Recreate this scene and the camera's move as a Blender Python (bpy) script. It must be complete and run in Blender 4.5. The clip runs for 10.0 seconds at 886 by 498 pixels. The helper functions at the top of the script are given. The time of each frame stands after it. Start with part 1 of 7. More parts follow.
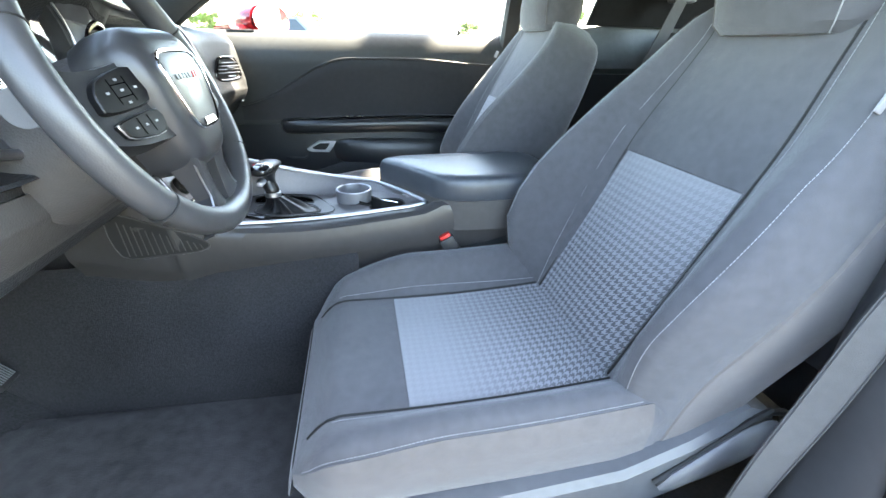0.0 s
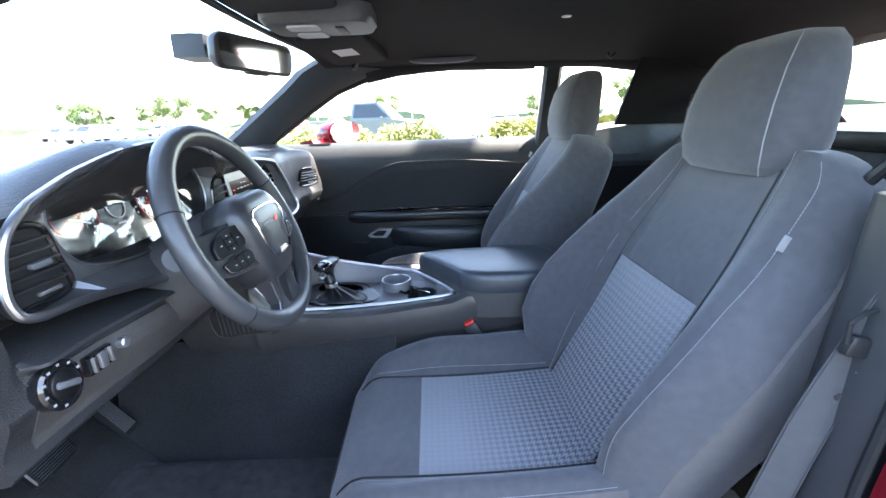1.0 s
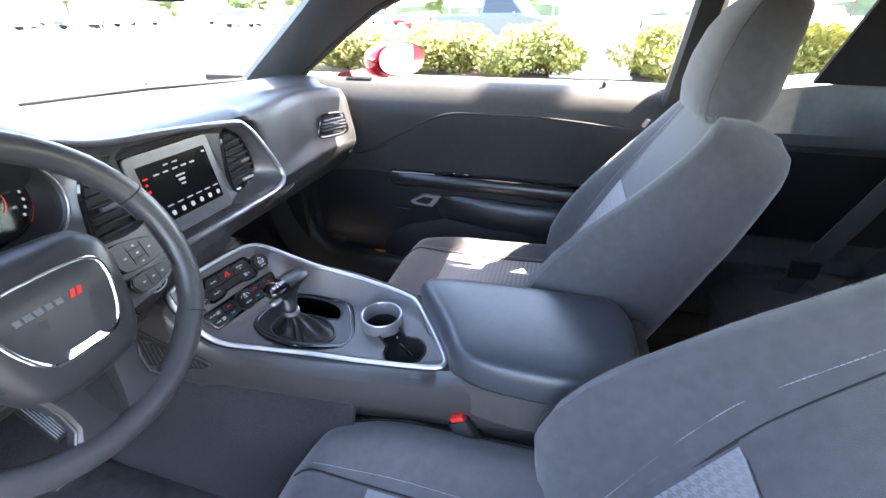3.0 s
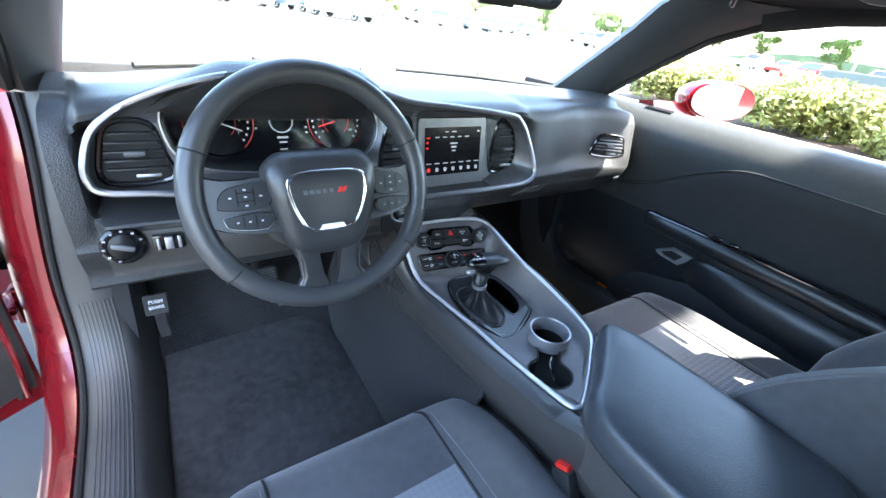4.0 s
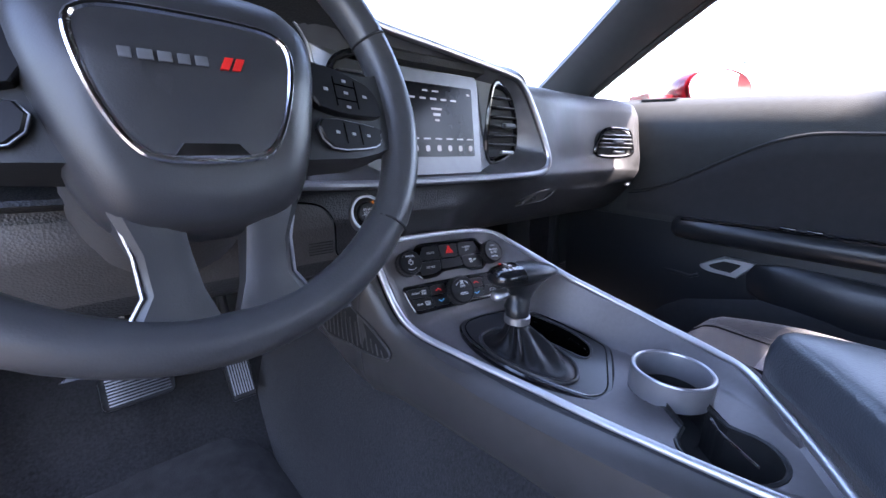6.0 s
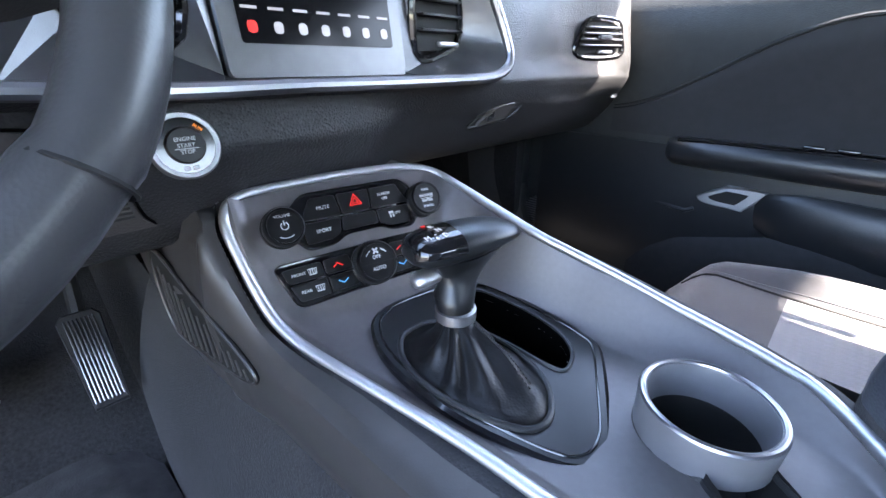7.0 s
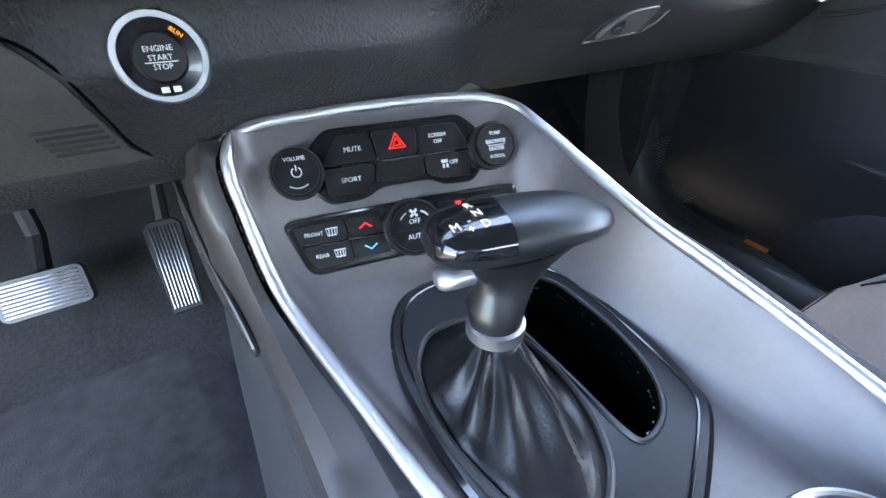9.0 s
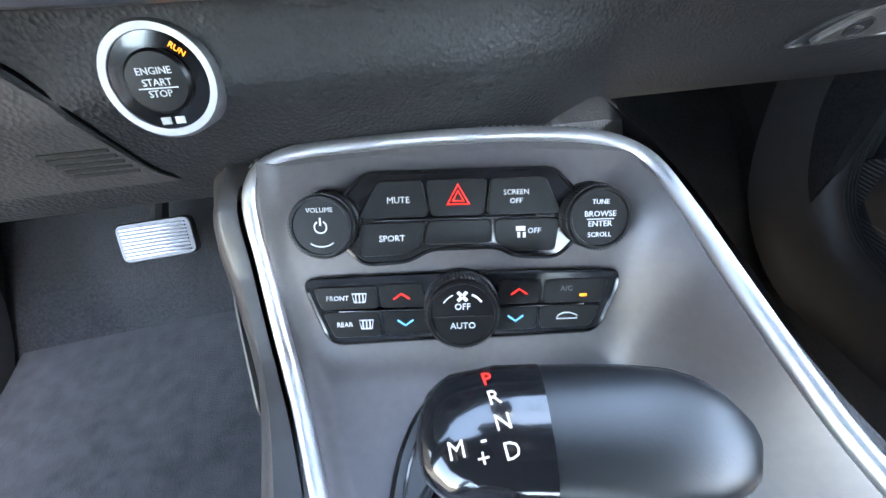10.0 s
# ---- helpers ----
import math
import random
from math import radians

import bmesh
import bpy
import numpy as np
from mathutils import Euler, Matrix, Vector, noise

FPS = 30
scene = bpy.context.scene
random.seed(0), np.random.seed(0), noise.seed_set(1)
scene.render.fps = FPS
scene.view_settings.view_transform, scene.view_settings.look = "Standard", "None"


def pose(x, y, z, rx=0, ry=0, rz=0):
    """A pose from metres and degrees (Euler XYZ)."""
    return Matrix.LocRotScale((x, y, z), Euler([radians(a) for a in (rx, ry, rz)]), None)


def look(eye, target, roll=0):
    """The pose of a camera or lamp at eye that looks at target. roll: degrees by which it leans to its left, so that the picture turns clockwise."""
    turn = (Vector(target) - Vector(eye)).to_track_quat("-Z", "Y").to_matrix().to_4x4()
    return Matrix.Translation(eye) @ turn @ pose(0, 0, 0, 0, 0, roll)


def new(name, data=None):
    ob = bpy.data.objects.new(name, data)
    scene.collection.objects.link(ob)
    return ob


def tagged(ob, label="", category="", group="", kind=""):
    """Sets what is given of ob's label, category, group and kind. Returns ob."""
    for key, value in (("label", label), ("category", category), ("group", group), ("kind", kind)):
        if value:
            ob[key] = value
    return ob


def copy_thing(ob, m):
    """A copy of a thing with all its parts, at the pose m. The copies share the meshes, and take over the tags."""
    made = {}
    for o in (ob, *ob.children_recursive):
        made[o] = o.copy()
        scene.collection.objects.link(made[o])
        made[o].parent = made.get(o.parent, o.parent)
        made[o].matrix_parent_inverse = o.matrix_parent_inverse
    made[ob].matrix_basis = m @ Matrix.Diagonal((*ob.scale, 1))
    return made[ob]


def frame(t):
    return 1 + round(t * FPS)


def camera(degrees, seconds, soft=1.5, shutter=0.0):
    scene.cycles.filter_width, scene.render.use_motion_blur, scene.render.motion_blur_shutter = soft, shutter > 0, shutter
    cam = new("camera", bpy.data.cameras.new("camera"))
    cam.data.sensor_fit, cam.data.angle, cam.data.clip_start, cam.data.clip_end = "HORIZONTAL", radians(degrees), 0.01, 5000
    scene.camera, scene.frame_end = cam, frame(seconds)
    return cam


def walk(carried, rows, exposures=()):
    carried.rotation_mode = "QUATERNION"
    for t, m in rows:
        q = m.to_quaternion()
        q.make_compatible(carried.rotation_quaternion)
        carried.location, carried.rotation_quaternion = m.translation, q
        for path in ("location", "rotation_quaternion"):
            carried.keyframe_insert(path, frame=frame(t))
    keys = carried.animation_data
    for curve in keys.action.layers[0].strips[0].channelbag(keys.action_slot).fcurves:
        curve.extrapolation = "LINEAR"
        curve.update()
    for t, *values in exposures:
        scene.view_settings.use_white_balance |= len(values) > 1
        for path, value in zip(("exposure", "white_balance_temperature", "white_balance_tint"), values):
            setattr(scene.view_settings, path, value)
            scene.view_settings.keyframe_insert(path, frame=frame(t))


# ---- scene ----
cam = camera(93.5, 10.0)
PATH = [
    (0, (-0.9552, -0.3267, 0.9727), (-0.0733, -0.4987, 0.5337), 0.93),
    (0.5, (-1.1117, -0.3930, 1.0868), (-0.1601, -0.4717, 0.7898), 0.11),
    (1, (-1.0950, -0.4127, 1.0967), (-0.1408, -0.4323, 0.7983), -2.14),
    (1.5, (-0.7963, -0.5018, 1.0679), (0.1376, -0.4411, 0.7159), -2.82),
    (2, (-0.5630, -0.5701, 1.2243), (0.3434, -0.4727, 0.8132), -1.69),
    (2.2, (-0.5285, -0.5854, 1.2815), (0.3678, -0.4865, 0.8490), -1.18),
    (3.3, (-0.6086, -0.6080, 1.1523), (0.1711, -0.2500, 0.6386), 2.13),
    (3.5, (-0.6102, -0.6257, 1.1405), (0.1009, -0.1537, 0.6193), 4.05),
    (4, (-0.5623, -0.6924, 1.1829), (-0.0390, 0.0080, 0.6974), 7.93),
    (4.5, (-0.5448, -0.6972, 1.2024), (-0.1242, 0.0903, 0.7521), 7.62),
    (5, (-0.5454, -0.6904, 1.1964), (-0.0947, 0.0932, 0.7689), 6.20),
    (5.5, (-0.5697, -0.5861, 1.0306), (0.0133, 0.1570, 0.7019), 3.91),
    (6, (-0.4323, -0.4274, 0.8962), (0.2171, 0.2878, 0.6379), 1.75),
    (6.2, (-0.3807, -0.3913, 0.8750), (0.2855, 0.2920, 0.5765), 1.38),
    (7.3, (-0.2020, -0.2945, 0.8518), (0.4357, 0.3363, 0.4098), 0.28),
    (7.5, (-0.1850, -0.2816, 0.8421), (0.4351, 0.3520, 0.3796), 0.54),
    (8, (-0.1698, -0.2665, 0.8156), (0.4169, 0.3726, 0.3183), 0.34),
    (8.5, (-0.1648, -0.2618, 0.8141), (0.3880, 0.3921, 0.2976), 0.39),
    (9, (-0.1340, -0.2561, 0.8451), (0.2706, 0.4525, 0.2669), -0.10),
    (9.5, (-0.0905, -0.2090, 0.8663), (0.1266, 0.5261, 0.2241), -0.45),
    (10, (-0.0598, -0.1671, 0.8609), (0.0726, 0.5708, 0.1991), -1.70),
]
EXPOSURES = [(0, 4.92, 7700, 6), (0.3, 4.75, 6900, 10), (0.5, 4.98, 7400, 13), (1.0, 4.15, 6700, 12), (2.0, 4.5, 6900, 14), (3.3, 4.7, 7300, 18), (4.0, 4.38, 6500, 7), (5.0, 3.85, 6500, 4), (5.6, 4.0, 6600, 11), (6.2, 4.2, 6500, 28), (7.3, 5.05, 7000, 13), (9.0, 5.38, 7200, 13), (10, 5.6, 7300, 10)]
walk(cam, [(t, look(eye, target, roll)) for t, eye, target, roll in PATH], EXPOSURES)
# ---- light ----
world = bpy.data.worlds.new("sky")
scene.world = world
world.use_nodes = True
wn, wl = world.node_tree.nodes, world.node_tree.links
sky = wn.new("ShaderNodeTexSky")
sky.sky_type = "NISHITA"
sky.sun_disc = False
sky.sun_elevation, sky.sun_rotation = radians(56.3), radians(153.2)
sky.air_density, sky.dust_density = 1.0, 1.5
wn["Background"].inputs["Strength"].default_value = 0.14
wl.new(sky.outputs["Color"], wn["Background"].inputs["Color"])
sun = new("sun", bpy.data.lights.new("sun", "SUN"))
sun.data.energy, sun.data.angle, sun.data.color = 4.6, radians(0.6), (1.0, 0.95, 0.87)
sun.matrix_world = look((3.0, -5.95, 10), (0, 0, 0))


# ---- materials ----
def material(name, color, rough=0.5, metal=0.0, spread=0.12, size=60.0, bump=0.0, grain=600.0, coat=0.0, sheen=0.0, stain=3.0, cells=False):
    m = bpy.data.materials.new(name)
    m.use_nodes = True
    n, l = m.node_tree.nodes, m.node_tree.links
    b = n["Principled BSDF"]
    b.inputs["Roughness"].default_value, b.inputs["Metallic"].default_value = rough, metal
    b.inputs["Coat Weight"].default_value, b.inputs["Sheen Weight"].default_value = coat, sheen
    co = n.new("ShaderNodeTexCoord")
    fine, wide = n.new("ShaderNodeTexNoise"), n.new("ShaderNodeTexNoise")
    fine.inputs["Scale"].default_value, wide.inputs["Scale"].default_value = size, stain
    fine.inputs["Detail"].default_value, wide.inputs["Detail"].default_value = 4, 3
    add, ramp = n.new("ShaderNodeMath"), n.new("ShaderNodeMapRange")
    add.operation = "ADD"
    mix = n.new("ShaderNodeMix")
    mix.data_type = "RGBA"
    for t in (fine, wide):
        l.new(co.outputs["Object"], t.inputs["Vector"])
    l.new(fine.outputs["Fac"], add.inputs[0])
    l.new(wide.outputs["Fac"], add.inputs[1])
    ramp.inputs["From Min"].default_value, ramp.inputs["From Max"].default_value = 0.7, 1.3
    l.new(add.outputs[0], ramp.inputs["Value"])
    l.new(ramp.outputs[0], mix.inputs["Factor"])
    mix.inputs["A"].default_value = (*[c * (1 - spread) for c in color], 1)
    mix.inputs["B"].default_value = (*[min(1, c * (1 + spread)) for c in color], 1)
    l.new(mix.outputs["Result"], b.inputs["Base Color"])
    r2 = n.new("ShaderNodeMapRange")
    r2.inputs["To Min"].default_value, r2.inputs["To Max"].default_value = max(0.02, rough - 0.06), min(1, rough + 0.06)
    l.new(wide.outputs["Fac"], r2.inputs["Value"])
    l.new(r2.outputs[0], b.inputs["Roughness"])
    if bump:
        g = n.new("ShaderNodeTexVoronoi" if cells else "ShaderNodeTexNoise")
        g.inputs["Scale"].default_value = grain
        l.new(co.outputs["Object"], g.inputs["Vector"])
        bp = n.new("ShaderNodeBump")
        bp.inputs["Strength"].default_value, bp.inputs["Distance"].default_value = bump, 0.001
        l.new(g.outputs["Distance" if cells else "Fac"], bp.inputs["Height"])
        l.new(bp.outputs["Normal"], b.inputs["Normal"])
    return m


def houndstooth(name, across, along, pitch, fade_from, fade_to, dark, light):
    """Woven two-tone tooth pattern in the object's own axes across and along, stronger from fade_from to fade_to."""
    m = material(name, light, 0.85, bump=0.5, grain=900, sheen=0.3)
    n, l = m.node_tree.nodes, m.node_tree.links
    co = n.new("ShaderNodeTexCoord")
    sep = n.new("ShaderNodeSeparateXYZ")
    l.new(co.outputs["Object"], sep.inputs[0])

    def op(kind, a, b=None):
        k = n.new("ShaderNodeMath")
        k.operation = kind
        for i, v in enumerate((a, b)):
            if v is None:
                continue
            if isinstance(v, (int, float)):
                k.inputs[i].default_value = v
            else:
                l.new(v, k.inputs[i])
        return k.outputs[0]

    u, v = op("DIVIDE", sep.outputs[across], pitch), op("DIVIDE", sep.outputs[along], pitch)
    wave = lambda s: op("GREATER_THAN", op("MODULO", op("ADD", s, 200), 2.0), 1.0)
    a, b2 = wave(u), wave(v)
    twill = op("GREATER_THAN", op("MODULO", op("ADD", op("ADD", u, v), 400), 1.0), 0.5)
    tooth = op("ADD", op("MULTIPLY", a, twill), op("MULTIPLY", b2, op("SUBTRACT", 1.0, twill)))
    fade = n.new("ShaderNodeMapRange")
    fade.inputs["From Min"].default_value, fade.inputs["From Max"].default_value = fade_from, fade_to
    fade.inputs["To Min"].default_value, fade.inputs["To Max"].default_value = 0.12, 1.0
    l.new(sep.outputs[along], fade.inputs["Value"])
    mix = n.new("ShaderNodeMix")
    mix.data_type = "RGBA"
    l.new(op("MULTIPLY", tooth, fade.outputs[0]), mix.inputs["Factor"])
    mix.inputs["A"].default_value, mix.inputs["B"].default_value = (*light, 1), (*dark, 1)
    l.new(mix.outputs["Result"], n["Principled BSDF"].inputs["Base Color"])
    return m


def glow(name, color, strength):
    m = bpy.data.materials.new(name)
    m.use_nodes = True
    b = m.node_tree.nodes["Principled BSDF"]
    b.inputs["Base Color"].default_value = (*[c * 0.5 for c in color], 1)
    b.inputs["Emission Color"].default_value, b.inputs["Emission Strength"].default_value = (*color, 1), strength
    return m


def pane_material(name, tint, gloss):
    m = bpy.data.materials.new(name)
    m.use_nodes = True
    n, l = m.node_tree.nodes, m.node_tree.links
    clear, shine, mix, lw, pw = n.new("ShaderNodeBsdfTransparent"), n.new("ShaderNodeBsdfGlossy"), n.new("ShaderNodeMixShader"), n.new("ShaderNodeLayerWeight"), n.new("ShaderNodeMath")
    clear.inputs["Color"].default_value = (*tint, 1)
    shine.inputs["Roughness"].default_value = 0.03
    pw.operation = "MULTIPLY"
    pw.inputs[1].default_value = gloss
    lw.inputs["Blend"].default_value = 0.25
    l.new(lw.outputs["Facing"], pw.inputs[0])
    l.new(pw.outputs[0], mix.inputs[0])
    l.new(clear.outputs[0], mix.inputs[1])
    l.new(shine.outputs[0], mix.inputs[2])
    l.new(mix.outputs[0], n["Material Output"].inputs["Surface"])
    return m


DASH = material("dash_vinyl", (0.025, 0.0255, 0.0268), 0.44, bump=0.65, grain=430, cells=True, spread=0.10)
BEZEL = material("face_plastic", (0.13, 0.13, 0.135), 0.38, 0.7, bump=0.08, grain=900)
# Lower trim plastic, raised and browned to carry the warm light falling there.
KNEE = material("warm_lit_knee_plastic", (0.062, 0.058, 0.056), 0.44, bump=0.35, grain=430, cells=True)
PLASTIC = material("black_plastic", (0.021, 0.0215, 0.0225), 0.4, bump=0.12, grain=700)
CONSOLE_SIDE = material("console_side_plastic", (0.040, 0.0375, 0.037), 0.36, bump=0.08, grain=900)
HUB = material("hub_plastic", (0.027, 0.027, 0.029), 0.36, bump=0.10, grain=900)
RING_METAL = material("ring_metal", (0.40, 0.40, 0.41), 0.45, 1.0, spread=0.05)
GREY_PLASTIC = material("grey_plastic", (0.09, 0.092, 0.097), 0.45, bump=0.15, grain=700)
GLOSS = material("gloss_black", (0.008, 0.008, 0.009), 0.12, coat=0.4)
BUTTON = material("button_black", (0.006, 0.006, 0.0066), 0.34, bump=0.05)
LEATHER = material("black_leather", (0.007, 0.007, 0.008), 0.40, bump=0.14, grain=450, cells=True)
LID = material("lid_vinyl", (0.045, 0.05, 0.058), 0.36, bump=0.2, grain=500, cells=True)
RIM = material("wheel_leather", (0.042, 0.042, 0.044), 0.36, bump=0.08, grain=520, cells=True)
FABRIC = material("charcoal_fabric", (0.071, 0.070, 0.075), 0.9, bump=0.6, grain=900, sheen=0.3, spread=0.15)
# Seat side cloth; warm light bounced off the ground is mixed into this colour.
FABRIC_WARM_LIT = material("warm_lit_bolster_fabric", (0.100, 0.090, 0.086), 0.88, bump=0.6, grain=900, sheen=0.28, spread=0.12)
THREAD = material("grey_thread", (0.24, 0.24, 0.25), 0.8)
CARPET = material("black_carpet", (0.019, 0.019, 0.0205), 0.97, bump=1.0, grain=420, spread=0.55, size=220, stain=7, sheen=0.12)
TUNNEL = material("tunnel_carpet", (0.0215, 0.0215, 0.0235), 0.97, bump=1.0, grain=420, spread=0.5, size=260, sheen=0.12)
MAT_RUG = material("floor_mat", (0.033, 0.0325, 0.034), 0.97, bump=1.0, grain=420, spread=0.40, size=40, stain=3, sheen=0.12)
SILVER = material("satin_silver", (0.56, 0.56, 0.57), 0.46, 1.0, spread=0.05)
SATIN = material("satin_grey_trim", (0.36, 0.36, 0.375), 0.34, 1.0, spread=0.05)
ARM = material("armrest_vinyl", (0.013, 0.014, 0.016), 0.34, bump=0.12, grain=500, cells=True)
PAD = material("stitched_pad", (0.016, 0.016, 0.018), 0.6, bump=0.4, grain=450, cells=True)
BRUSHED = material("brushed_silver", (0.128, 0.119, 0.120), 0.48, 0.5, spread=0.07, size=200)
CHROME = material("chrome", (0.85, 0.85, 0.86), 0.12, 1.0, spread=0.03)
HEADLINER = material("headliner_cloth", (0.02, 0.02, 0.021), 0.95, bump=0.3, grain=900)
PILLAR = material("pillar_trim", (0.022, 0.0245, 0.026), 0.6, bump=0.25, grain=600)
DOOR_UP = material("door_vinyl", (0.032, 0.034, 0.035), 0.5, bump=0.25, grain=450, cells=True)
QUARTER = material("quarter_vinyl", (0.075, 0.084, 0.091), 0.42, bump=0.25, grain=450, cells=True)
DOOR_CLOTH = material("door_insert", (0.027, 0.027, 0.029), 0.7, bump=0.3, grain=600)
RED = material("red_paint", (0.13, 0.0032, 0.008), 0.25, 0.25, coat=0.8, spread=0.06)
RUBBER = material("rubber", (0.012, 0.012, 0.012), 0.7, bump=0.1)
METAL = material("bare_steel", (0.5, 0.5, 0.5), 0.35, 1.0)
# Near-black without gloss, standing for the shade inside gaps and recesses.
VOID = material("recess_shade_black", (0.002, 0.002, 0.002), 1.0)
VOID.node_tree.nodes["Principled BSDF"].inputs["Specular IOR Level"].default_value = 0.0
for dark in (LEATHER, DASH, PLASTIC, KNEE, BUTTON, RUBBER, PAD, BEZEL):
    dark.node_tree.nodes["Principled BSDF"].inputs["Specular IOR Level"].default_value = 0.35
for cloth in (FABRIC, FABRIC_WARM_LIT, CARPET, TUNNEL, MAT_RUG, HEADLINER, DOOR_CLOTH):
    cloth.node_tree.nodes["Principled BSDF"].inputs["Specular IOR Level"].default_value = 0.15
DOOR_UP.node_tree.nodes["Principled BSDF"].inputs["Specular IOR Level"].default_value = 0.2
BUTTON.node_tree.nodes["Principled BSDF"].inputs["Specular IOR Level"].default_value = 0.25
PLATE = material("satin_plate", (0.013, 0.0145, 0.016), 0.30, bump=0.05)
DIM = material("dim_print", (0.3, 0.3, 0.3), 0.7)
RING_GREY = material("ring_grey", (0.14, 0.14, 0.148), 0.42)
SOFT = material("soft_touch_rubber", (0.010, 0.0108, 0.0118), 0.36, bump=0.04, grain=900)
SCUFF = material("scuff_plastic", (0.035, 0.035, 0.036), 0.42, bump=0.15, grain=700)
MIRROR = material("mirror_glass", (0.9, 0.9, 0.9), 0.02, 1.0, spread=0.01)
WHITE = material("white_print", (0.6, 0.6, 0.6), 0.6, spread=0.03)
LENS = material("clear_black_lens", (0.006, 0.006, 0.007), 0.16)
LENS.node_tree.nodes["Principled BSDF"].inputs["Specular IOR Level"].default_value = 0.15
BELT = material("seat_belt_web", (0.064, 0.063, 0.063), 0.8, bump=0.5, grain=700)
ORANGE_LENS = material("orange_reflector", (0.75, 0.20, 0.02), 0.3)
RED_PLASTIC = material("red_button", (0.6, 0.02, 0.015), 0.4)
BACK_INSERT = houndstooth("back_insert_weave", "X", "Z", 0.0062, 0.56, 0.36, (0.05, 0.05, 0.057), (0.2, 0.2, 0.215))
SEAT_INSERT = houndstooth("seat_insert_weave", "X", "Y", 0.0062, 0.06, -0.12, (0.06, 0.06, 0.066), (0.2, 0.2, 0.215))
ICON_WHITE = glow("lit_white", (0.55, 0.56, 0.6), 0.03)
ICON_RED = glow("lit_red", (1.0, 0.03, 0.02), 0.035)
ICON_ORANGE = glow("lit_orange", (1.0, 0.3, 0.02), 0.06)
ICON_BLUE = glow("lit_blue", (0.1, 0.45, 0.9), 0.05)
GLASS = pane_material("window_glass", (0.95, 0.97, 0.96), 0.12)
GAUGE_GLASS = pane_material("gauge_glass", (0.93, 0.93, 0.93), 0.55)
TINTED = pane_material("tinted_glass", (0.85, 0.88, 0.87), 0.15)


# ---- mesh tools ----
def thing(name, at, label, category, group="", kind=""):
    ob = new(name)
    ob.location = at
    ob.empty_display_size = 0.05
    return tagged(ob, label, category, group, kind)


def root_of(ob):
    while ob.parent:
        ob = ob.parent
    return ob


def finish(bm, sharp=0.6):
    bmesh.ops.recalc_face_normals(bm, faces=bm.faces)
    for f in bm.faces:
        f.smooth = True
    for e in bm.edges:
        if len(e.link_faces) == 2 and e.calc_face_angle(0) > sharp:
            e.smooth = False


def part(name, bm, mat, parent=None, label="", sharp=0.6, shadow=True):
    finish(bm, sharp)
    me = bpy.data.meshes.new(name)
    if parent:
        bmesh.ops.translate(bm, verts=bm.verts, vec=-root_of(parent).location)
    bm.to_mesh(me)
    bm.free()
    me.materials.append(mat)
    ob = new(name, me)
    ob.parent = parent
    ob.visible_shadow = shadow
    return tagged(ob, label)


def struct(name, bm, mat, label, category, shadow=True):
    return tagged(part(name, bm, mat, None, label, shadow=shadow), label, category, kind="structure")


def box(c, s, bevel=0.004, m=None, seg=2):
    bm = bmesh.new()
    bmesh.ops.create_cube(bm, size=1)
    bmesh.ops.scale(bm, verts=bm.verts, vec=s)
    if bevel:
        bmesh.ops.bevel(bm, geom=bm.edges[:], offset=min(bevel, 0.45 * min(s)), segments=seg, affect="EDGES", profile=0.5)
    bmesh.ops.transform(bm, verts=bm.verts, matrix=(m or Matrix()) @ Matrix.Translation(c))
    return bm


def loft(rings, closed=True, cap=True, loop=False):
    bm = bmesh.new()
    vs = [[bm.verts.new(p) for p in r] for r in rings]
    k = len(vs[0])
    for i in range(len(vs) if loop else len(vs) - 1):
        a, b = vs[i], vs[(i + 1) % len(vs)]
        for j in range(k if closed else k - 1):
            q = (a[j], a[(j + 1) % k], b[(j + 1) % k], b[j])
            if len(set(q)) == 4:
                bm.faces.new(q)
    if cap and closed and not loop:
        bm.faces.new(vs[0])
        bm.faces.new(vs[-1][::-1])
    return bm


def spline(pts, n, closed=False):
    """Catmull-Rom through pts, n steps a span."""
    p = [Vector(q) for q in pts]
    k, out = len(p), []
    for i in range(k if closed else k - 1):
        a, b, c, d = (p[(i + o) % k] if closed else p[min(max(i + o, 0), k - 1)] for o in (-1, 0, 1, 2))
        for s in range(n):
            t = s / n
            out.append(0.5 * ((2 * b) + (c - a) * t + (2 * a - 5 * b + 4 * c - d) * t * t + (3 * b - a - 3 * c + d) * t ** 3))
    if not closed:
        out.append(p[-1])
    return out


def tube(pts, r, n=8, closed=False, up=None, flat=1.0):
    """A tube of radius r along pts; flat squeezes it along up."""
    pts = [Vector(p) for p in pts]
    k, rings = len(pts), []
    side = None
    for i, p in enumerate(pts):
        t = ((pts[(i + 1) % k] - pts[i - 1]) if closed or 0 < i < k - 1 else (pts[min(i + 1, k - 1)] - pts[max(i - 1, 0)])).normalized()
        if up is not None:
            side = Vector(up).cross(t).normalized()
        elif side is None:
            side = t.orthogonal().normalized()
        else:
            side = (side - t * side.dot(t)).normalized()
        w = t.cross(side)
        rr = r[i] if isinstance(r, (list, tuple)) else r
        rings.append([p + rr * (math.cos(a) * side + flat * math.sin(a) * w) for a in (2 * math.pi * j / n for j in range(n))])
    return loft(rings, loop=closed)


def lathe(profile, m=None, n=32):
    """Turns (radius, height) pairs round z."""
    rings = [[Vector((max(r, 1e-5) * math.cos(2 * math.pi * j / n), max(r, 1e-5) * math.sin(2 * math.pi * j / n), z)) for j in range(n)] for r, z in profile]
    bm = loft(rings)
    bmesh.ops.transform(bm, verts=bm.verts, matrix=m or Matrix())
    return bm


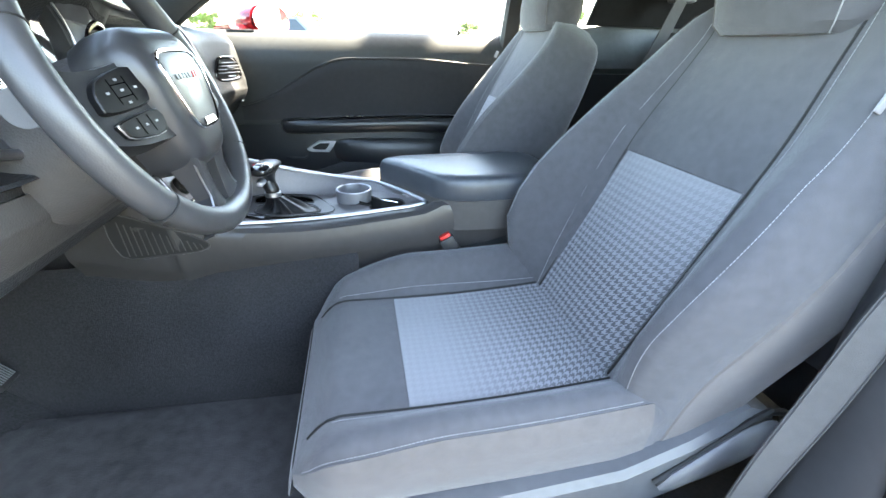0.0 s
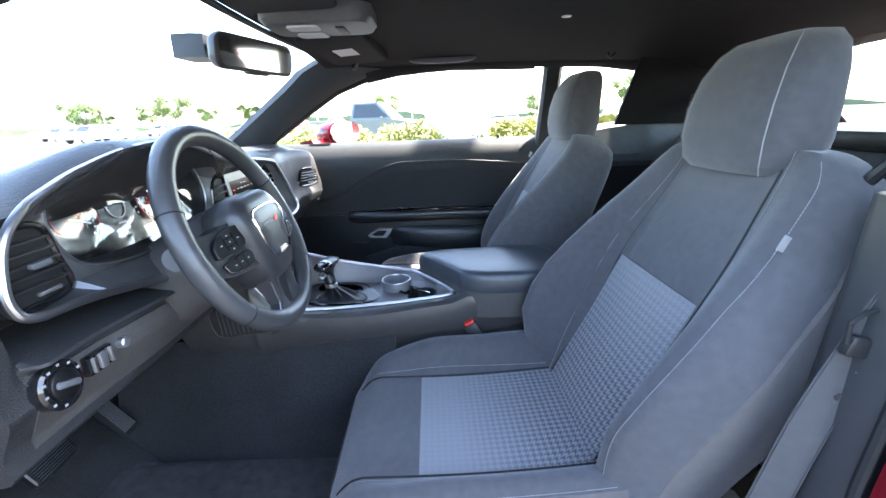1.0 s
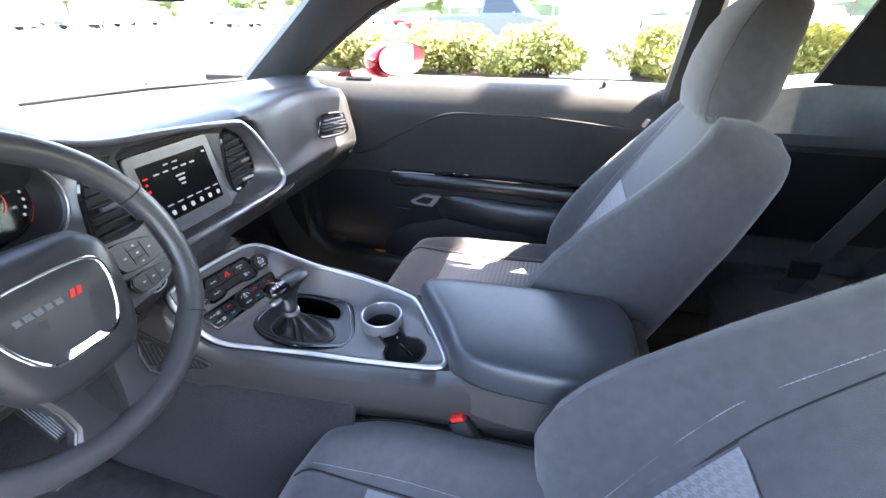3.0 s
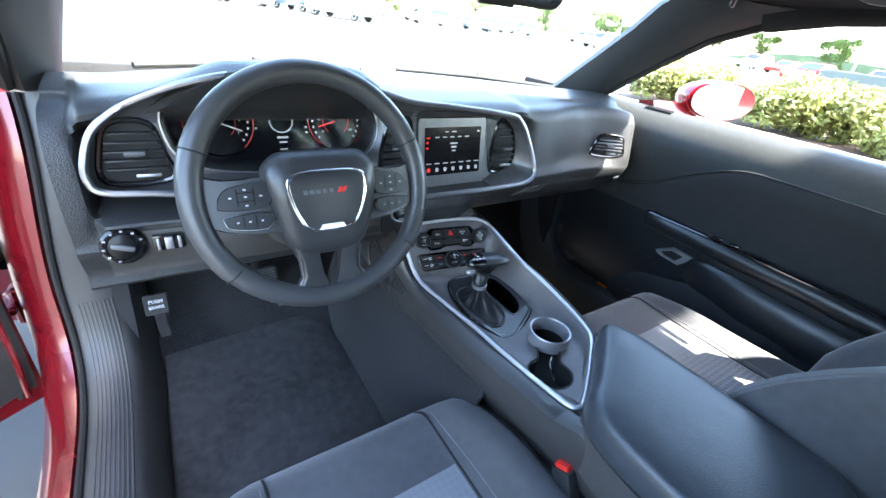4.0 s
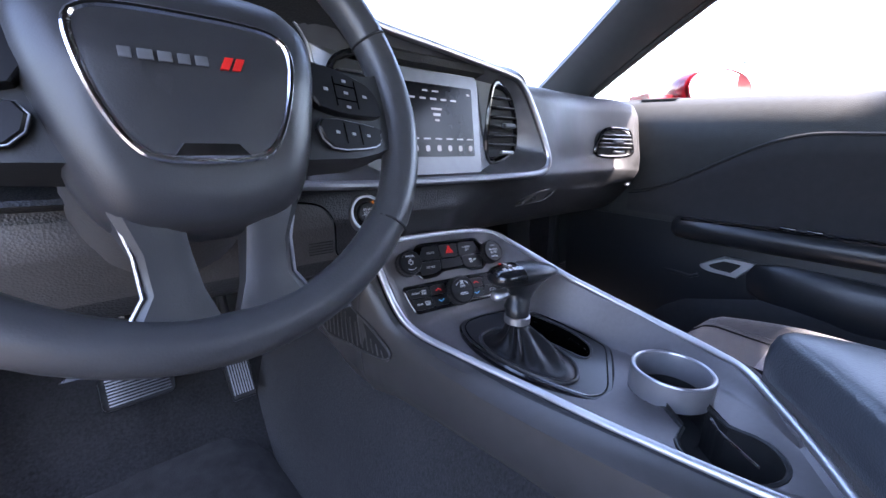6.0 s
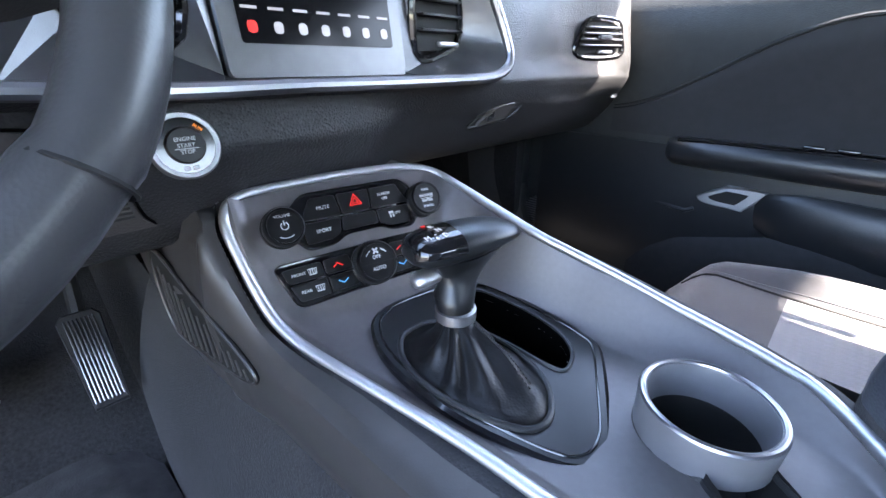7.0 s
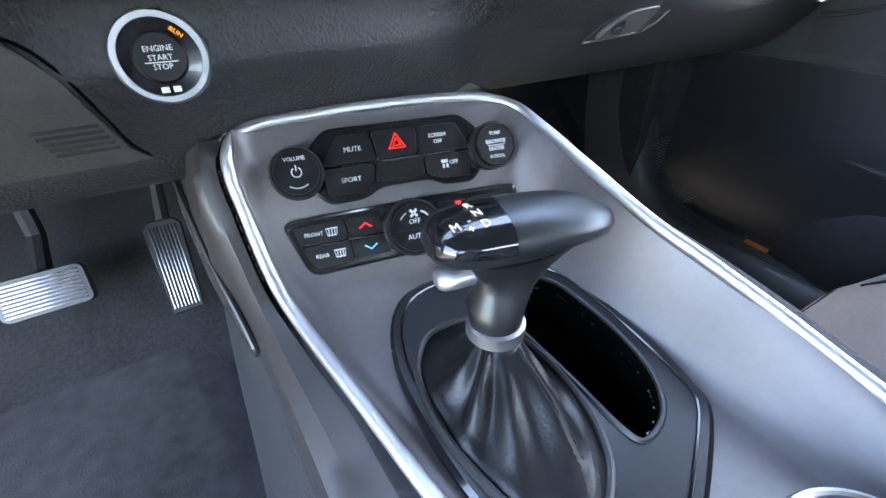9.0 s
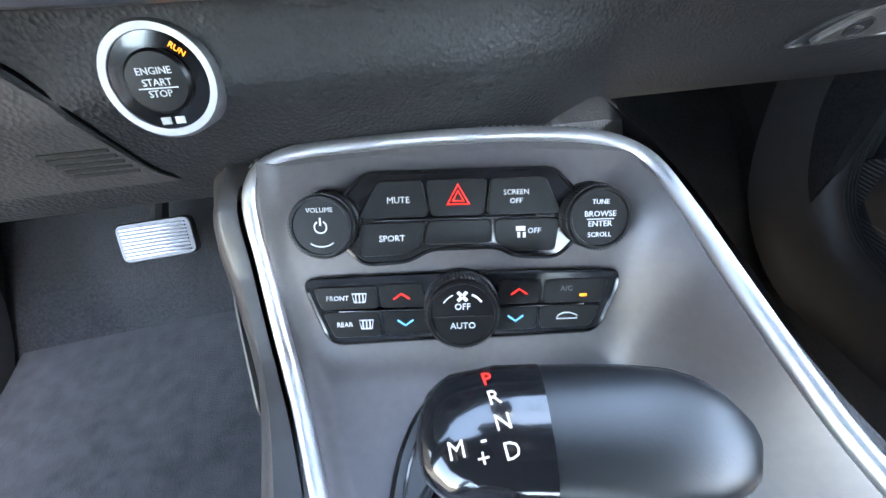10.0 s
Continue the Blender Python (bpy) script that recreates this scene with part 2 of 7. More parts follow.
def prism(outline, lo, hi, m=None, bevel=0.0, inset=0.0):
    """An outline in x, y, raised from lo to hi, with a chamfered upper rim."""
    c = Vector((sum(p[0] for p in outline), sum(p[1] for p in outline))) / len(outline)
    rings = [[Vector((x, y, lo)) for x, y in outline], [Vector((x, y, hi - bevel)) for x, y in outline]]
    if bevel:
        rings.append([Vector((x, y, hi)) - ((Vector((x, y)) - c).normalized() * bevel).to_3d() for x, y in outline])
    bm = loft(rings)
    bmesh.ops.transform(bm, verts=bm.verts, matrix=m or Matrix())
    return bm


def grid(fn, us, vs):
    """An open sheet fn(u, v)."""
    return loft([[Vector(fn(u, v)) for u in us] for v in vs], closed=False)


def steps(a, b, n):
    return [a + (b - a) * i / n for i in range(n + 1)]


def thick(bm, d):
    bmesh.ops.recalc_face_normals(bm, faces=bm.faces)
    bmesh.ops.solidify(bm, geom=bm.faces[:] + bm.edges[:] + bm.verts[:], thickness=d)
    return bm


def join(*bms):
    out = bmesh.new()
    for b in bms:
        me = bpy.data.meshes.new("t")
        b.to_mesh(me)
        b.free()
        out.from_mesh(me)
        bpy.data.meshes.remove(me)
    return out


def axes(origin, ex, ey):
    ex, ey = Vector(ex).normalized(), Vector(ey)
    ez = ex.cross(ey).normalized()
    ey = ez.cross(ex)
    return Matrix(((ex.x, ey.x, ez.x, origin[0]), (ex.y, ey.y, ez.y, origin[1]), (ex.z, ey.z, ez.z, origin[2]), (0, 0, 0, 1)))


def words(name, text, size, m, mat, parent, label=""):
    cu = bpy.data.curves.new(name, "FONT")
    cu.body, cu.size, cu.align_x, cu.align_y, cu.extrude, cu.resolution_u = text, size, "CENTER", "CENTER", 0.0002, 2
    tmp = new("tmp", cu)
    me = bpy.data.meshes.new_from_object(tmp)
    bpy.data.objects.remove(tmp)
    bpy.data.curves.remove(cu)
    bm = bmesh.new()
    bm.from_mesh(me)
    bpy.data.meshes.remove(me)
    bmesh.ops.transform(bm, verts=bm.verts, matrix=m)
    return part(name, bm, mat, parent, label)


def bars(name, rows, m, mat, parent, label=""):
    """Small flat bars of print, each a piece of its own: rows of x, y, width, height."""
    for x, y, w, h in rows:
        part(name, box((x, y, 0.0003), (w, h, 0.0006), 0, m), mat, parent, label)


def smooth01(x, a, b):
    t = min(1, max(0, (x - a) / (b - a)))
    return t * t * (3 - 2 * t)


def rounded(w, h, r, n=5):
    out = []
    for cx, cy, a0 in ((w / 2 - r, h / 2 - r, 0), (-w / 2 + r, h / 2 - r, 90), (-w / 2 + r, -h / 2 + r, 180), (w / 2 - r, -h / 2 + r, 270)):
        out += [(cx + r * math.cos(radians(a0 + 90 * i / n)), cy + r * math.sin(radians(a0 + 90 * i / n))) for i in range(n + 1)]
    return out


# ---- ground and car shell ----
CONCRETE = material("pale_asphalt", (0.042, 0.0415, 0.040), 0.9, bump=0.4, grain=60, spread=0.2, size=3, stain=0.3)
ground = struct("ground", grid(lambda u, v: (u, v, 0), [-900, -60, -12, -4, -2, 0, 2, 4, 12, 60, 900], [-900, -60, -12, -4, -2, 0, 2, 4, 12, 60, 900]), CONCRETE, "pale sunlit asphalt of a parking lot", "ground")

floor = struct("floor", loft([[(x, y, z) for x, z in ((-0.70, 0.34), (-0.665, 0.255), (-0.2, 0.245), (-0.16, 0.30), (-0.13, 0.5), (0.13, 0.5), (0.16, 0.30), (0.2, 0.245), (0.665, 0.255), (0.70, 0.34), (0.70, 0.2), (-0.70, 0.2))] for y in (-1.3, 0.28)]
               + [[(x, 0.62, z + 0.33 * (z < 0.4)) for x, z in ((-0.70, 0.34), (-0.665, 0.255), (-0.2, 0.245), (-0.16, 0.30), (-0.13, 0.5), (0.13, 0.5), (0.16, 0.30), (0.2, 0.245), (0.665, 0.255), (0.70, 0.34), (0.70, 0.2), (-0.70, 0.2))]]), CARPET, "black carpeted car floor with centre tunnel", "floor")


SILL_PATH = spline([(0, -0.905, 1.0), (0, -0.898, 0.90), (0, -0.886, 0.77), (0, -0.872, 0.65), (0, -0.848, 0.53), (0, -0.80, 0.435), (0, -0.71, 0.38), (0, -0.60, 0.368), (0, -0.40, 0.368), (0, 0.02, 0.368), (0, 0.14, 0.371), (0, 0.225, 0.396), (0, 0.280, 0.450), (0, 0.306, 0.525), (0, 0.318, 0.62), (0, 0.322, 0.75), (0, 0.335, 0.87), (0, 0.360, 0.975)], 4)


def swept(s, section, path):
    """Carries a section of (x, height) pairs along the sill and up the hinge pillar."""
    out = []
    for i, p in enumerate(path):
        t = (path[min(i + 1, len(path) - 1)] - path[max(i - 1, 0)]).normalized()
        n = Vector((0, -t.z, t.y))
        up = smooth01(p.z, 0.55, 0.95) if p.y > -0.5 else 1.6 * smooth01(p.z, 0.40, 0.70)
        out.append([Vector((s * (x - 0.035 * up), p.y, p.z)) + n * h for x, h in section])
    return out


def sill(s):
    """Rocker panel with a ribbed scuff plate, on side s."""
    t = thing("door_sill", (s * 0.78, -0.2, 0.2), "red painted door opening with ribbed black scuff plate", "door sill", "door sills")
    part("scuff_plate", loft(swept(s, [(0.655, -0.13), (0.668, -0.085), (0.685, -0.03), (0.697, -0.008), (0.712, 0.0), (0.775, 0.001), (0.787, -0.006), (0.79, -0.03), (0.79, -0.14), (0.70, -0.16)], SILL_PATH)), SCUFF, t)
    for i in range(9):
        x = 0.712 + 0.0072 * i
        part("rib", loft(swept(s, [(x - 0.0022, -0.001), (x - 0.001, 0.0022), (x + 0.001, 0.0022), (x + 0.0022, -0.001)], [p for p in SILL_PATH if p.y > -0.56 and p.z < 0.56])), SCUFF, t)
    part("rocker", loft(swept(s, [(0.797, -0.14), (0.797, -0.022), (0.806, -0.006), (0.826, -0.010), (0.850, -0.030), (0.872, -0.062), (0.880, -0.10), (0.872, -0.16), (0.82, -0.19)], SILL_PATH)), RED, t)
    part("seal", loft(swept(s, [(0.7935 + 0.0065 * math.cos(a), -0.004 + 0.007 * math.sin(a)) for a in steps(0, 2 * math.pi, 8)[:-1]], SILL_PATH)), RUBBER, t)
    return t


sill(-1)
sill(1)

# body outside: bonnet, front wings, rear quarters, roof
hood_y = lambda x: 0.72 - 0.55 * x * x
car_body = thing("car_shell", (0, 0, 0.2), "glossy red two-door car body around the cabin", "car body", kind="structure")
part("hood", thick(grid(lambda x, v: (x, hood_y(x) + 0.03 + 1.25 * v, 0.976 - 0.16 * v * v - 0.08 * abs(x) ** 3 + 0.012 * math.exp(-((abs(x) - 0.42) / 0.16) ** 2) - 0.015 * (1 - v)), steps(-0.86, 0.86, 28), steps(0, 1, 10)), -0.02), RED, car_body)
for s in (-1, 1):
    part("front_wing", thick(grid(lambda u, v: (s * (0.86 + 0.09 * u), 0.68 + 1.2 * v, 0.93 - 0.75 * u * u - 0.13 * v * v), steps(0, 1, 8), steps(0, 1, 8)), 0.02), RED, car_body)
    part("rear_quarter", thick(grid(lambda u, v: (s * (0.80 + 0.12 * math.sin(1.6 * u)), -1.02 - 1.3 * v, 0.99 - 0.8 * u), steps(0, 1, 8), steps(0, 1, 8)), 0.02), RED, car_body)
    part("rear_pillar_skin", thick(grid(lambda u, v: (s * (0.80 - 0.115 * v), -1.31 - 0.66 * u, 0.975 + (0.35 - 0.31 * u ** 1.6) * v), steps(0, 1, 10), steps(0, 1, 5)), 0.012), RED, car_body)
    part("door_jamb", thick(grid(lambda u, v: (s * (0.785 + 0.085 * u), -0.985 - 0.03 * u, 0.2 + 0.8 * v), steps(0, 1, 4), steps(0, 1, 4)), 0.02), RED, car_body)
part("roof_panel", thick(grid(lambda x, v: (x, 0.03 - 1.75 * v - 0.1 * x * x, 1.365 + 0.03 * math.sin(math.pi * min(1, 0.15 + v)) - 0.16 * abs(x) ** 2.6 - 0.16 * max(0, v - 0.75)), steps(-0.68, 0.68, 16), steps(0, 1, 12)), 0.015), RED, car_body)
part("rear_deck", thick(grid(lambda x, v: (x, -1.98 - 0.6 * v, 0.92 - 0.02 * v), steps(-0.8, 0.8, 6), steps(0, 1, 4)), -0.02), RED, car_body)

# headliner
struct("ceiling", thick(grid(lambda x, v: (x, -0.0 - 1.72 * v - 0.12 * x * x, 1.335 + 0.03 * math.sin(math.pi * min(1, 0.12 + v)) - 0.2 * abs(x) ** 2.6 - 0.2 * max(0, v - 0.72)), steps(-0.665, 0.665, 24), steps(0, 1, 20)), 0.01), HEADLINER, "black cloth headliner", "ceiling")


def side_frame(s):
    """Pillars and roof rail of one side."""
    x = lambda v: s * v
    name = "right" if s > 0 else "left"
    sec = lambda a, b, d: [Vector(a), (Vector(a) + Vector(b)) / 2 + Vector(d) * 0.55, Vector(b), Vector(b) - Vector(d) + Vector((s * 0.03, 0, 0)), (Vector(a) + Vector(b)) / 2 + Vector((s * 0.055, 0.03, 0.01)), Vector(a) + Vector((s * 0.03, 0.03, 0.01))]
    d = (-s * 0.03, -0.012, -0.01)
    rows = [((x(0.70), 0.47, 0.985), (x(0.745), 0.235, 0.99)), ((x(0.675), 0.37, 1.055), (x(0.735), 0.13, 1.07)), ((x(0.645), 0.25, 1.135), (x(0.715), 0.0, 1.15)), ((x(0.61), 0.13, 1.215), (x(0.695), -0.12, 1.215)), ((x(0.575), 0.045, 1.275), (x(0.68), -0.25, 1.25)), ((x(0.56), -0.03, 1.31), (x(0.67), -0.40, 1.268))]
    rows = [(a, tuple(Vector(a).lerp(Vector(b), 0.74))) for a, b in rows]
    struct("pillar_front_" + name, loft([sec(a, b, d) for a, b in rows]), PILLAR, "dark grey windscreen pillar trim", "pillar")
    rail = [(0.60, 1.325), (0.625, 1.285), (0.655, 1.268), (0.685, 1.27), (0.70, 1.29), (0.68, 1.33)]
    struct("roof_rail_" + name, loft([[(x(a), y, z + dz) for a, z in rail] for y, dz in ((-0.18, -0.03), (-0.3, -0.008), (-0.5, 0.008), (-0.8, 0.01), (-1.1, 0.0), (-1.4, -0.04))]), HEADLINER, "black cloth-covered roof rail", "roof rail")
    # post behind the door window
    struct("pillar_middle_" + name, loft([[(x(a + k), y + e, z) for a, y in ((0.70, -0.88), (0.685, -0.89), (0.685, -0.94), (0.70, -0.955), (0.74, -0.95), (0.74, -0.885))] for z, k, e in ((0.96, 0.035, 0.02), (1.1, 0.02, 0.01), (1.29, -0.012, 0.0))]), PLASTIC, "slim black post behind the door window", "pillar")
    struct("rubber_seal_" + name, tube([(x(0.712), -0.845, 1.285), (x(0.70), -0.5, 1.288), (x(0.676), -0.31, 1.276), (x(0.674), -0.17, 1.252), (x(0.690), -0.05, 1.210), (x(0.712), 0.068, 1.142), (x(0.735), 0.195, 1.062), (x(0.752), 0.29, 1.0)], 0.011), RUBBER, "black rubber window seal", "seal")
    # rear quarter trim panel
    struct("wall_rear_quarter_" + name, loft([[(x(a), y, z) for a, z in ((0.72, 1.0 + r), (0.69, 0.985 + r), (0.655, 0.93), (0.665, 0.9), (0.70, 0.88), (0.70, 0.62), (0.64, 0.6), (0.62, 0.57), (0.66, 0.52), (0.70, 0.3), (0.78, 0.3), (0.78, 1.0 + r))] for y, r in ((-0.97, 0.02), (-1.15, 0.05), (-1.35, 0.075), (-1.6, 0.08), (-1.75, 0.08))]), QUARTER, "blue-grey moulded rear side trim with armrest", "side trim")
    struct("sail_panel_" + name, thick(grid(lambda u, v: (x(0.60 + 0.085 * u - 0.02 * v), -1.225 - 0.56 * v + 0.05 * u, 1.31 - 0.26 * u - 0.16 * v * (1 - u)), steps(0, 1, 6), steps(0, 1, 8)), 0.012), HEADLINER, "dark cloth panel behind the small side window", "side trim")
    struct("rear_insert_" + name, thick(grid(lambda y, z: (x(0.6935), y, z), steps(-0.985, -1.72, 8), steps(0.63, 0.878, 4)), 0.004), ARM, "black moulded insert of the rear side trim", "side trim")
    q = thing("rear_side_window", (x(0.72), -1.05, 1.05), "small fixed rear side window", "window", "rear side windows", "structure")
    part("pane", thick(loft([[(x(0.745), -0.97, 1.03), (x(0.72), -0.97, 1.27)], [(x(0.745), -1.2, 1.07), (x(0.72), -1.2, 1.26)]], closed=False), 0.004), GLASS, q, shadow=False)


side_frame(1)
side_frame(-1)
for s in (-1, 1):
    struct("pillar_rear_right" if s > 0 else "pillar_rear_left", loft([[(s * xi, y, z), (s * xm, y + 0.03, z + 0.02), (s * xo, y + 0.05, z), (s * xo, y - 0.03, z - 0.01), (s * xi, y - 0.02, z - 0.01)] for xi, xm, xo, y, z in ((0.46, 0.55, 0.655, -1.60, 1.315), (0.465, 0.56, 0.68, -1.72, 1.22), (0.47, 0.58, 0.70, -1.85, 1.12), (0.475, 0.60, 0.73, -1.98, 1.01))]), HEADLINER, "dark trim of the thick rear roof pillar", "pillar")
struct("rear_shelf", box((0, -1.72, 1.005), (1.36, 0.42, 0.05), 0.01), PLASTIC, "black rear parcel shelf", "shelf")
wind = thing("windshield", (0, 0.4, 1.15), "clear curved windshield", "windshield", kind="structure")
part("glass_pane", thick(grid(lambda x, v: (x * (1 - 0.14 * v), (hood_y(x) + 0.0) * (1 - v) + (0.015 - 0.12 * x * x) * v, 0.985 + 0.365 * v - 0.03 * x * x * v), steps(-0.74, 0.74, 20), steps(0, 1, 8)), 0.005), GLASS, wind, shadow=False)
part("shade_band", thick(grid(lambda x, v: (x * 0.97, 0.02 - 0.02 * v - 0.12 * x * x, 1.335 - 0.0 * v - 0.02 * x * x), steps(-0.6, 0.6, 12), steps(0, 1, 2)), 0.006), RUBBER, wind)
back = thing("rear_window", (0, -1.9, 1.15), "tinted sloping rear window", "window", kind="structure")
part("pane", thick(grid(lambda x, v: (x, -1.62 - 0.35 * v, 1.30 - 0.28 * v), steps(-0.47, 0.47, 8), steps(0, 1, 4)), 0.005), TINTED, back, shadow=False)
for s, x in ((-1, -0.3), (1, 0.45)):
    w = thing("wiper", (x, 0.7, 1.0), "black windshield wiper lying on the cowl", "wiper", "wipers")
    part("blade", tube([(x - 0.28, hood_y(x - 0.28) + 0.0, 1.002), (x, hood_y(x) - 0.01, 1.004), (x + 0.28, hood_y(x + 0.28) + 0.0, 1.0)], 0.008), RUBBER, w)
    part("arm", tube([(x, hood_y(x) - 0.005, 1.012), (x + 0.12, hood_y(x + .12) + 0.03, 1.0), (x + 0.3, hood_y(x + 0.3) + 0.05, 0.985)], 0.007), RUBBER, w)


# ---- dashboard ----
dash = thing("dashboard", (0, 0.2, 0.6), "dark grey moulded dashboard with silver-edged instrument surround", "dashboard")


def dash_ring(x):
    drv = smooth01(-x, 0.12, 0.26) * (1 - smooth01(-x, 0.44, 0.60))       # rise of the instrument hood
    mid = smooth01(x, -0.672, -0.654) * (1 - smooth01(x, 0.17, 0.27))         # recessed surround
    left = smooth01(-x, -0.16, 0.0)
    yb = 0.70 - 0.60 * x * x
    g = 0.022 * smooth01(-x, 0.42, 0.60)
    end = smooth01(abs(x), 0.60, 0.70)
    lead = 0.115 - 0.03 * mid + g
    top = 1.004 - 0.012 * end + 0.018 * mid + 0.060 * drv
    end_in = 0.060 * smooth01(x, 0.650, 0.722) ** 1.6
    sweep = 0.034 * smooth01(x, 0.30, 0.50) - 0.064 * smooth01(x, 0.50, 0.70) + end_in
    lead += sweep
    face = 0.078 + 0.075 * mid + sweep
    top -= 0.02 * smooth01(x, 0.69, 0.722)
    rows = [(x, yb, 0.985), (x, yb * 0.7 + 0.04, 1.01), (x, 0.30, 1.020 + 0.008 * drv), (x, 0.20, 1.014 + 0.010 * mid + 0.024 * drv), (x, lead + 0.035 - 0.03 * drv, top), (x, lead - 0.005 - 0.046 * drv, top - 0.005), (x, lead - 0.022 - 0.028 * drv, top - 0.026),
            (x, face + 0.01, 0.955), (x, face, 0.90), (x, face - 0.008, 0.86), (x, 0.062 - 0.035 * mid + g + 0.6 * sweep, 0.839), (x, 0.060 - 0.016 * mid + g + 0.5 * sweep, 0.827), (x, 0.072 - 0.031 * left + g + 0.4 * sweep, 0.80),
            (x, 0.088 - 0.045 * left + g, 0.785), (x, 0.125 - 0.059 * left + g, 0.74), (x, 0.165 - 0.075 * left, 0.712 - 0.005 * left), (x, 0.24 - 0.05 * left, 0.70), (x, 0.40, 0.70), (x, 0.60, 0.70), (x, 0.7, 0.85)]
    flush = 1 - smooth01(x, -0.680, -0.648)
    calm = ((0.185, 1.004), (0.135, 0.999), (0.098, 0.980), (0.078, 0.945), (0.070, 0.90), (0.067, 0.86), (0.066, 0.839), (0.066, 0.827), (0.068, 0.80))
    for n, (cy, cz) in enumerate(calm):
        y, z = rows[4 + n][1:]
        rows[4 + n] = (x, y + (cy - y) * flush, z + (cz - z) * flush)
    return rows


part("dash_body", loft([spline(dash_ring(x), 3, True) for x in [-0.70, -0.69, -0.68] + steps(-0.674, -0.650, 8) + steps(-0.64, 0.722, 90)]), DASH, dash)



def dash_y(x, z):
    """How far ahead the lower dash face lies at a place and height."""
    rows = dash_ring(x)[10:16]
    for a, b in zip(rows, rows[1:]):
        if b[2] <= z <= a[2]:
            return a[1] + (b[1] - a[1]) * (a[2] - z) / (a[2] - b[2])
    return rows[-1][1]


SEAM = [(-0.26, 0, 0.819), (-0.227, 0, 0.817), (-0.205, 0, 0.810), (-0.192, 0, 0.793), (-0.184, 0, 0.766), (-0.177, 0, 0.743), (-0.16, 0, 0.725)]
part("panel_seam", tube([(x, dash_y(x, z) - 0.0003, z) for x, z in [(p.x, p.z) for p in spline(SEAM, 6)]], 0.0011, 6), VOID, dash)
seam_x = lambda z: next((a[0] + (b[0] - a[0]) * (a[2] - z) / (a[2] - b[2]) for a, b in zip(SEAM, SEAM[1:]) if b[2] <= z <= a[2]), SEAM[0][0]) - 0.003
# Panel left of the seam; warm light is put into its browner colour.
part("knee_panel", thick(grid(lambda u, z: (-0.665 + (seam_x(z) + 0.665) * u, dash_y(-0.665 + (seam_x(z) + 0.665) * u, z) - 0.0022, z), steps(0, 1, 60), steps(0.818, 0.728, 24)), 0.002), KNEE, dash, "grained knee panel, coloured lighter and browner for the warm light on it")

# silver surround
loop = spline([(-0.602, 0.066, 1.013), (-0.637, 0.064, 0.984), (-0.655, 0.061, 0.946), (-0.659, 0.058, 0.912), (-0.640, 0.054, 0.892), (-0.558, 0.047, 0.884), (-0.36, 0.027, 0.850), (-0.18, 0.016, 0.838), (-0.06, 0.013, 0.838), (0.10, 0.012, 0.838), (0.188, 0.012, 0.841), (0.220, 0.016, 0.858), (0.217, 0.026, 0.893), (0.192, 0.04, 0.952), (0.168, 0.047, 0.986), (0.135, 0.05, 1.0), (-0.02, 0.052, 1.018), (-0.13, 0.05, 1.029), (-0.20, 0.042, 1.047), (-0.27, 0.032, 1.065), (-0.36, 0.026, 1.075), (-0.45, 0.034, 1.069), (-0.52, 0.048, 1.051), (-0.565, 0.058, 1.033)], 6, True)
part("silver_surround", tube(loop, 0.0058, 10, True), SATIN, dash, "satin silver trim line")

# moulded face inside the surround, with openings for the gauges, the vents and the screen
BOWL = spline([(x, y, z) for x, y, z in ((-0.556, 0.088, 0.990), (-0.545, 0.083, 0.940), (-0.51, 0.078, 0.914), (-0.43, 0.070, 0.902), (-0.30, 0.068, 0.902), (-0.225, 0.070, 0.918), (-0.195, 0.074, 0.955), (-0.200, 0.078, 1.0), (-0.235, 0.076, 1.034), (-0.30, 0.068, 1.052), (-0.36, 0.064, 1.056), (-0.44, 0.066, 1.055), (-0.50, 0.073, 1.046), (-0.54, 0.082, 1.026))], 4, True)
LEFT_VENT = [(-0.042, -0.045), (0.044, -0.045), (0.040, 0.0), (0.026, 0.044), (-0.022, 0.046), (-0.040, 0.012)]
RIGHT_VENT = [(-0.026, -0.052), (0.026, -0.050), (0.046, -0.03), (0.038, 0.02), (0.014, 0.056), (-0.022, 0.060)]
MID_VENT = [(-0.036, -0.045), (0.026, -0.052), (0.026, 0.060), (-0.016, 0.062), (-0.032, 0.03)]
hole = lambda o, c, k, y: [Vector((c[0] + p.x * k, y, c[1] + p.y * k)) for p in spline([(a, b, 0) for a, b in o], 4, True)]
openings = [BOWL, hole(LEFT_VENT, (-0.597, 0.942), 1.10, 0.083), hole(RIGHT_VENT, (0.135, 0.918), 1.08, 0.064), hole(MID_VENT, (-0.150, 0.925), 1.08, 0.064), [Vector((-0.008 + x, 0.066 + 0.16 * y, 0.915 + y)) for x, y in rounded(0.189, 0.156, 0.008)]]
bz, rim_edges = bmesh.new(), []
for ring in [loop] + openings:
    vs = [bz.verts.new(p) for p in ring]
    rim_edges += [bz.edges.new((vs[i - 1], vs[i])) for i in range(len(vs))]
bmesh.ops.triangle_fill(bz, use_beauty=True, use_dissolve=False, edges=rim_edges, normal=(0, -1, 0))
part("face_plate", bz, BEZEL, dash, "smooth dark grey moulded face")
for ring, dp in ((openings[1], 0.03), (openings[2], 0.03), (openings[3], 0.03), (openings[4], 0.02)):
    part("opening_wall", loft([ring, [p + Vector((0, dp, 0)) for p in ring]], cap=False), PLASTIC, dash)


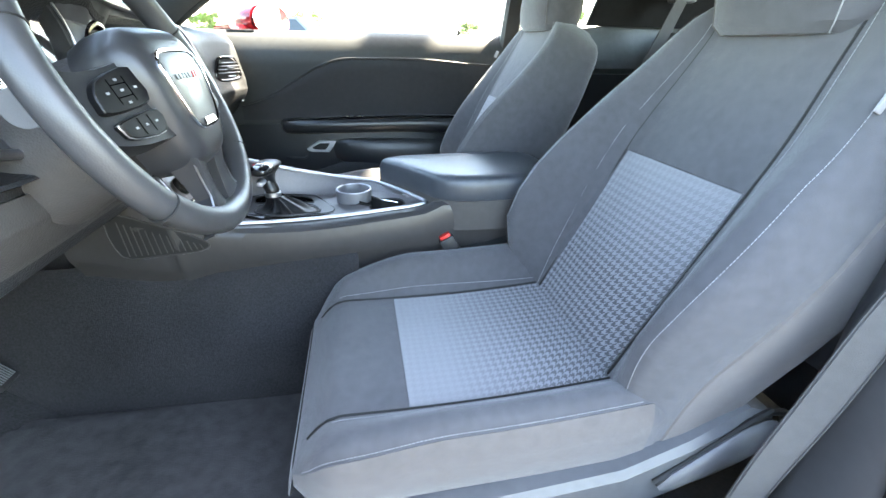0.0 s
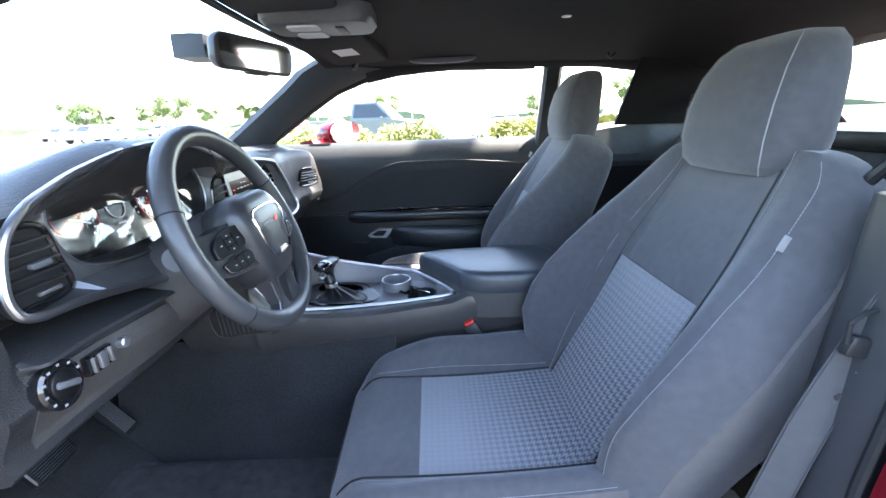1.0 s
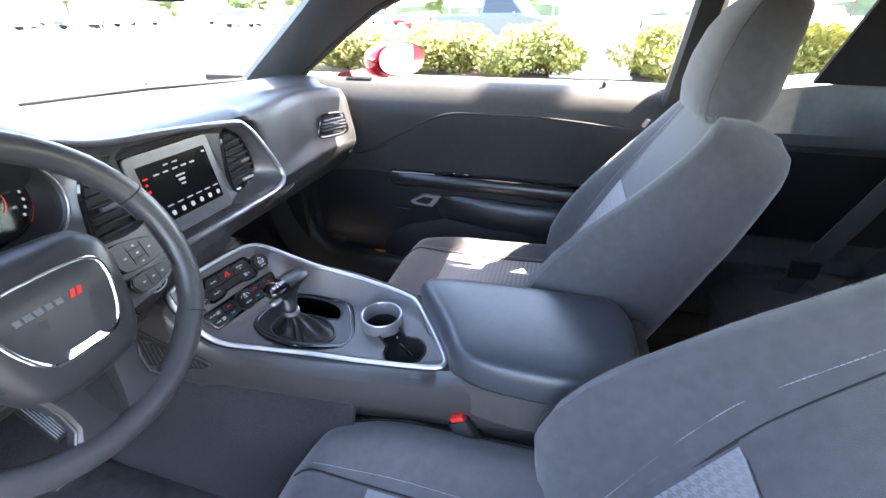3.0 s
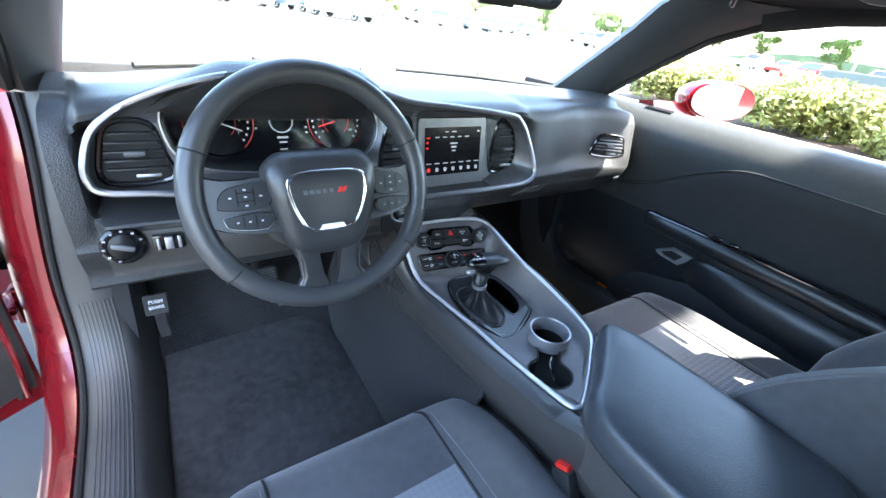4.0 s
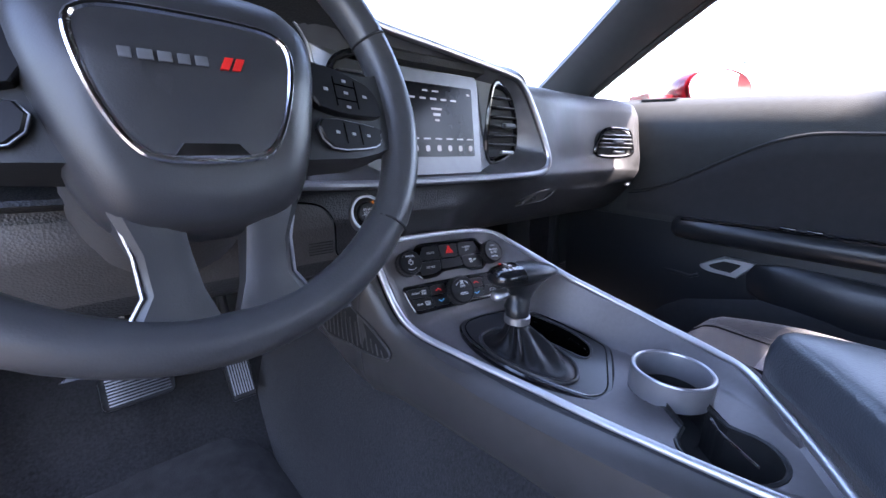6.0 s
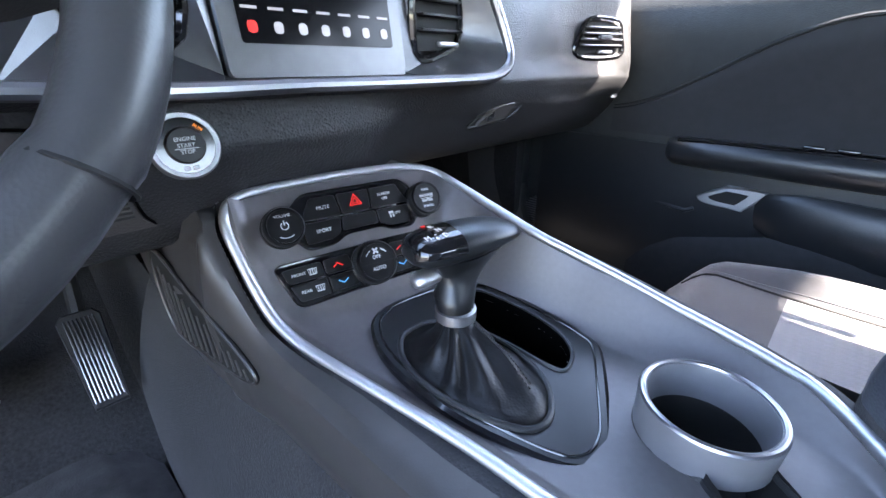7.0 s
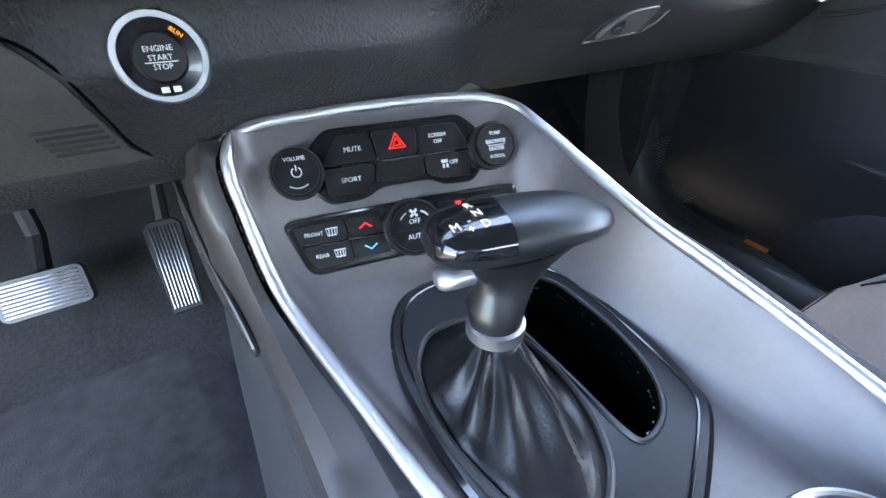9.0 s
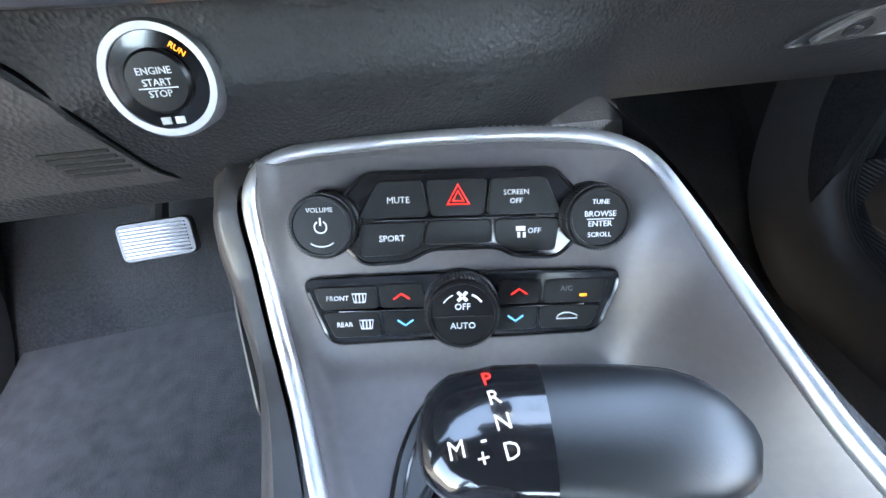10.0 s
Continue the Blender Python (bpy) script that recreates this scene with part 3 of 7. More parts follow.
def vent(cx, cy, cz, outline, slats, lean=0.0, mat=PLASTIC):
    """An air vent with frame, dark cavity, slats and tab."""
    m = axes((cx, cy, cz), (math.cos(lean), math.sin(lean), 0), (0, 0, 1))
    v = part("air_vent", tube([m @ Vector((p.x, p.y, 0)) for p in spline([(a, b, 0) for a, b in outline], 5, True)], 0.005, 8, True), GLOSS, dash, "gloss black vent frame")
    part("cavity", prism(outline, -0.004, 0.0005, m), RUBBER, v)
    ys = [b for _, b in outline]
    for k in range(slats):
        y = min(ys) + 0.014 + (max(ys) - min(ys) - 0.022) * (k + 0.5) / slats
        xs = []
        for (x1, y1), (x2, y2) in zip(outline, outline[1:] + outline[:1]):
            if (y1 - y) * (y2 - y) < 0:
                xs.append(x1 + (x2 - x1) * (y - y1) / (y2 - y1))
        a, b = min(xs) + 0.003, max(xs) - 0.003
        part("slat", box(((a + b) / 2, y, 0.004), (b - a, 0.003, 0.013), 0.001, m), mat, v)
    part("tab", box((sum(x for x, _ in outline) / len(outline), sum(ys) / len(ys), 0.013), (0.028, 0.008, 0.01), 0.003, m), GREY_PLASTIC, v)
    part("thumb_wheel", box((sum(x for x, _ in outline) / len(outline) + 0.012, min(ys) + 0.008, 0.003), (0.034, 0.006, 0.006), 0.002, m), SILVER, v)
    return v


vent(-0.597, 0.086, 0.942, LEFT_VENT, 5)
vent(0.135, 0.066, 0.918, RIGHT_VENT, 6)
vent(-0.150, 0.066, 0.925, MID_VENT, 6)
vent(0.588, 0.080, 0.896, [(-0.049, -0.030), (0.049, -0.028), (0.048, 0.004), (0.034, 0.029), (-0.028, 0.031), (-0.046, 0.006)], 4, -0.42, SATIN)

# display
scr = axes((-0.008, 0.066, 0.915), (1, 0, 0), (0, 0.16, 1))
screen = part("display", prism(rounded(0.185, 0.152, 0.008), -0.012, 0.004, scr, 0.002), BEZEL, dash, "dark-framed touch display")
part("glass", prism(rounded(0.152, 0.104, 0.003), 0.0, 0.0052, scr @ pose(0, 0.004, 0)), LENS, screen, "black glass showing a radio menu")
sface = scr @ pose(0, 0.004, 0.0056)
bars("print", [(-0.045 + 0.02 * i, 0.031, 0.011, 0.0025) for i in range(5)] + [(-0.02, 0.042, 0.01, 0.002), (0.0, 0.042, 0.012, 0.002), (0.068, 0.042, 0.006, 0.003), (0.0, 0.017, 0.02, 0.003), (0.0, 0.009, 0.014, 0.004), (0.0, 0.001, 0.009, 0.003)] + [(-0.066 + 0.022 * i, -0.026, 0.013, 0.002) for i in range(7)], sface, ICON_WHITE, screen)
for i in range(7):
    part("icon", prism(rounded(0.008, 0.009, 0.003, 3), 0, 0.0006, sface @ pose(-0.066 + 0.022 * i, -0.040, 0)), ICON_RED if i == 0 else ICON_WHITE, screen)
bars("print_red", [(-0.068, 0.03, 0.009, 0.003), (-0.07, 0.02, 0.005, 0.004), (-0.07, 0.008, 0.005, 0.004)], sface, ICON_RED, screen)

# instrument cluster
clu = axes((-0.362, 0.142, 0.970), (1, 0, 0), (0, 0.25, 1))
cluster = part("gauge_unit", prism([(-0.185, -0.055), (-0.1, -0.075), (0.1, -0.075), (0.16, -0.055), (0.172, 0.0), (0.15, 0.06), (0.09, 0.08), (-0.09, 0.08), (-0.17, 0.06), (-0.195, 0.0)], -0.01, 0.0, clu), LENS, dash, "black gauge panel with two round dials")
clu_c = clu @ Vector((0, 0, 0))
part("bowl", loft([BOWL, [p.lerp(Vector((clu_c.x, p.y, clu_c.z)), 0.03) + Vector((0, 0.004, 0)) for p in BOWL], [Vector((clu_c.x + (p.x - clu_c.x) * 0.95, 0.142 + 0.25 * (p.z - 0.97), clu_c.z + (p.z - clu_c.z) * 0.95)) for p in BOWL]], cap=False), PLASTIC, cluster)
part("bowl_edge", tube([p + Vector((0, -0.001, 0)) for p in BOWL], 0.0018, 6, True), SATIN, cluster)
part("clear_lens", loft([[Vector((clu_c.x + (p.x - clu_c.x) * k, p.y * k + (0.078 + 0.10 * (p.z - 0.97)) * (1 - k) + y, 0.978 + (p.z - 0.978) * k)) for p in BOWL] for k, y in ((0.985, 0.016), (0.8, 0.022), (0.5, 0.027), (0.2, 0.029), (0.02, 0.030))], cap=False), GAUGE_GLASS, cluster, "clear glossy gauge lens", shadow=False)
for s in (-1, 1):
    d = part("dial", lathe([(0.058, 0.0), (0.058, 0.004), (0.055, 0.006), (0.053, 0.003), (0.0, 0.003)], clu @ pose(s * 0.106, 0.0, 0.0), 36), GLOSS, cluster)
    part("dial_ring", tube([clu @ Vector((s * 0.106 + 0.056 * math.cos(a), 0.056 * math.sin(a), 0.006)) for a in steps(radians(-50), radians(230), 30)], 0.0008, 6), RED_PLASTIC, d, "thin red ring")
    bars("ticks", [(s * 0.106 + 0.047 * math.cos(a), 0.047 * math.sin(a), 0.003, 0.004) for a in steps(radians(-40), radians(220), 19)], clu @ pose(0, 0, 0.004), ICON_WHITE, d)
    part("needle", box((0, 0.02, 0.0075), (0.0022, 0.036, 0.002), 0.0005, clu @ pose(s * 0.106, 0, 0, 0, 0, -112 if s < 0 else 105)), WHITE if s < 0 else ICON_RED, d)
    for k in range(7):
        a = radians(215 - 41 * k)
        words("numeral", str(k + 1) if s < 0 else str(20 + 20 * k), 0.0085 if s < 0 else 0.0062, clu @ pose(s * 0.106 + 0.034 * math.cos(a), 0.034 * math.sin(a), 0.0045), ICON_WHITE, d)
    part("inner_ring", tube([clu @ Vector((s * 0.106 + 0.026 * math.cos(a), 0.026 * math.sin(a), 0.0045)) for a in steps(radians(-50), radians(230), 24)], 0.0006, 5), RED_PLASTIC, d)
bars("readout", [(0, 0.045, 0.05, 0.002), (0, 0.035, 0.026, 0.003), (-0.028, 0.02, 0.010, 0.003), (0.028, 0.02, 0.010, 0.003), (0, -0.028, 0.02, 0.004), (0, -0.037, 0.014, 0.003), (0, -0.05, 0.014, 0.002), (0.046, -0.01, 0.004, 0.003), (0.046, -0.02, 0.004, 0.003), (-0.046, -0.01, 0.004, 0.003)], clu @ pose(0, 0, 0.001), ICON_WHITE, cluster)
part("readout_ring", tube([clu @ Vector((0.021 * math.cos(a), 0.021 * math.sin(a) + 0.002, 0.002)) for a in steps(0, 2 * math.pi, 24)[:-1]], 0.0012, 6, True), ICON_WHITE, cluster)
bars("warning_light", [(-0.045, 0.03, 0.005, 0.01), (0.088, 0.01, 0.004, 0.004)], clu @ pose(0, 0, 0.0045), ICON_RED, cluster)

# switches on the knee panel
hk = axes((-0.639, 0.060, 0.80), (1, 0, 0), (0, 0.1, 1))
hl = part("light_switch", lathe([(0.031, -0.02), (0.031, 0.006), (0.027, 0.009), (0.0, 0.009)], hk), GLOSS, dash, "round black headlamp switch")
part("knob", lathe([(0.020, 0.0), (0.020, 0.012), (0.017, 0.014), (0.0, 0.014)], hk), BUTTON, hl)
part("grip", box((0, 0, 0.014), (0.032, 0.009, 0.008), 0.003, hk @ pose(0, 0, 0, 0, 0, -20)), GREY_PLASTIC, hl)
bars("marks", [(0.026 * math.cos(a), 0.026 * math.sin(a), 0.004, 0.003) for a in steps(radians(20), radians(250), 7)], hk @ pose(0, 0, 0.009), DIM, hl)
sw = part("dimmer_switch", box((-0.577, 0.058, 0.797), (0.046, 0.012, 0.028), 0.003), GLOSS, dash)
for i in range(3):
    part("roller", box((-0.592 + 0.015 * i, 0.051, 0.797), (0.005 if i != 1 else 0.012, 0.006, 0.022), 0.0015), SILVER, sw)
part("side_knob", lathe([(0.008, 0), (0.008, 0.01), (0.006, 0.012), (0, 0.012)], axes((-0.537, 0.056, 0.80), (1, 0, 0), (0, 0.1, 1))), SILVER, dash)
st = axes((-0.1455, 0.0395, 0.798), (1, -0.05, 0), (0.0, 0.22, 1))
start = part("start_button", lathe([(0.0246, -0.02), (0.0246, 0.0005), (0.0232, 0.0032), (0.0202, 0.0030), (0.0195, -0.001), (0.015, -0.001), (0.0148, 0.001), (0.0, 0.001)], st, 40), RING_METAL, dash, "engine start button in a silver ring")
part("well", lathe([(0.0204, -0.004), (0.0204, 0.0016), (0.0199, 0.0020), (0.0, 0.0020)], st), GLOSS, start)
part("push_cap", lathe([(0.0134, 0.0), (0.0134, 0.0038), (0.0121, 0.005), (0.0, 0.005)], st), BUTTON, start)
for i, w in enumerate(("ENGINE", "START", "STOP")):
    words("print", w, 0.0041, st @ pose(0, 0.0044 - 0.0046 * i, 0.0052), WHITE, start)
bars("print_line", [(0, -0.0024, 0.016, 0.0005)], st @ pose(0, 0, 0.005), WHITE, start)
words("run_print", "RUN", 0.0034, st @ pose(0.0110, 0.0120, 0.0022, 0, 0, -42), ICON_ORANGE, start, "orange lit run mark")
bars("symbols", [(-0.003, -0.0165, 0.004, 0.003), (0.003, -0.0165, 0.004, 0.003)], st @ pose(0, 0, 0.0021), WHITE, start)

# glove box
GV = axes((0.297, 0.0865, 0.787), (1, 0, 0), (0, -0.55, 0.83))
rec = [(p.x, p.y) for p in spline([(-0.056, -0.023, 0), (-0.025, -0.021, 0), (0.030, -0.017, 0), (0.048, -0.002, 0), (0.052, 0.022, 0), (0.024, 0.023, 0), (-0.012, 0.019, 0), (-0.036, 0.004, 0)], 3, True)]
glove = part("glove_box_latch", prism(rec, -0.006, 0.0012, GV), RUBBER, dash, "black glove box latch in a recess")
# The flap faces up; its lighter plastic stands for light caught from above.
part("flap", prism([(x * 0.62 - 0.008, y * 0.80) for x, y in rec], 0.0, 0.006, GV, 0.002), KNEE, glove)
part("lock", lathe([(0.0085, 0.003), (0.0085, 0.0075), (0.0072, 0.0078), (0.0070, 0.0068), (0, 0.0068)], GV @ pose(-0.022, -0.003, 0)), PLASTIC, glove)
part("keyhole", box((-0.022, -0.003, 0.0072), (0.006, 0.0012, 0.0008), 0, GV), SATIN, glove)
part("lip", tube([GV @ Vector((x, y, 0.0015)) for x, y in ((-0.056, -0.024), (-0.01, -0.0205), (0.030, -0.0175), (0.046, -0.005), (0.051, 0.010))], 0.0013, 6), SATIN, glove)
part("recess_rim", tube([GV @ Vector((x, y, 0.0008)) for x, y in rec], 0.0016, 6, True), DASH, glove)
part("label", box((0.668, 0.070, 0.803), (0.022, 0.004, 0.026), 0.001), WHITE, dash, "small white sticker")
part("light_sensor", lathe([(0.011, 0), (0.009, 0.004), (0.003, 0.009), (0, 0.009)], pose(0.0, 0.60, 1.008)), PLASTIC, dash)
for i in range(5):
    part("vent_slot", box((-0.205 + 0.001 * i, 0.0535 + 0.0022 * i, 0.764 - 0.0042 * i), (0.032, 0.006, 0.0018), 0), RUBBER, dash)

# ---- steering wheel ----
WH = axes((-0.362, -0.078, 0.920), (1, 0, 0), (0, math.sin(radians(22)), math.cos(radians(22))))
wheel = thing("steering_wheel", (-0.362, -0.078, 0.92), "black leather-wrapped steering wheel with three spokes", "steering wheel")
part("rim", tube([WH @ Vector((0.178 * math.cos(a), (0.178 - 0.006 * (math.sin(a) < -0.6)) * math.sin(a), 0)) for a in steps(0, 2 * math.pi, 72)[:-1]], 0.0175, 14, True, flat=1.0), RIM, wheel)
for a in (22, 158, 218, 322):
    part("rim_seam", tube([WH @ (Matrix.Rotation(radians(a), 4, "Z") @ Vector((0.178 + 0.0178 * math.cos(b), 0, 0.0178 * math.sin(b)))) for b in steps(0, 2 * math.pi, 18)[:-1]], 0.0012, 5, True), RUBBER, wheel)
pad = [(-0.072, 0.048), (-0.046, 0.058), (0.046, 0.058), (0.072, 0.048), (0.084, 0.026), (0.078, -0.020), (0.066, -0.066), (0.046, -0.092), (0.0, -0.099), (-0.046, -0.092), (-0.066, -0.066), (-0.078, -0.020), (-0.084, 0.026)]
pad = [(p.x, p.y) for p in spline([(x, y, 0) for x, y in pad], 4, True)]
hub_lean = lambda y: 0.13 * min(0.0, y)
part("hub", loft([[WH @ Vector((x * k, -0.02 + (y + 0.02) * k, z + hub_lean(y))) for x, y in pad] for k, z in ((0.98, -0.022), (1.03, -0.004), (1.035, 0.012), (1.02, 0.024), (0.98, 0.033), (0.92, 0.0395), (0.84, 0.0442), (0.72, 0.0472), (0.4, 0.0490))]), HUB, wheel, "airbag cover")
badge = [(-0.053, 0.021), (-0.03, 0.0265), (0.03, 0.0265), (0.053, 0.021), (0.0585, 0.006), (0.052, -0.026), (0.039, -0.052), (0.022, -0.060), (-0.022, -0.060), (-0.039, -0.052), (-0.052, -0.026), (-0.0585, 0.006)]
bs = spline([(x, y, 0) for x, y in badge], 4, True)
FACE = WH @ pose(0, 0, 0.0478)
part("badge_ring", tube([FACE @ Vector((p.x, p.y, hub_lean(p.y))) for p in bs], 0.0024, 8, True), CHROME, wheel, "chrome badge outline")
part("badge_field", loft([[FACE @ Vector((p.x * k, -0.018 + (p.y + 0.018) * k, z + hub_lean(p.y))) for p in bs] for k, z in ((0.99, -0.006), (0.97, 0.0002), (0.9, 0.0012), (0.5, 0.0018))]), HUB, wheel)
for i, w in enumerate((0.006, 0.0075, 0.007, 0.0065, 0.007)):
    part("emblem_bar", box((-0.036 + 0.0095 * i, -0.0025, 0.0024), (w, 0.0062, 0.0012), 0.0004, FACE), GREY_PLASTIC, wheel, "dark emblem bar")
for o in (0, 0.0068):
    part("emblem_slash", prism([(0.0115 + o, -0.0062), (0.0165 + o, -0.0062), (0.0205 + o, 0.0018), (0.0155 + o, 0.0018)], 0.0014, 0.0030, FACE), RED_PLASTIC, wheel, "red emblem slash")
part("badge_foot", prism([(-0.022, -0.0595), (0.022, -0.0595), (0.016, -0.0515), (-0.016, -0.0515)], -0.008, -0.0036, FACE, 0.001), CHROME, wheel, "polished badge foot")
for s in (-1, 1):
    sp = part("side_spoke", loft([[WH @ Vector((s * x, y0 - 0.010, -0.012)), WH @ Vector((s * x, y0 - 0.007, z)), WH @ Vector((s * x, y1 - 0.010, z)), WH @ Vector((s * x, y1 - 0.006, -0.012))] for x, y0, y1, z in ((0.055, -0.050, 0.036, 0.026), (0.085, -0.048, 0.036, 0.022), (0.115, -0.046, 0.033, 0.017), (0.14, -0.040, 0.034, 0.011), (0.155, -0.034, 0.038, 0.007), (0.170, -0.036, 0.046, 0.002))]), PLASTIC, wheel)
    tilt = WH @ pose(s * 0.109, -0.011, 0.0215, 0, s * 11, 0)
    pods = (("button_block", [(-0.028, 0.030), (0.020, 0.026), (0.036, 0.016), (0.040, 0.004), (0.034, -0.006), (-0.026, -0.004)]), ("lower_block", [(-0.026, -0.014), (0.030, -0.015), (0.034, -0.022), (0.026, -0.032), (-0.020, -0.036)]))
    for nm, o in pods:
        line = [(s * q.x, q.y) for q in spline([(x, y, 0) for x, y in o], 3, True)]
        bt = part(nm, prism(line, -0.004, 0.0035, tilt, 0.0012), BUTTON, sp)
        if nm == "lower_block":
            part("block_edge", tube([tilt @ Vector((x, y, 0.0010)) for x, y in line], 0.0010, 6, True), SATIN, bt)
        if nm == "button_block":
            bars("marks", [(s * (0.003 + o2), 0.011 + q, 0.004, 0.0022) for o2, q in ((-0.02, 0.0), (0.0, 0.010), (0.0, -0.012), (0.02, 0.0), (0, 0))], tilt @ pose(0, 0, 0.0036), DIM, bt)
            part("key_gap", join(*[box((s * 0.003 + a, 0.011 + b, 0.0036), (w, h, 0.0006), 0, tilt) for a, b, w, h in ((-0.011, 0, 0.001, 0.024), (0.011, 0, 0.001, 0.024), (0, 0.006, 0.022, 0.001), (0, -0.006, 0.022, 0.001))]), VOID, bt)
        else:
            bars("marks", [(s * (0.002 + o2), -0.024, 0.0035, 0.0022) for o2 in (-0.016, 0.0, 0.016)], tilt @ pose(0, 0, 0.0036), DIM, bt)
            part("key_gap", join(*[box((s * 0.002 + a, -0.024, 0.0036), (0.001, 0.017, 0.0006), 0, tilt) for a in (-0.008, 0.008)]), VOID, bt)
    part("lower_spoke", loft([[WH @ Vector((s * xi, y, -0.014)), WH @ Vector((s * xi, y, z - 0.004)), WH @ Vector((s * (xi * 0.7 + xo * 0.3), y, z)), WH @ Vector((s * (xi * 0.15 + xo * 0.85), y, z)), WH @ Vector((s * xo, y, z - 0.004)), WH @ Vector((s * xo, y, -0.014))] for xi, xo, y, z in ((0.022, 0.062, -0.06, 0.026), (0.020, 0.056, -0.085, 0.022), (0.017, 0.047, -0.11, 0.013), (0.013, 0.046, -0.135, 0.008), (0.006, 0.060, -0.155, 0.006), (0.0, 0.090, -0.172, 0.004))]), HUB, wheel)
    part("spoke_edge", tube([WH @ Vector((s * 0.063, -0.056, 0.025)), WH @ Vector((s * 0.055, -0.08, 0.0175)), WH @ Vector((s * 0.048, -0.11, 0.0095)), WH @ Vector((s * 0.047, -0.135, 0.006)), WH @ Vector((s * 0.058, -0.152, 0.004))], 0.0013, 6), SATIN, wheel)
part("spoke_web", loft([[WH @ Vector((x, y, z)) for x in (-0.03, -0.01, 0.01, 0.03) for z in (-0.010,)] + [WH @ Vector((x, y, -0.022)) for x in (0.03, -0.03)] for y in (-0.05, -0.07, -0.085)]), PLASTIC, wheel)
column = thing("steering_column", (-0.362, 0.0, 0.86), "black plastic steering column shroud with stalk", "steering column")
part("shroud", loft([[WH @ Vector((r * math.cos(a), r * math.sin(a) - dy, z)) for a in steps(0, 2 * math.pi, 24)[:-1]] for r, z, dy in ((0.045, -0.008, 0), (0.062, -0.03, 0.004), (0.072, -0.06, 0.012), (0.076, -0.11, 0.02), (0.078, -0.17, 0.03))]), KNEE, column)
part("stalk", tube([WH @ Vector((-0.06, 0.01, -0.045)), WH @ Vector((-0.11, 0.012, -0.038)), WH @ Vector((-0.15, 0.012, -0.03))], [0.008, 0.010, 0.014], 10), PLASTIC, column)
part("stalk_end", lathe([(0.017, -0.012), (0.018, 0.004), (0.013, 0.010), (0, 0.011)], axes(WH @ Vector((-0.155, 0.012, -0.03)), (0, 0.3, 1), (0, -1, 0.3)) @ pose(0, 0, 0, 0, 0, 0)), GREY_PLASTIC, column)


# ---- centre console ----
console = thing("center_console", (0, -0.3, 0.3), "centre console with brushed silver top panel and dark sides", "console")
TRIM = [(-0.1290, 0.043, 0.733), (-0.1105, 0.055, 0.7470), (-0.055, 0.0545, 0.7495), (0.0, 0.049, 0.7500), (0.060, 0.036, 0.7490), (0.0895, 0.019, 0.7425), (0.0970, -0.015, 0.7315), (0.0975, -0.06, 0.7195), (0.1011, -0.12, 0.7016), (0.1100, -0.16, 0.6896), (0.1160, -0.20, 0.6790), (0.1165, -0.24, 0.6705), (0.1125, -0.28, 0.6655), (0.1040, -0.32, 0.6615), (0.0880, -0.352, 0.6590), (0.022, -0.404, 0.6565), (-0.046, -0.449, 0.6535), (-0.066, -0.455, 0.6525), (-0.0765, -0.440, 0.6505), (-0.0810, -0.38, 0.6450), (-0.0850, -0.29, 0.6380), (-0.0885, -0.20, 0.6345), (-0.0960, -0.15, 0.6360), (-0.1055, -0.10, 0.6395), (-0.1160, -0.05, 0.6448), (-0.1228, -0.02, 0.6550), (-0.1265, 0.0, 0.6720), (-0.1288, 0.022, 0.7000)]
trim_line = spline(TRIM, 5, True)
part("silver_edge", tube(trim_line, 0.0047, 16, True), SILVER, console, "bright silver edging")


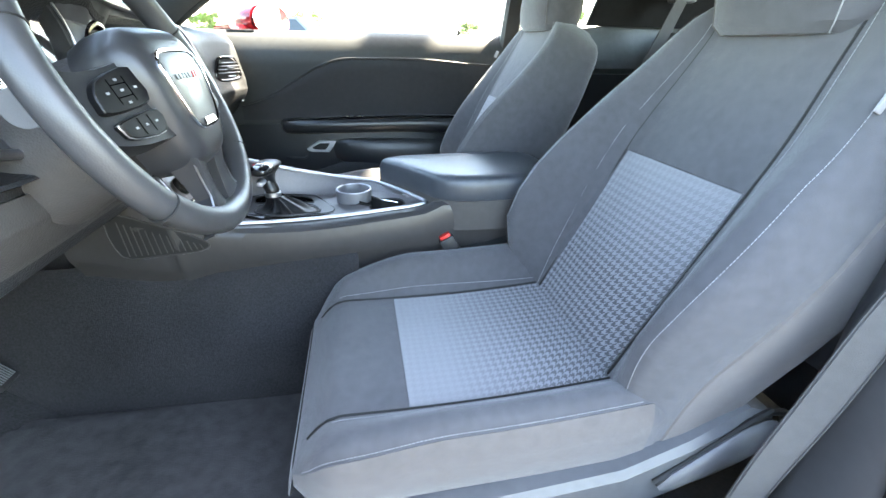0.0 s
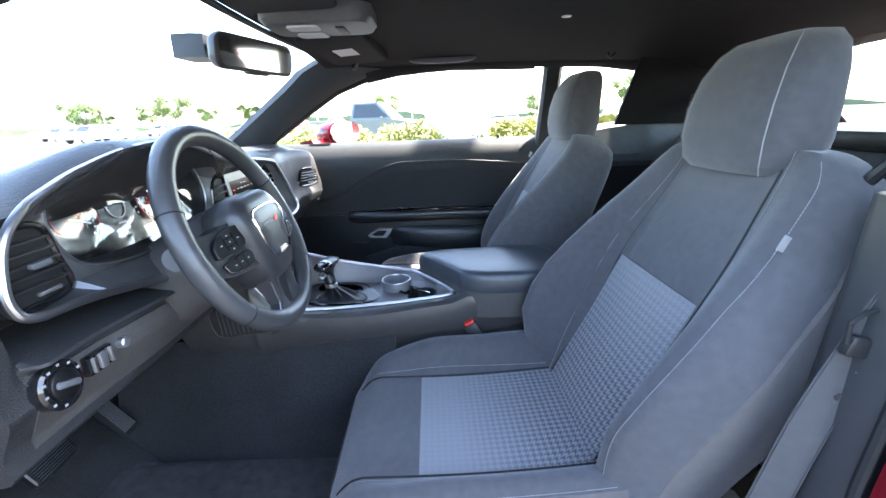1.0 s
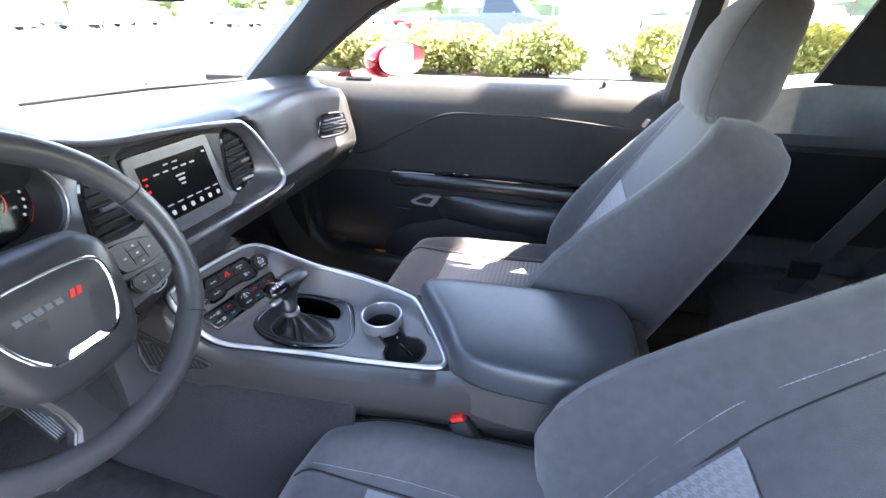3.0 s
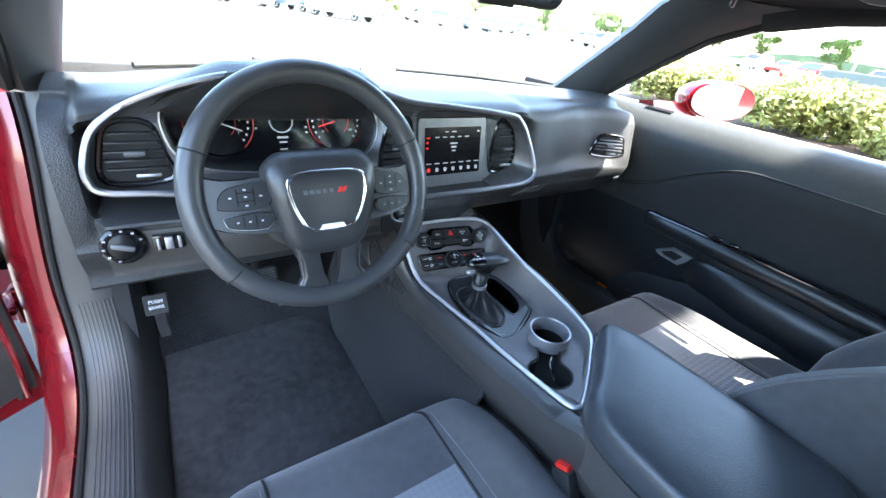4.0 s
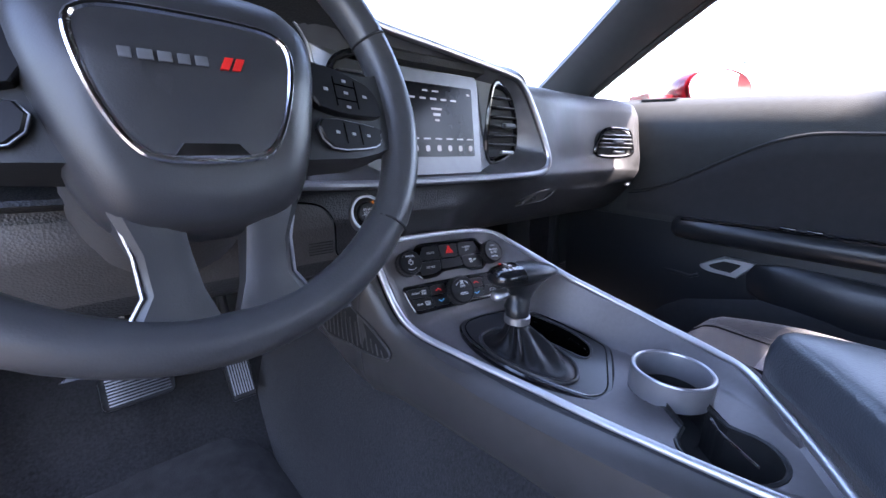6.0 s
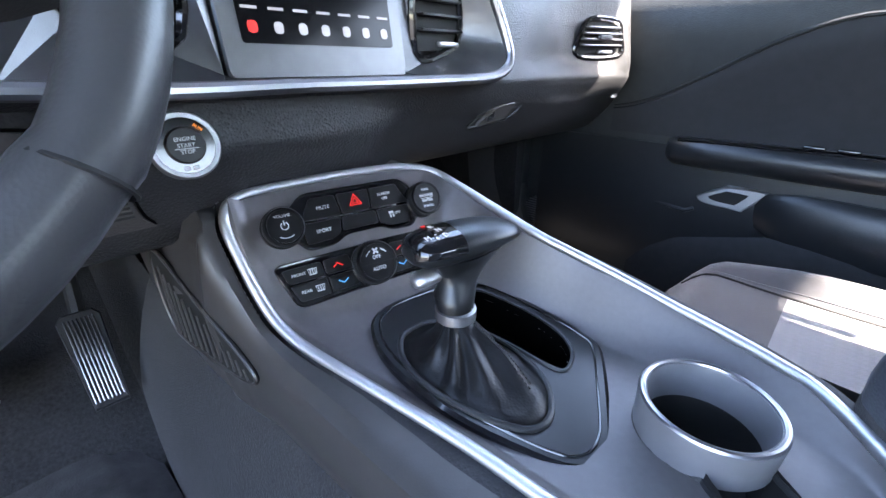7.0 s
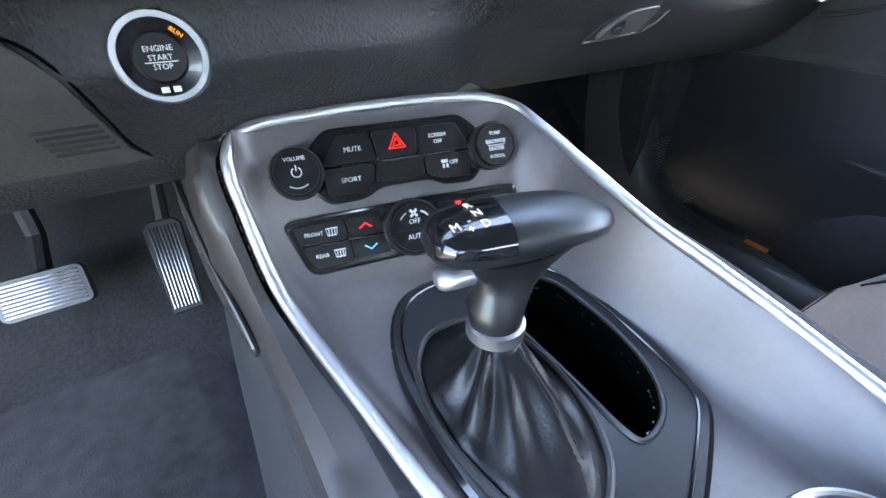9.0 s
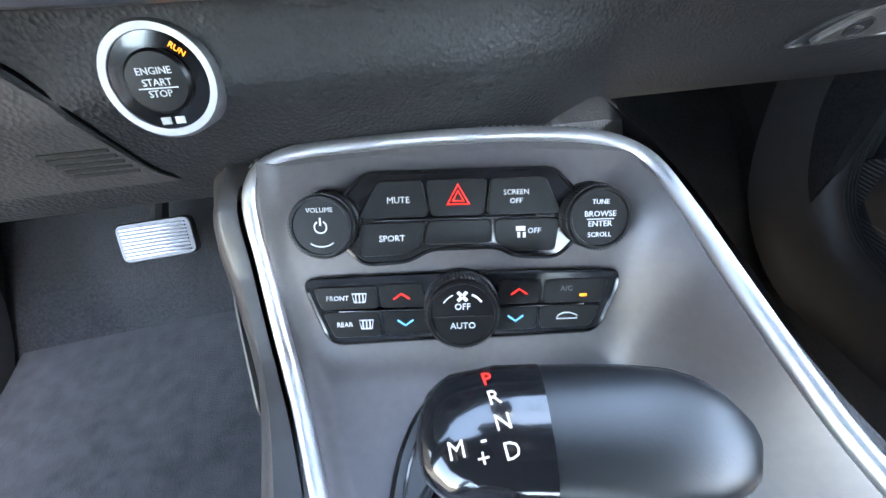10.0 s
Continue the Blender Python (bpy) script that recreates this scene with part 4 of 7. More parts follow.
def deck(s, q):
    """The sunken silver panel: s from the front top to the rear, q from the driver's edge to the passenger's."""
    rows = [(0.0, -0.122, 0.047, 0.746, 0.083, 0.018, 0.745, 0.744), (0.12, -0.1245, 0.029, 0.715, 0.060, -0.0015, 0.715, 0.736), (0.25, -0.1225, 0.0074, 0.675, 0.060, -0.0233, 0.675, 0.729), (0.33, -0.1200, -0.006, 0.653, 0.061, -0.0365, 0.651, 0.7255), (0.37, -0.1175, -0.018, 0.6445, 0.062, -0.047, 0.642, 0.723), (0.42, -0.1125, -0.042, 0.6395, 0.062, -0.068, 0.637, 0.717), (0.46, -0.1060, -0.075, 0.637, 0.064, -0.095, 0.633, 0.709), (0.6, -0.0875, -0.17, 0.6305, 0.078, -0.18, 0.628, 0.685), (0.8, -0.0810, -0.31, 0.6365, 0.074, -0.30, 0.635, 0.663), (0.9, -0.0775, -0.40, 0.6445, 0.045, -0.37, 0.643, 0.656), (1.0, -0.066, -0.449, 0.650, 0.0, -0.41, 0.650, 0.655)]
    k = next(n for n in range(len(rows) - 1) if s <= rows[n + 1][0] + 1e-9)
    a, b, before, after = rows[k], rows[k + 1], rows[max(k - 1, 0)], rows[min(k + 2, len(rows) - 1)]
    h = b[0] - a[0]
    t = (s - a[0]) / h
    r = []
    for n in range(8):
        ma, mb = h * (b[n] - before[n]) / (b[0] - before[0]), h * (after[n] - a[n]) / (after[0] - a[0])
        r.append(a[n] * (1 + 2 * t) * (1 - t) ** 2 + ma * t * (1 - t) ** 2 + b[n] * t * t * (3 - 2 * t) + mb * t * t * (t - 1))
    xe = r[4] + 0.034 * (1 - smooth01(s, 0.82, 1.0)) - 0.030 * (1 - smooth01(s, 0, 0.14))
    x = r[1] + (xe - r[1]) * q
    y = r[2] + (r[5] - r[2]) * min(1, (x - r[1]) / max(0.01, r[4] - r[1]))
    y += 0.0120 * math.sin(math.pi * min(1, max(0, (x + 0.118) / 0.206))) ** 0.8 * max(0.0, 1 - s / 0.11)
    k = smooth01(x, r[4] - 0.002 - 0.010 * (1 - smooth01(s, 0.30, 0.45)), xe + 0.006) / smooth01(xe, r[4] - 0.002 - 0.010 * (1 - smooth01(s, 0.30, 0.45)), xe + 0.006)
    lip = smooth01(-x, -r[1] - 0.012, -r[1])
    return (x, y, r[3] + (r[6] - r[3]) * q + (r[7] - r[6]) * k ** 1.25 + 0.005 * lip)


SLOT = [(0.010, -0.080), (0.038, -0.0730), (0.057, -0.084), (0.0620, -0.105), (0.0630, -0.142), (0.0570, -0.175), (0.0420, -0.196), (0.0210, -0.2035), (0.0130, -0.194), (0.0110, -0.150), (0.008, -0.11)]
CUP_A, CUP_B = Vector((0.027, -0.298)), Vector((-0.042, -0.372))


def in_cup(x, y):
    p, d = Vector((x, y)), CUP_B - CUP_A
    k = min(1, max(0, (p - CUP_A).dot(d) / d.dot(d)))
    return (p - CUP_A).length < 0.0390 or (p - CUP_B).length < 0.0400 or (p - CUP_A - d * k).length < 0.021


def in_slot(x, y):
    inside = False
    for (x1, y1), (x2, y2) in zip(SLOT, SLOT[1:] + SLOT[:1]):
        if (y1 > y) != (y2 > y) and x < x1 + (x2 - x1) * (y - y1) / (y2 - y1):
            inside = not inside
    return inside


panel = grid(lambda q, s: deck(s, q), steps(0, 1, 110), steps(0, 1, 190))
bmesh.ops.delete(panel, geom=[f for f in panel.faces if in_cup(*f.calc_center_median().xy) or in_slot(*f.calc_center_median().xy)], context="FACES")
part("silver_panel", panel, BRUSHED, console, "brushed silver panel")
brim = [Vector(deck(s, 0)) for s in steps(0, 1, 80)] + [Vector(deck(1, q)) for q in steps(0, 1, 20)[1:]] + [Vector(deck(1 - s, 1)) for s in steps(0, 1, 80)[1:]] + [Vector(deck(0, 1 - q)) for q in steps(0, 1, 40)[1:-1]]
near = [min(trim_line, key=lambda t: (t - b).length) for b in brim]
near = [(near[i - 1] + near[i] + near[(i + 1) % len(near)]) / 3 for i in range(len(near))]
part("panel_lip", loft([brim, [b.lerp(n, 0.6) + Vector((0, 0, 0.0005)) for b, n in zip(brim, near)], near], cap=False), BRUSHED, console)
# padded rim outside the trim, sides
low = []
for i, p in enumerate(trim_line):
    c = Vector((0.0, -0.2, p.z))
    o = (p - c)
    o.z = 0
    low.append((p, o.normalized()))
part("padded_rim", loft([[p - Vector((0, 0, 0.002)) for p, o in low], [p + o * 0.008 + Vector((0, 0, 0.0)) for p, o in low], [p + o * 0.017 - Vector((0, 0, 0.002)) for p, o in low], [p + o * 0.020 - Vector((0, 0, 0.014)) for p, o in low], [p + o * 0.018 - Vector((0, 0, 0.026)) for p, o in low]], cap=False), PAD, console, "black padded rim")
rim_top = [p + o * 0.0125 + Vector((0, 0, -0.0002)) for p, o in low if p.y > -0.015]
thread = []
for a, b in zip(rim_top, rim_top[1:]):
    if (b - a).length < 0.03:
        k = max(1, int((b - a).length / 0.0042))
        thread += [tube([a.lerp(b, i / k), a.lerp(b, (i + 0.6) / k)], 0.0006, 4) for i in range(k)]
part("rim_stitching", join(*thread), THREAD, console, "pale stitching on the padded rim")
left_trim = sorted([p for p in trim_line if p.x < -0.066 and -0.452 < p.y < 0.047 and p.z < 0.745], key=lambda p: p.y)


def wall(p):
    """Section of the driver's side wall, from beside the trim down to the carpet."""
    zb = 0.552 + 0.05 * smooth01(p.y, 0.0, 0.25)
    e = 0.020 * smooth01(p.y, -0.03, 0.12)
    xo = min(p.x - 0.021, -0.148 - 0.07 * min(0.0, p.y)) - e * 0.6
    z = p.z - 0.024
    return [Vector((p.x - 0.008, p.y, p.z - 0.0015)), Vector((p.x + (xo - p.x) * 0.65, p.y, p.z - 0.002)), Vector((xo + 0.003, p.y, p.z - 0.010)), Vector((xo, p.y, z)), Vector((xo - 0.002 - e * 0.4, p.y, z + (zb - z) * 0.35)), Vector((xo + 0.002 - e * 0.4, p.y, z + (zb - z) * 0.75)), Vector((xo + 0.006 - e * 0.4, p.y, zb + 0.008)), Vector((xo + 0.010 - e * 0.4, p.y, zb)), Vector((xo + 0.035, p.y, zb - 0.06))]


rear_pts = [Vector((-0.078, y, 0.668)) for y in steps(-0.80, -0.49, 6)] + [Vector((-0.076, -0.472, 0.660))]
front_pts = [Vector((-0.120, y, 0.742)) for y in steps(0.06, 0.22, 5)]
part("side_panel", loft([wall(p) for p in rear_pts + left_trim + front_pts], closed=False), CONSOLE_SIDE, console, "smooth dark grey side wall")
part("side_panel", loft([[(0.118, y, z), (0.140, y, z - 0.03), (0.148, y, 0.58), (0.148, y, 0.53), (0.155, y, 0.25)] for y, z in ((-0.80, 0.662), (-0.46, 0.65), (-0.33, 0.655), (-0.24, 0.662), (-0.15, 0.685), (0.0, 0.725), (0.06, 0.735), (0.22, 0.735))], closed=False), CONSOLE_SIDE, console)
part("console_front", box((0, 0.16, 0.66), (0.27, 0.16, 0.16), 0.03), KNEE, console)
part("console_tail", box((0, -0.785, 0.53), (0.25, 0.04, 0.3), 0.015), KNEE, console)
part("inner_core", box((0, -0.32, 0.45), (0.2, 0.86, 0.26), 0.01), RUBBER, console)
xw = lambda y: -0.1505 - 0.070 * min(0.0, y) - 0.020 * smooth01(y, -0.03, 0.12)
pkt = spline([(xw(y), y, z) for y, z in ((0.13, 0.694), (0.05, 0.664), (-0.005, 0.632), (-0.020, 0.616), (0.0, 0.606), (0.06, 0.606), (0.125, 0.612))], 4, True)
pk = part("side_pocket", loft([[p + Vector((0.002, 0, 0)) for p in pkt], [p + Vector((-0.0015, 0, 0)) for p in pkt]]), RUBBER, console, "narrow meshed side pocket")
part("pocket_rim", tube([p + Vector((-0.001, 0, 0)) for p in pkt], 0.002, 6, True), CONSOLE_SIDE, pk)
for j in range(13):
    y = 0.116 - 0.010 * j
    part("mesh_rib", tube([(xw(y) - 0.002, y, 0.680 - 0.0050 * j), (xw(y - 0.004) - 0.002, y - 0.004, 0.612 - 0.0002 * j)], 0.0011, 4), KNEE, pk)

# armrest lid
lid_out = lambda k, z: [(-0.098 * k + 0.006, -0.482), (-0.05, -0.455), (0.02, -0.41), (0.085 * k, -0.365), (0.112 * k, -0.39), (0.124 * k, -0.47), (0.126 * k, -0.66), (0.115 * k, -0.755), (0.0, -0.775), (-0.105 * k, -0.755), (-0.118 * k, -0.66), (-0.116 * k, -0.54)]
lid = part("armrest_lid", loft([[(c * k + 0.006 * (1 - k), (y + 0.57) * k - 0.57, z) for c, y, *_ in [(p.x, p.y) for p in spline([(a, b, 0) for a, b in lid_out(1.0, 0)], 4, True)]] for k, z in ((0.985, 0.664), (1.0, 0.668), (1.004, 0.684), (0.998, 0.698), (0.978, 0.709), (0.945, 0.7155), (0.90, 0.7185), (0.8, 0.7205), (0.5, 0.722))]), LID, console, "padded dark vinyl armrest lid")
for dx in (0, 0.006):
    part("lid_stitch", tube(spline([(0.07, -0.395 - dx, 0.7165), (0.0, -0.442 - dx, 0.7175), (-0.06, -0.488 - dx, 0.7180), (-0.078 - dx, -0.515, 0.7180), (-0.086 - dx, -0.58, 0.7180), (-0.088 - dx, -0.66, 0.7180), (-0.08 - dx, -0.73, 0.7175)], 5), 0.0015, 6), RUBBER, lid)
part("lid_shell", loft([[(c * 1.0, y, z) for c, y in [(p.x, p.y) for p in spline([(a, b, 0) for a, b in lid_out(1.03, 0)], 4, True)]] for z in (0.60, 0.668)]), KNEE, console)
part("latch", box((-0.104, -0.548, 0.664), (0.014, 0.026, 0.016), 0.004), PLASTIC, console)

# shifter
plate = [(-0.066, -0.066), (-0.046, -0.0445), (-0.012, -0.0395), (0.045, -0.0500), (0.071, -0.0680), (0.0800, -0.100), (0.0810, -0.150), (0.0760, -0.192), (0.0640, -0.2140), (0.004, -0.2480), (-0.025, -0.2600), (-0.046, -0.258), (-0.060, -0.240), (-0.0765, -0.185), (-0.0805, -0.140), (-0.0780, -0.100)]
zp = lambda y: 0.6440 + 0.055 * (y + 0.05)
pl = [(p.x, p.y) for p in spline([(x, y, 0) for x, y in plate], 4, True)]
shifter = thing("gear_selector", (-0.02, -0.14, 0.64), "black gear selector with leather boot on a black plate", "gear selector")
sl = [(p.x, p.y) for p in spline([(x, y, 0) for x, y in SLOT], 5, True)]
pb_, pl_edges = bmesh.new(), []
grow = lambda o, c, d: [(x + d * (x - c[0]) / math.hypot(x - c[0], y - c[1]), y + d * (y - c[1]) / math.hypot(x - c[0], y - c[1])) for x, y in o]
for ring in (grow(pl, (-0.005, -0.15), -0.003), sl):
    vs = [pb_.verts.new((x, y, zp(y))) for x, y in ring]
    pl_edges += [pb_.edges.new((vs[i - 1], vs[i])) for i in range(len(vs))]
bmesh.ops.triangle_fill(pb_, use_beauty=True, use_dissolve=False, edges=pl_edges, normal=(0, 0, 1))
part("plate", pb_, PLATE, shifter, "satin dark grey plate")
part("plate_rim", loft([[(x, y, zp(y) - 0.014) for x, y in pl], [(x, y, zp(y) - 0.002) for x, y in pl], [(x, y, zp(y)) for x, y in grow(pl, (-0.005, -0.15), -0.003)]], cap=False), GLOSS, shifter, "thin gloss black rim")
part("plate_bead", tube([(x, y, zp(y) + 0.0002) for x, y in grow(pl, (-0.005, -0.15), -0.0085)], 0.0011, 6, True), GLOSS, shifter, "fine raised bead")
# Slot lining; the darkness of the hole is put into its colour.
part("slot", loft([[(0.030 + (x - 0.030) * k, -0.14 + (y + 0.14) * k, zp(y) + z) for x, y in sl] for k, z in ((1.0, 0.0), (0.97, -0.006), (0.93, -0.036), (0.4, -0.038), (0.02, -0.038))], cap=False), VOID, shifter, "phone slot, coloured black for the shade inside")
part("slot_edge", tube([(x, y, zp(y) + 0.0004) for x, y in grow(sl, (0.030, -0.14), 0.001)], 0.0018, 6, True), PLASTIC, shifter)
boot = [(p.x, p.y) for p in spline([(-0.044, -0.088, 0), (-0.060, -0.100, 0), (-0.0690, -0.120, 0), (-0.0705, -0.152, 0), (-0.065, -0.186, 0), (-0.053, -0.212, 0), (-0.038, -0.2190, 0), (-0.022, -0.2130, 0), (-0.006, -0.197, 0), (0.003, -0.170, 0), (0.002, -0.125, 0), (-0.016, -0.093, 0)], 10, True)]
foot = [Vector((x, y, 0)) for x, y in boot]
NB = len(foot)
BA = [math.atan2(p.y + 0.152, p.x + 0.036) for p in foot]
PLEATS = ((2.75, 0.42, 1.0, 0.55), (3.55, 0.32, 1.15, 0.35), (4.25, 0.30, 0.9, 0.15), (5.0, 0.40, 1.2, -0.1), (5.9, 0.42, 0.9, -0.4), (1.3, 0.50, 0.6, 0.0))


def boot_at(i, u):
    """Draped leather: u runs from the plate to the collar."""
    a, k = BA[i], 1 - 0.735 * min(1, u * 1.04) ** 0.44
    z = zp(foot[i].y) + (0.6475 - zp(-0.15)) * u + 0.0012 + 0.010 * math.sin(min(1, u / 0.5) * math.pi / 2) * (1 - u) + 0.0245 * u ** 1.7
    lift = 0.0
    for c, w, h, tw in PLEATS:
        d = (a - c - tw * (u - 0.4) + math.pi) % (2 * math.pi) - math.pi
        lift += h * math.exp(-(d / w) ** 2)
    env = math.sin(math.pi * min(1.0, (u + 0.02) / 0.98)) ** 0.8
    lift = (lift - 0.62) * 0.0150 * env * (1 - 0.45 * u)
    cx, cy = -0.036 + 0.0105 * u ** 0.8, -0.152 + 0.0265 * u ** 0.8
    p = Vector((cx + (foot[i].x + 0.036) * k, cy + (foot[i].y + 0.152) * (k * 0.92 + 0.08 * (1 - u)), z))
    return p + Vector((math.cos(a), math.sin(a), 0.0)) * lift * 0.55 + Vector((0, 0, 1.0 * lift))


rings = [[Vector((p.x, p.y, zp(p.y) - 0.006)) for p in foot]] + [[boot_at(i, u) for i in range(NB)] for u in steps(0, 1, 30)]
part("boot", loft(rings), LEATHER, shifter, "creased black leather boot", 1.6)
seam_at = min(range(NB), key=lambda i: abs(BA[i] % (2 * math.pi) - 4.95))
for off in (-1, 2):
    for j in range(3, 30):
        a, b = rings[j][(seam_at + off) % NB], rings[j + 1][(seam_at + off) % NB]
        part("stitch", tube([a + Vector((0.0003, -0.0004, 0.0005)), b.lerp(a, 0.4) + Vector((0.0003, -0.0004, 0.0005))], 0.0005, 4), RUBBER, shifter)
part("boot_ring", tube([(x, y, zp(y) + 0.001) for x, y in grow(boot, (-0.036, -0.152), 0.0022)], 0.0026, 8, True), PLASTIC, shifter)
part("collar", loft([[(-0.0255 + r * math.cos(a), -0.1255 + r * math.sin(a), z) for a in steps(0, 2 * math.pi, 28)[:-1]] for r, z in ((0.0155, 0.669), (0.0168, 0.6705), (0.0166, 0.6785), (0.0150, 0.6795))]), RING_METAL, shifter, "silver collar")
KN = axes((-0.010, -0.1160, 0.7245), (0.98, -0.2, -0.02), (0.2, 0.98, 0.06))
def head(x, grow=0.0):
    """Section of the T-shaped handle: thick and round at the driver's end, a thin wedge at the other."""
    rows = ((-0.050, 0.006, 0.001, 0.007), (-0.0475, 0.0125, -0.003, 0.0115), (-0.041, 0.0185, -0.0060, 0.0150), (-0.025, 0.0215, -0.0085, 0.0178), (0.0, 0.0222, -0.0085, 0.0183), (0.018, 0.0220, -0.004, 0.0172), (0.034, 0.0208, 0.000, 0.0152), (0.044, 0.0180, 0.002, 0.0130), (0.051, 0.0130, 0.0035, 0.0108), (0.055, 0.006, 0.005, 0.0085))
    for a, b in zip(rows, rows[1:]):
        if x <= b[0] + 1e-9:
            t = (x - a[0]) / (b[0] - a[0])
            w, lo, hi = (u + (v - u) * t for u, v in zip(a[1:], b[1:]))
            break
    zc = lo * 0.35 + hi * 0.65 - 0.003
    sgn = lambda v: 1 if v > 0 else -1
    return [KN @ Vector((x, (w + grow) * sgn(math.cos(a)) * abs(math.cos(a)) ** 0.75, zc + ((hi - zc + grow) if math.sin(a) > 0 else (zc - lo)) * sgn(math.sin(a)) * abs(math.sin(a)) ** 0.9)) for a in steps(0, 2 * math.pi, 36)[:-1]]


part("handle", loft([head(x) for x in (-0.050, -0.047, -0.044, -0.040, -0.032, -0.025, -0.012, 0.0, 0.009, 0.018, 0.026, 0.034, 0.041, 0.046, 0.050, 0.053, 0.055)]), SOFT, shifter, "T-shaped selector handle")
part("handle_seam", tube([head(x, 0.0002)[1] for x in steps(-0.046, 0.051, 24)], 0.0005, 4), RUBBER, shifter)
part("neck", loft([[(-0.0255 + dx + (r + (f if math.cos(a) > 0 else 0)) * math.cos(a), -0.1255 + dy + (0.95 - 0.40 * smooth01(z, 0.69, 0.715)) * r * math.sin(a) - 0.2 * f * max(0, math.cos(a)), z) for a in steps(0, 2 * math.pi, 32)[:-1]] for r, z, dx, dy, f in ((0.0150, 0.677, 0, 0, 0), (0.0158, 0.684, 0.0, 0.001, 0), (0.0168, 0.690, 0.001, 0.003, 0.001), (0.0150, 0.698, 0.005, 0.005, 0.006), (0.0170, 0.706, 0.008, 0.006, 0.013), (0.0230, 0.713, 0.010, 0.0065, 0.018), (0.0330, 0.7215, 0.013, 0.007, 0.020))]), SOFT, shifter, "flared selector neck")
BT = KN @ pose(-0.027, 0.0, -0.0195, 0, -8, 0)
part("release_button", loft([[BT @ Vector((x, 0.0088 * k * math.cos(a), 0.0066 * k * math.sin(a) - 0.0015 * (1 - k))) for a in steps(0, 2 * math.pi, 20)[:-1]] for x, k in ((-0.0175, 0.25), (-0.0165, 0.62), (-0.0135, 0.90), (-0.008, 1.0), (0.004, 0.98), (0.016, 0.8))]), SILVER, shifter, "satin silver release button")
cap = part("display_cap", loft([[p for p in head(x, 0.0006)[0:19]] for x in (-0.0485, -0.047, -0.044, -0.040, -0.032, -0.025, -0.017, -0.0105)]), GLOSS, shifter, "glossy black position display")
top = KN @ pose(-0.024, 0, 0.0192)
for w, x, y, mm in (("P", -0.004, 0.0125, ICON_RED), ("R", -0.0025, 0.0055, ICON_WHITE), ("N", -0.0005, -0.002, ICON_WHITE), ("D", 0.0015, -0.0095, ICON_WHITE), ("M", -0.014, -0.0095, ICON_WHITE), ("-", -0.0065, -0.0065, ICON_WHITE), ("+", -0.0065, -0.0115, ICON_WHITE)):
    words("letter", w, 0.0068, top @ pose(x, y, -0.0024 * (abs(y) / 0.0125) ** 2, -math.degrees(y * 22), 0, 12), mm, cap)

# control panel
PN = axes((-0.0178, 0.0131, 0.72), (0.9836, -0.172, 0), (0.0834, 0.477, 0.875))
controls = thing("control_panel", (-0.018, 0.013, 0.72), "black radio and climate button panels on the console", "control panel")
radio = [(-0.048, 0.0235), (0.049, 0.0235), (0.062, 0.011), (0.063, -0.01), (0.052, -0.0205), (0.03, -0.0195), (0.02, -0.0145), (-0.016, -0.0145), (-0.028, -0.0205), (-0.052, -0.0215), (-0.063, -0.01), (-0.062, 0.011)]
clim = [(-0.086, -0.0345), (-0.02, -0.0335), (0.02, -0.033), (0.086, -0.034), (0.0865, -0.042), (0.076, -0.066), (0.02, -0.0672), (-0.02, -0.0675), (-0.074, -0.069), (-0.083, -0.045)]
radio = [(x * 1.045, y * 1.13) for x, y in radio]
clim = [(x * 1.035, -0.05 + (y + 0.05) * 1.13) for x, y in clim]


def softened(outline, r):
    """Rounds the corners of a flat outline."""
    out = []
    for i, p in enumerate(outline):
        p = Vector(p)
        a, b = Vector(outline[i - 1]) - p, Vector(outline[(i + 1) % len(outline)]) - p
        a, b = p + a.normalized() * min(r, a.length * 0.4), p + b.normalized() * min(r, b.length * 0.4)
        out += [tuple(a.lerp(p, t).lerp(p.lerp(b, t), t)) for t in (0, 0.25, 0.5, 0.75, 1)]
    return out


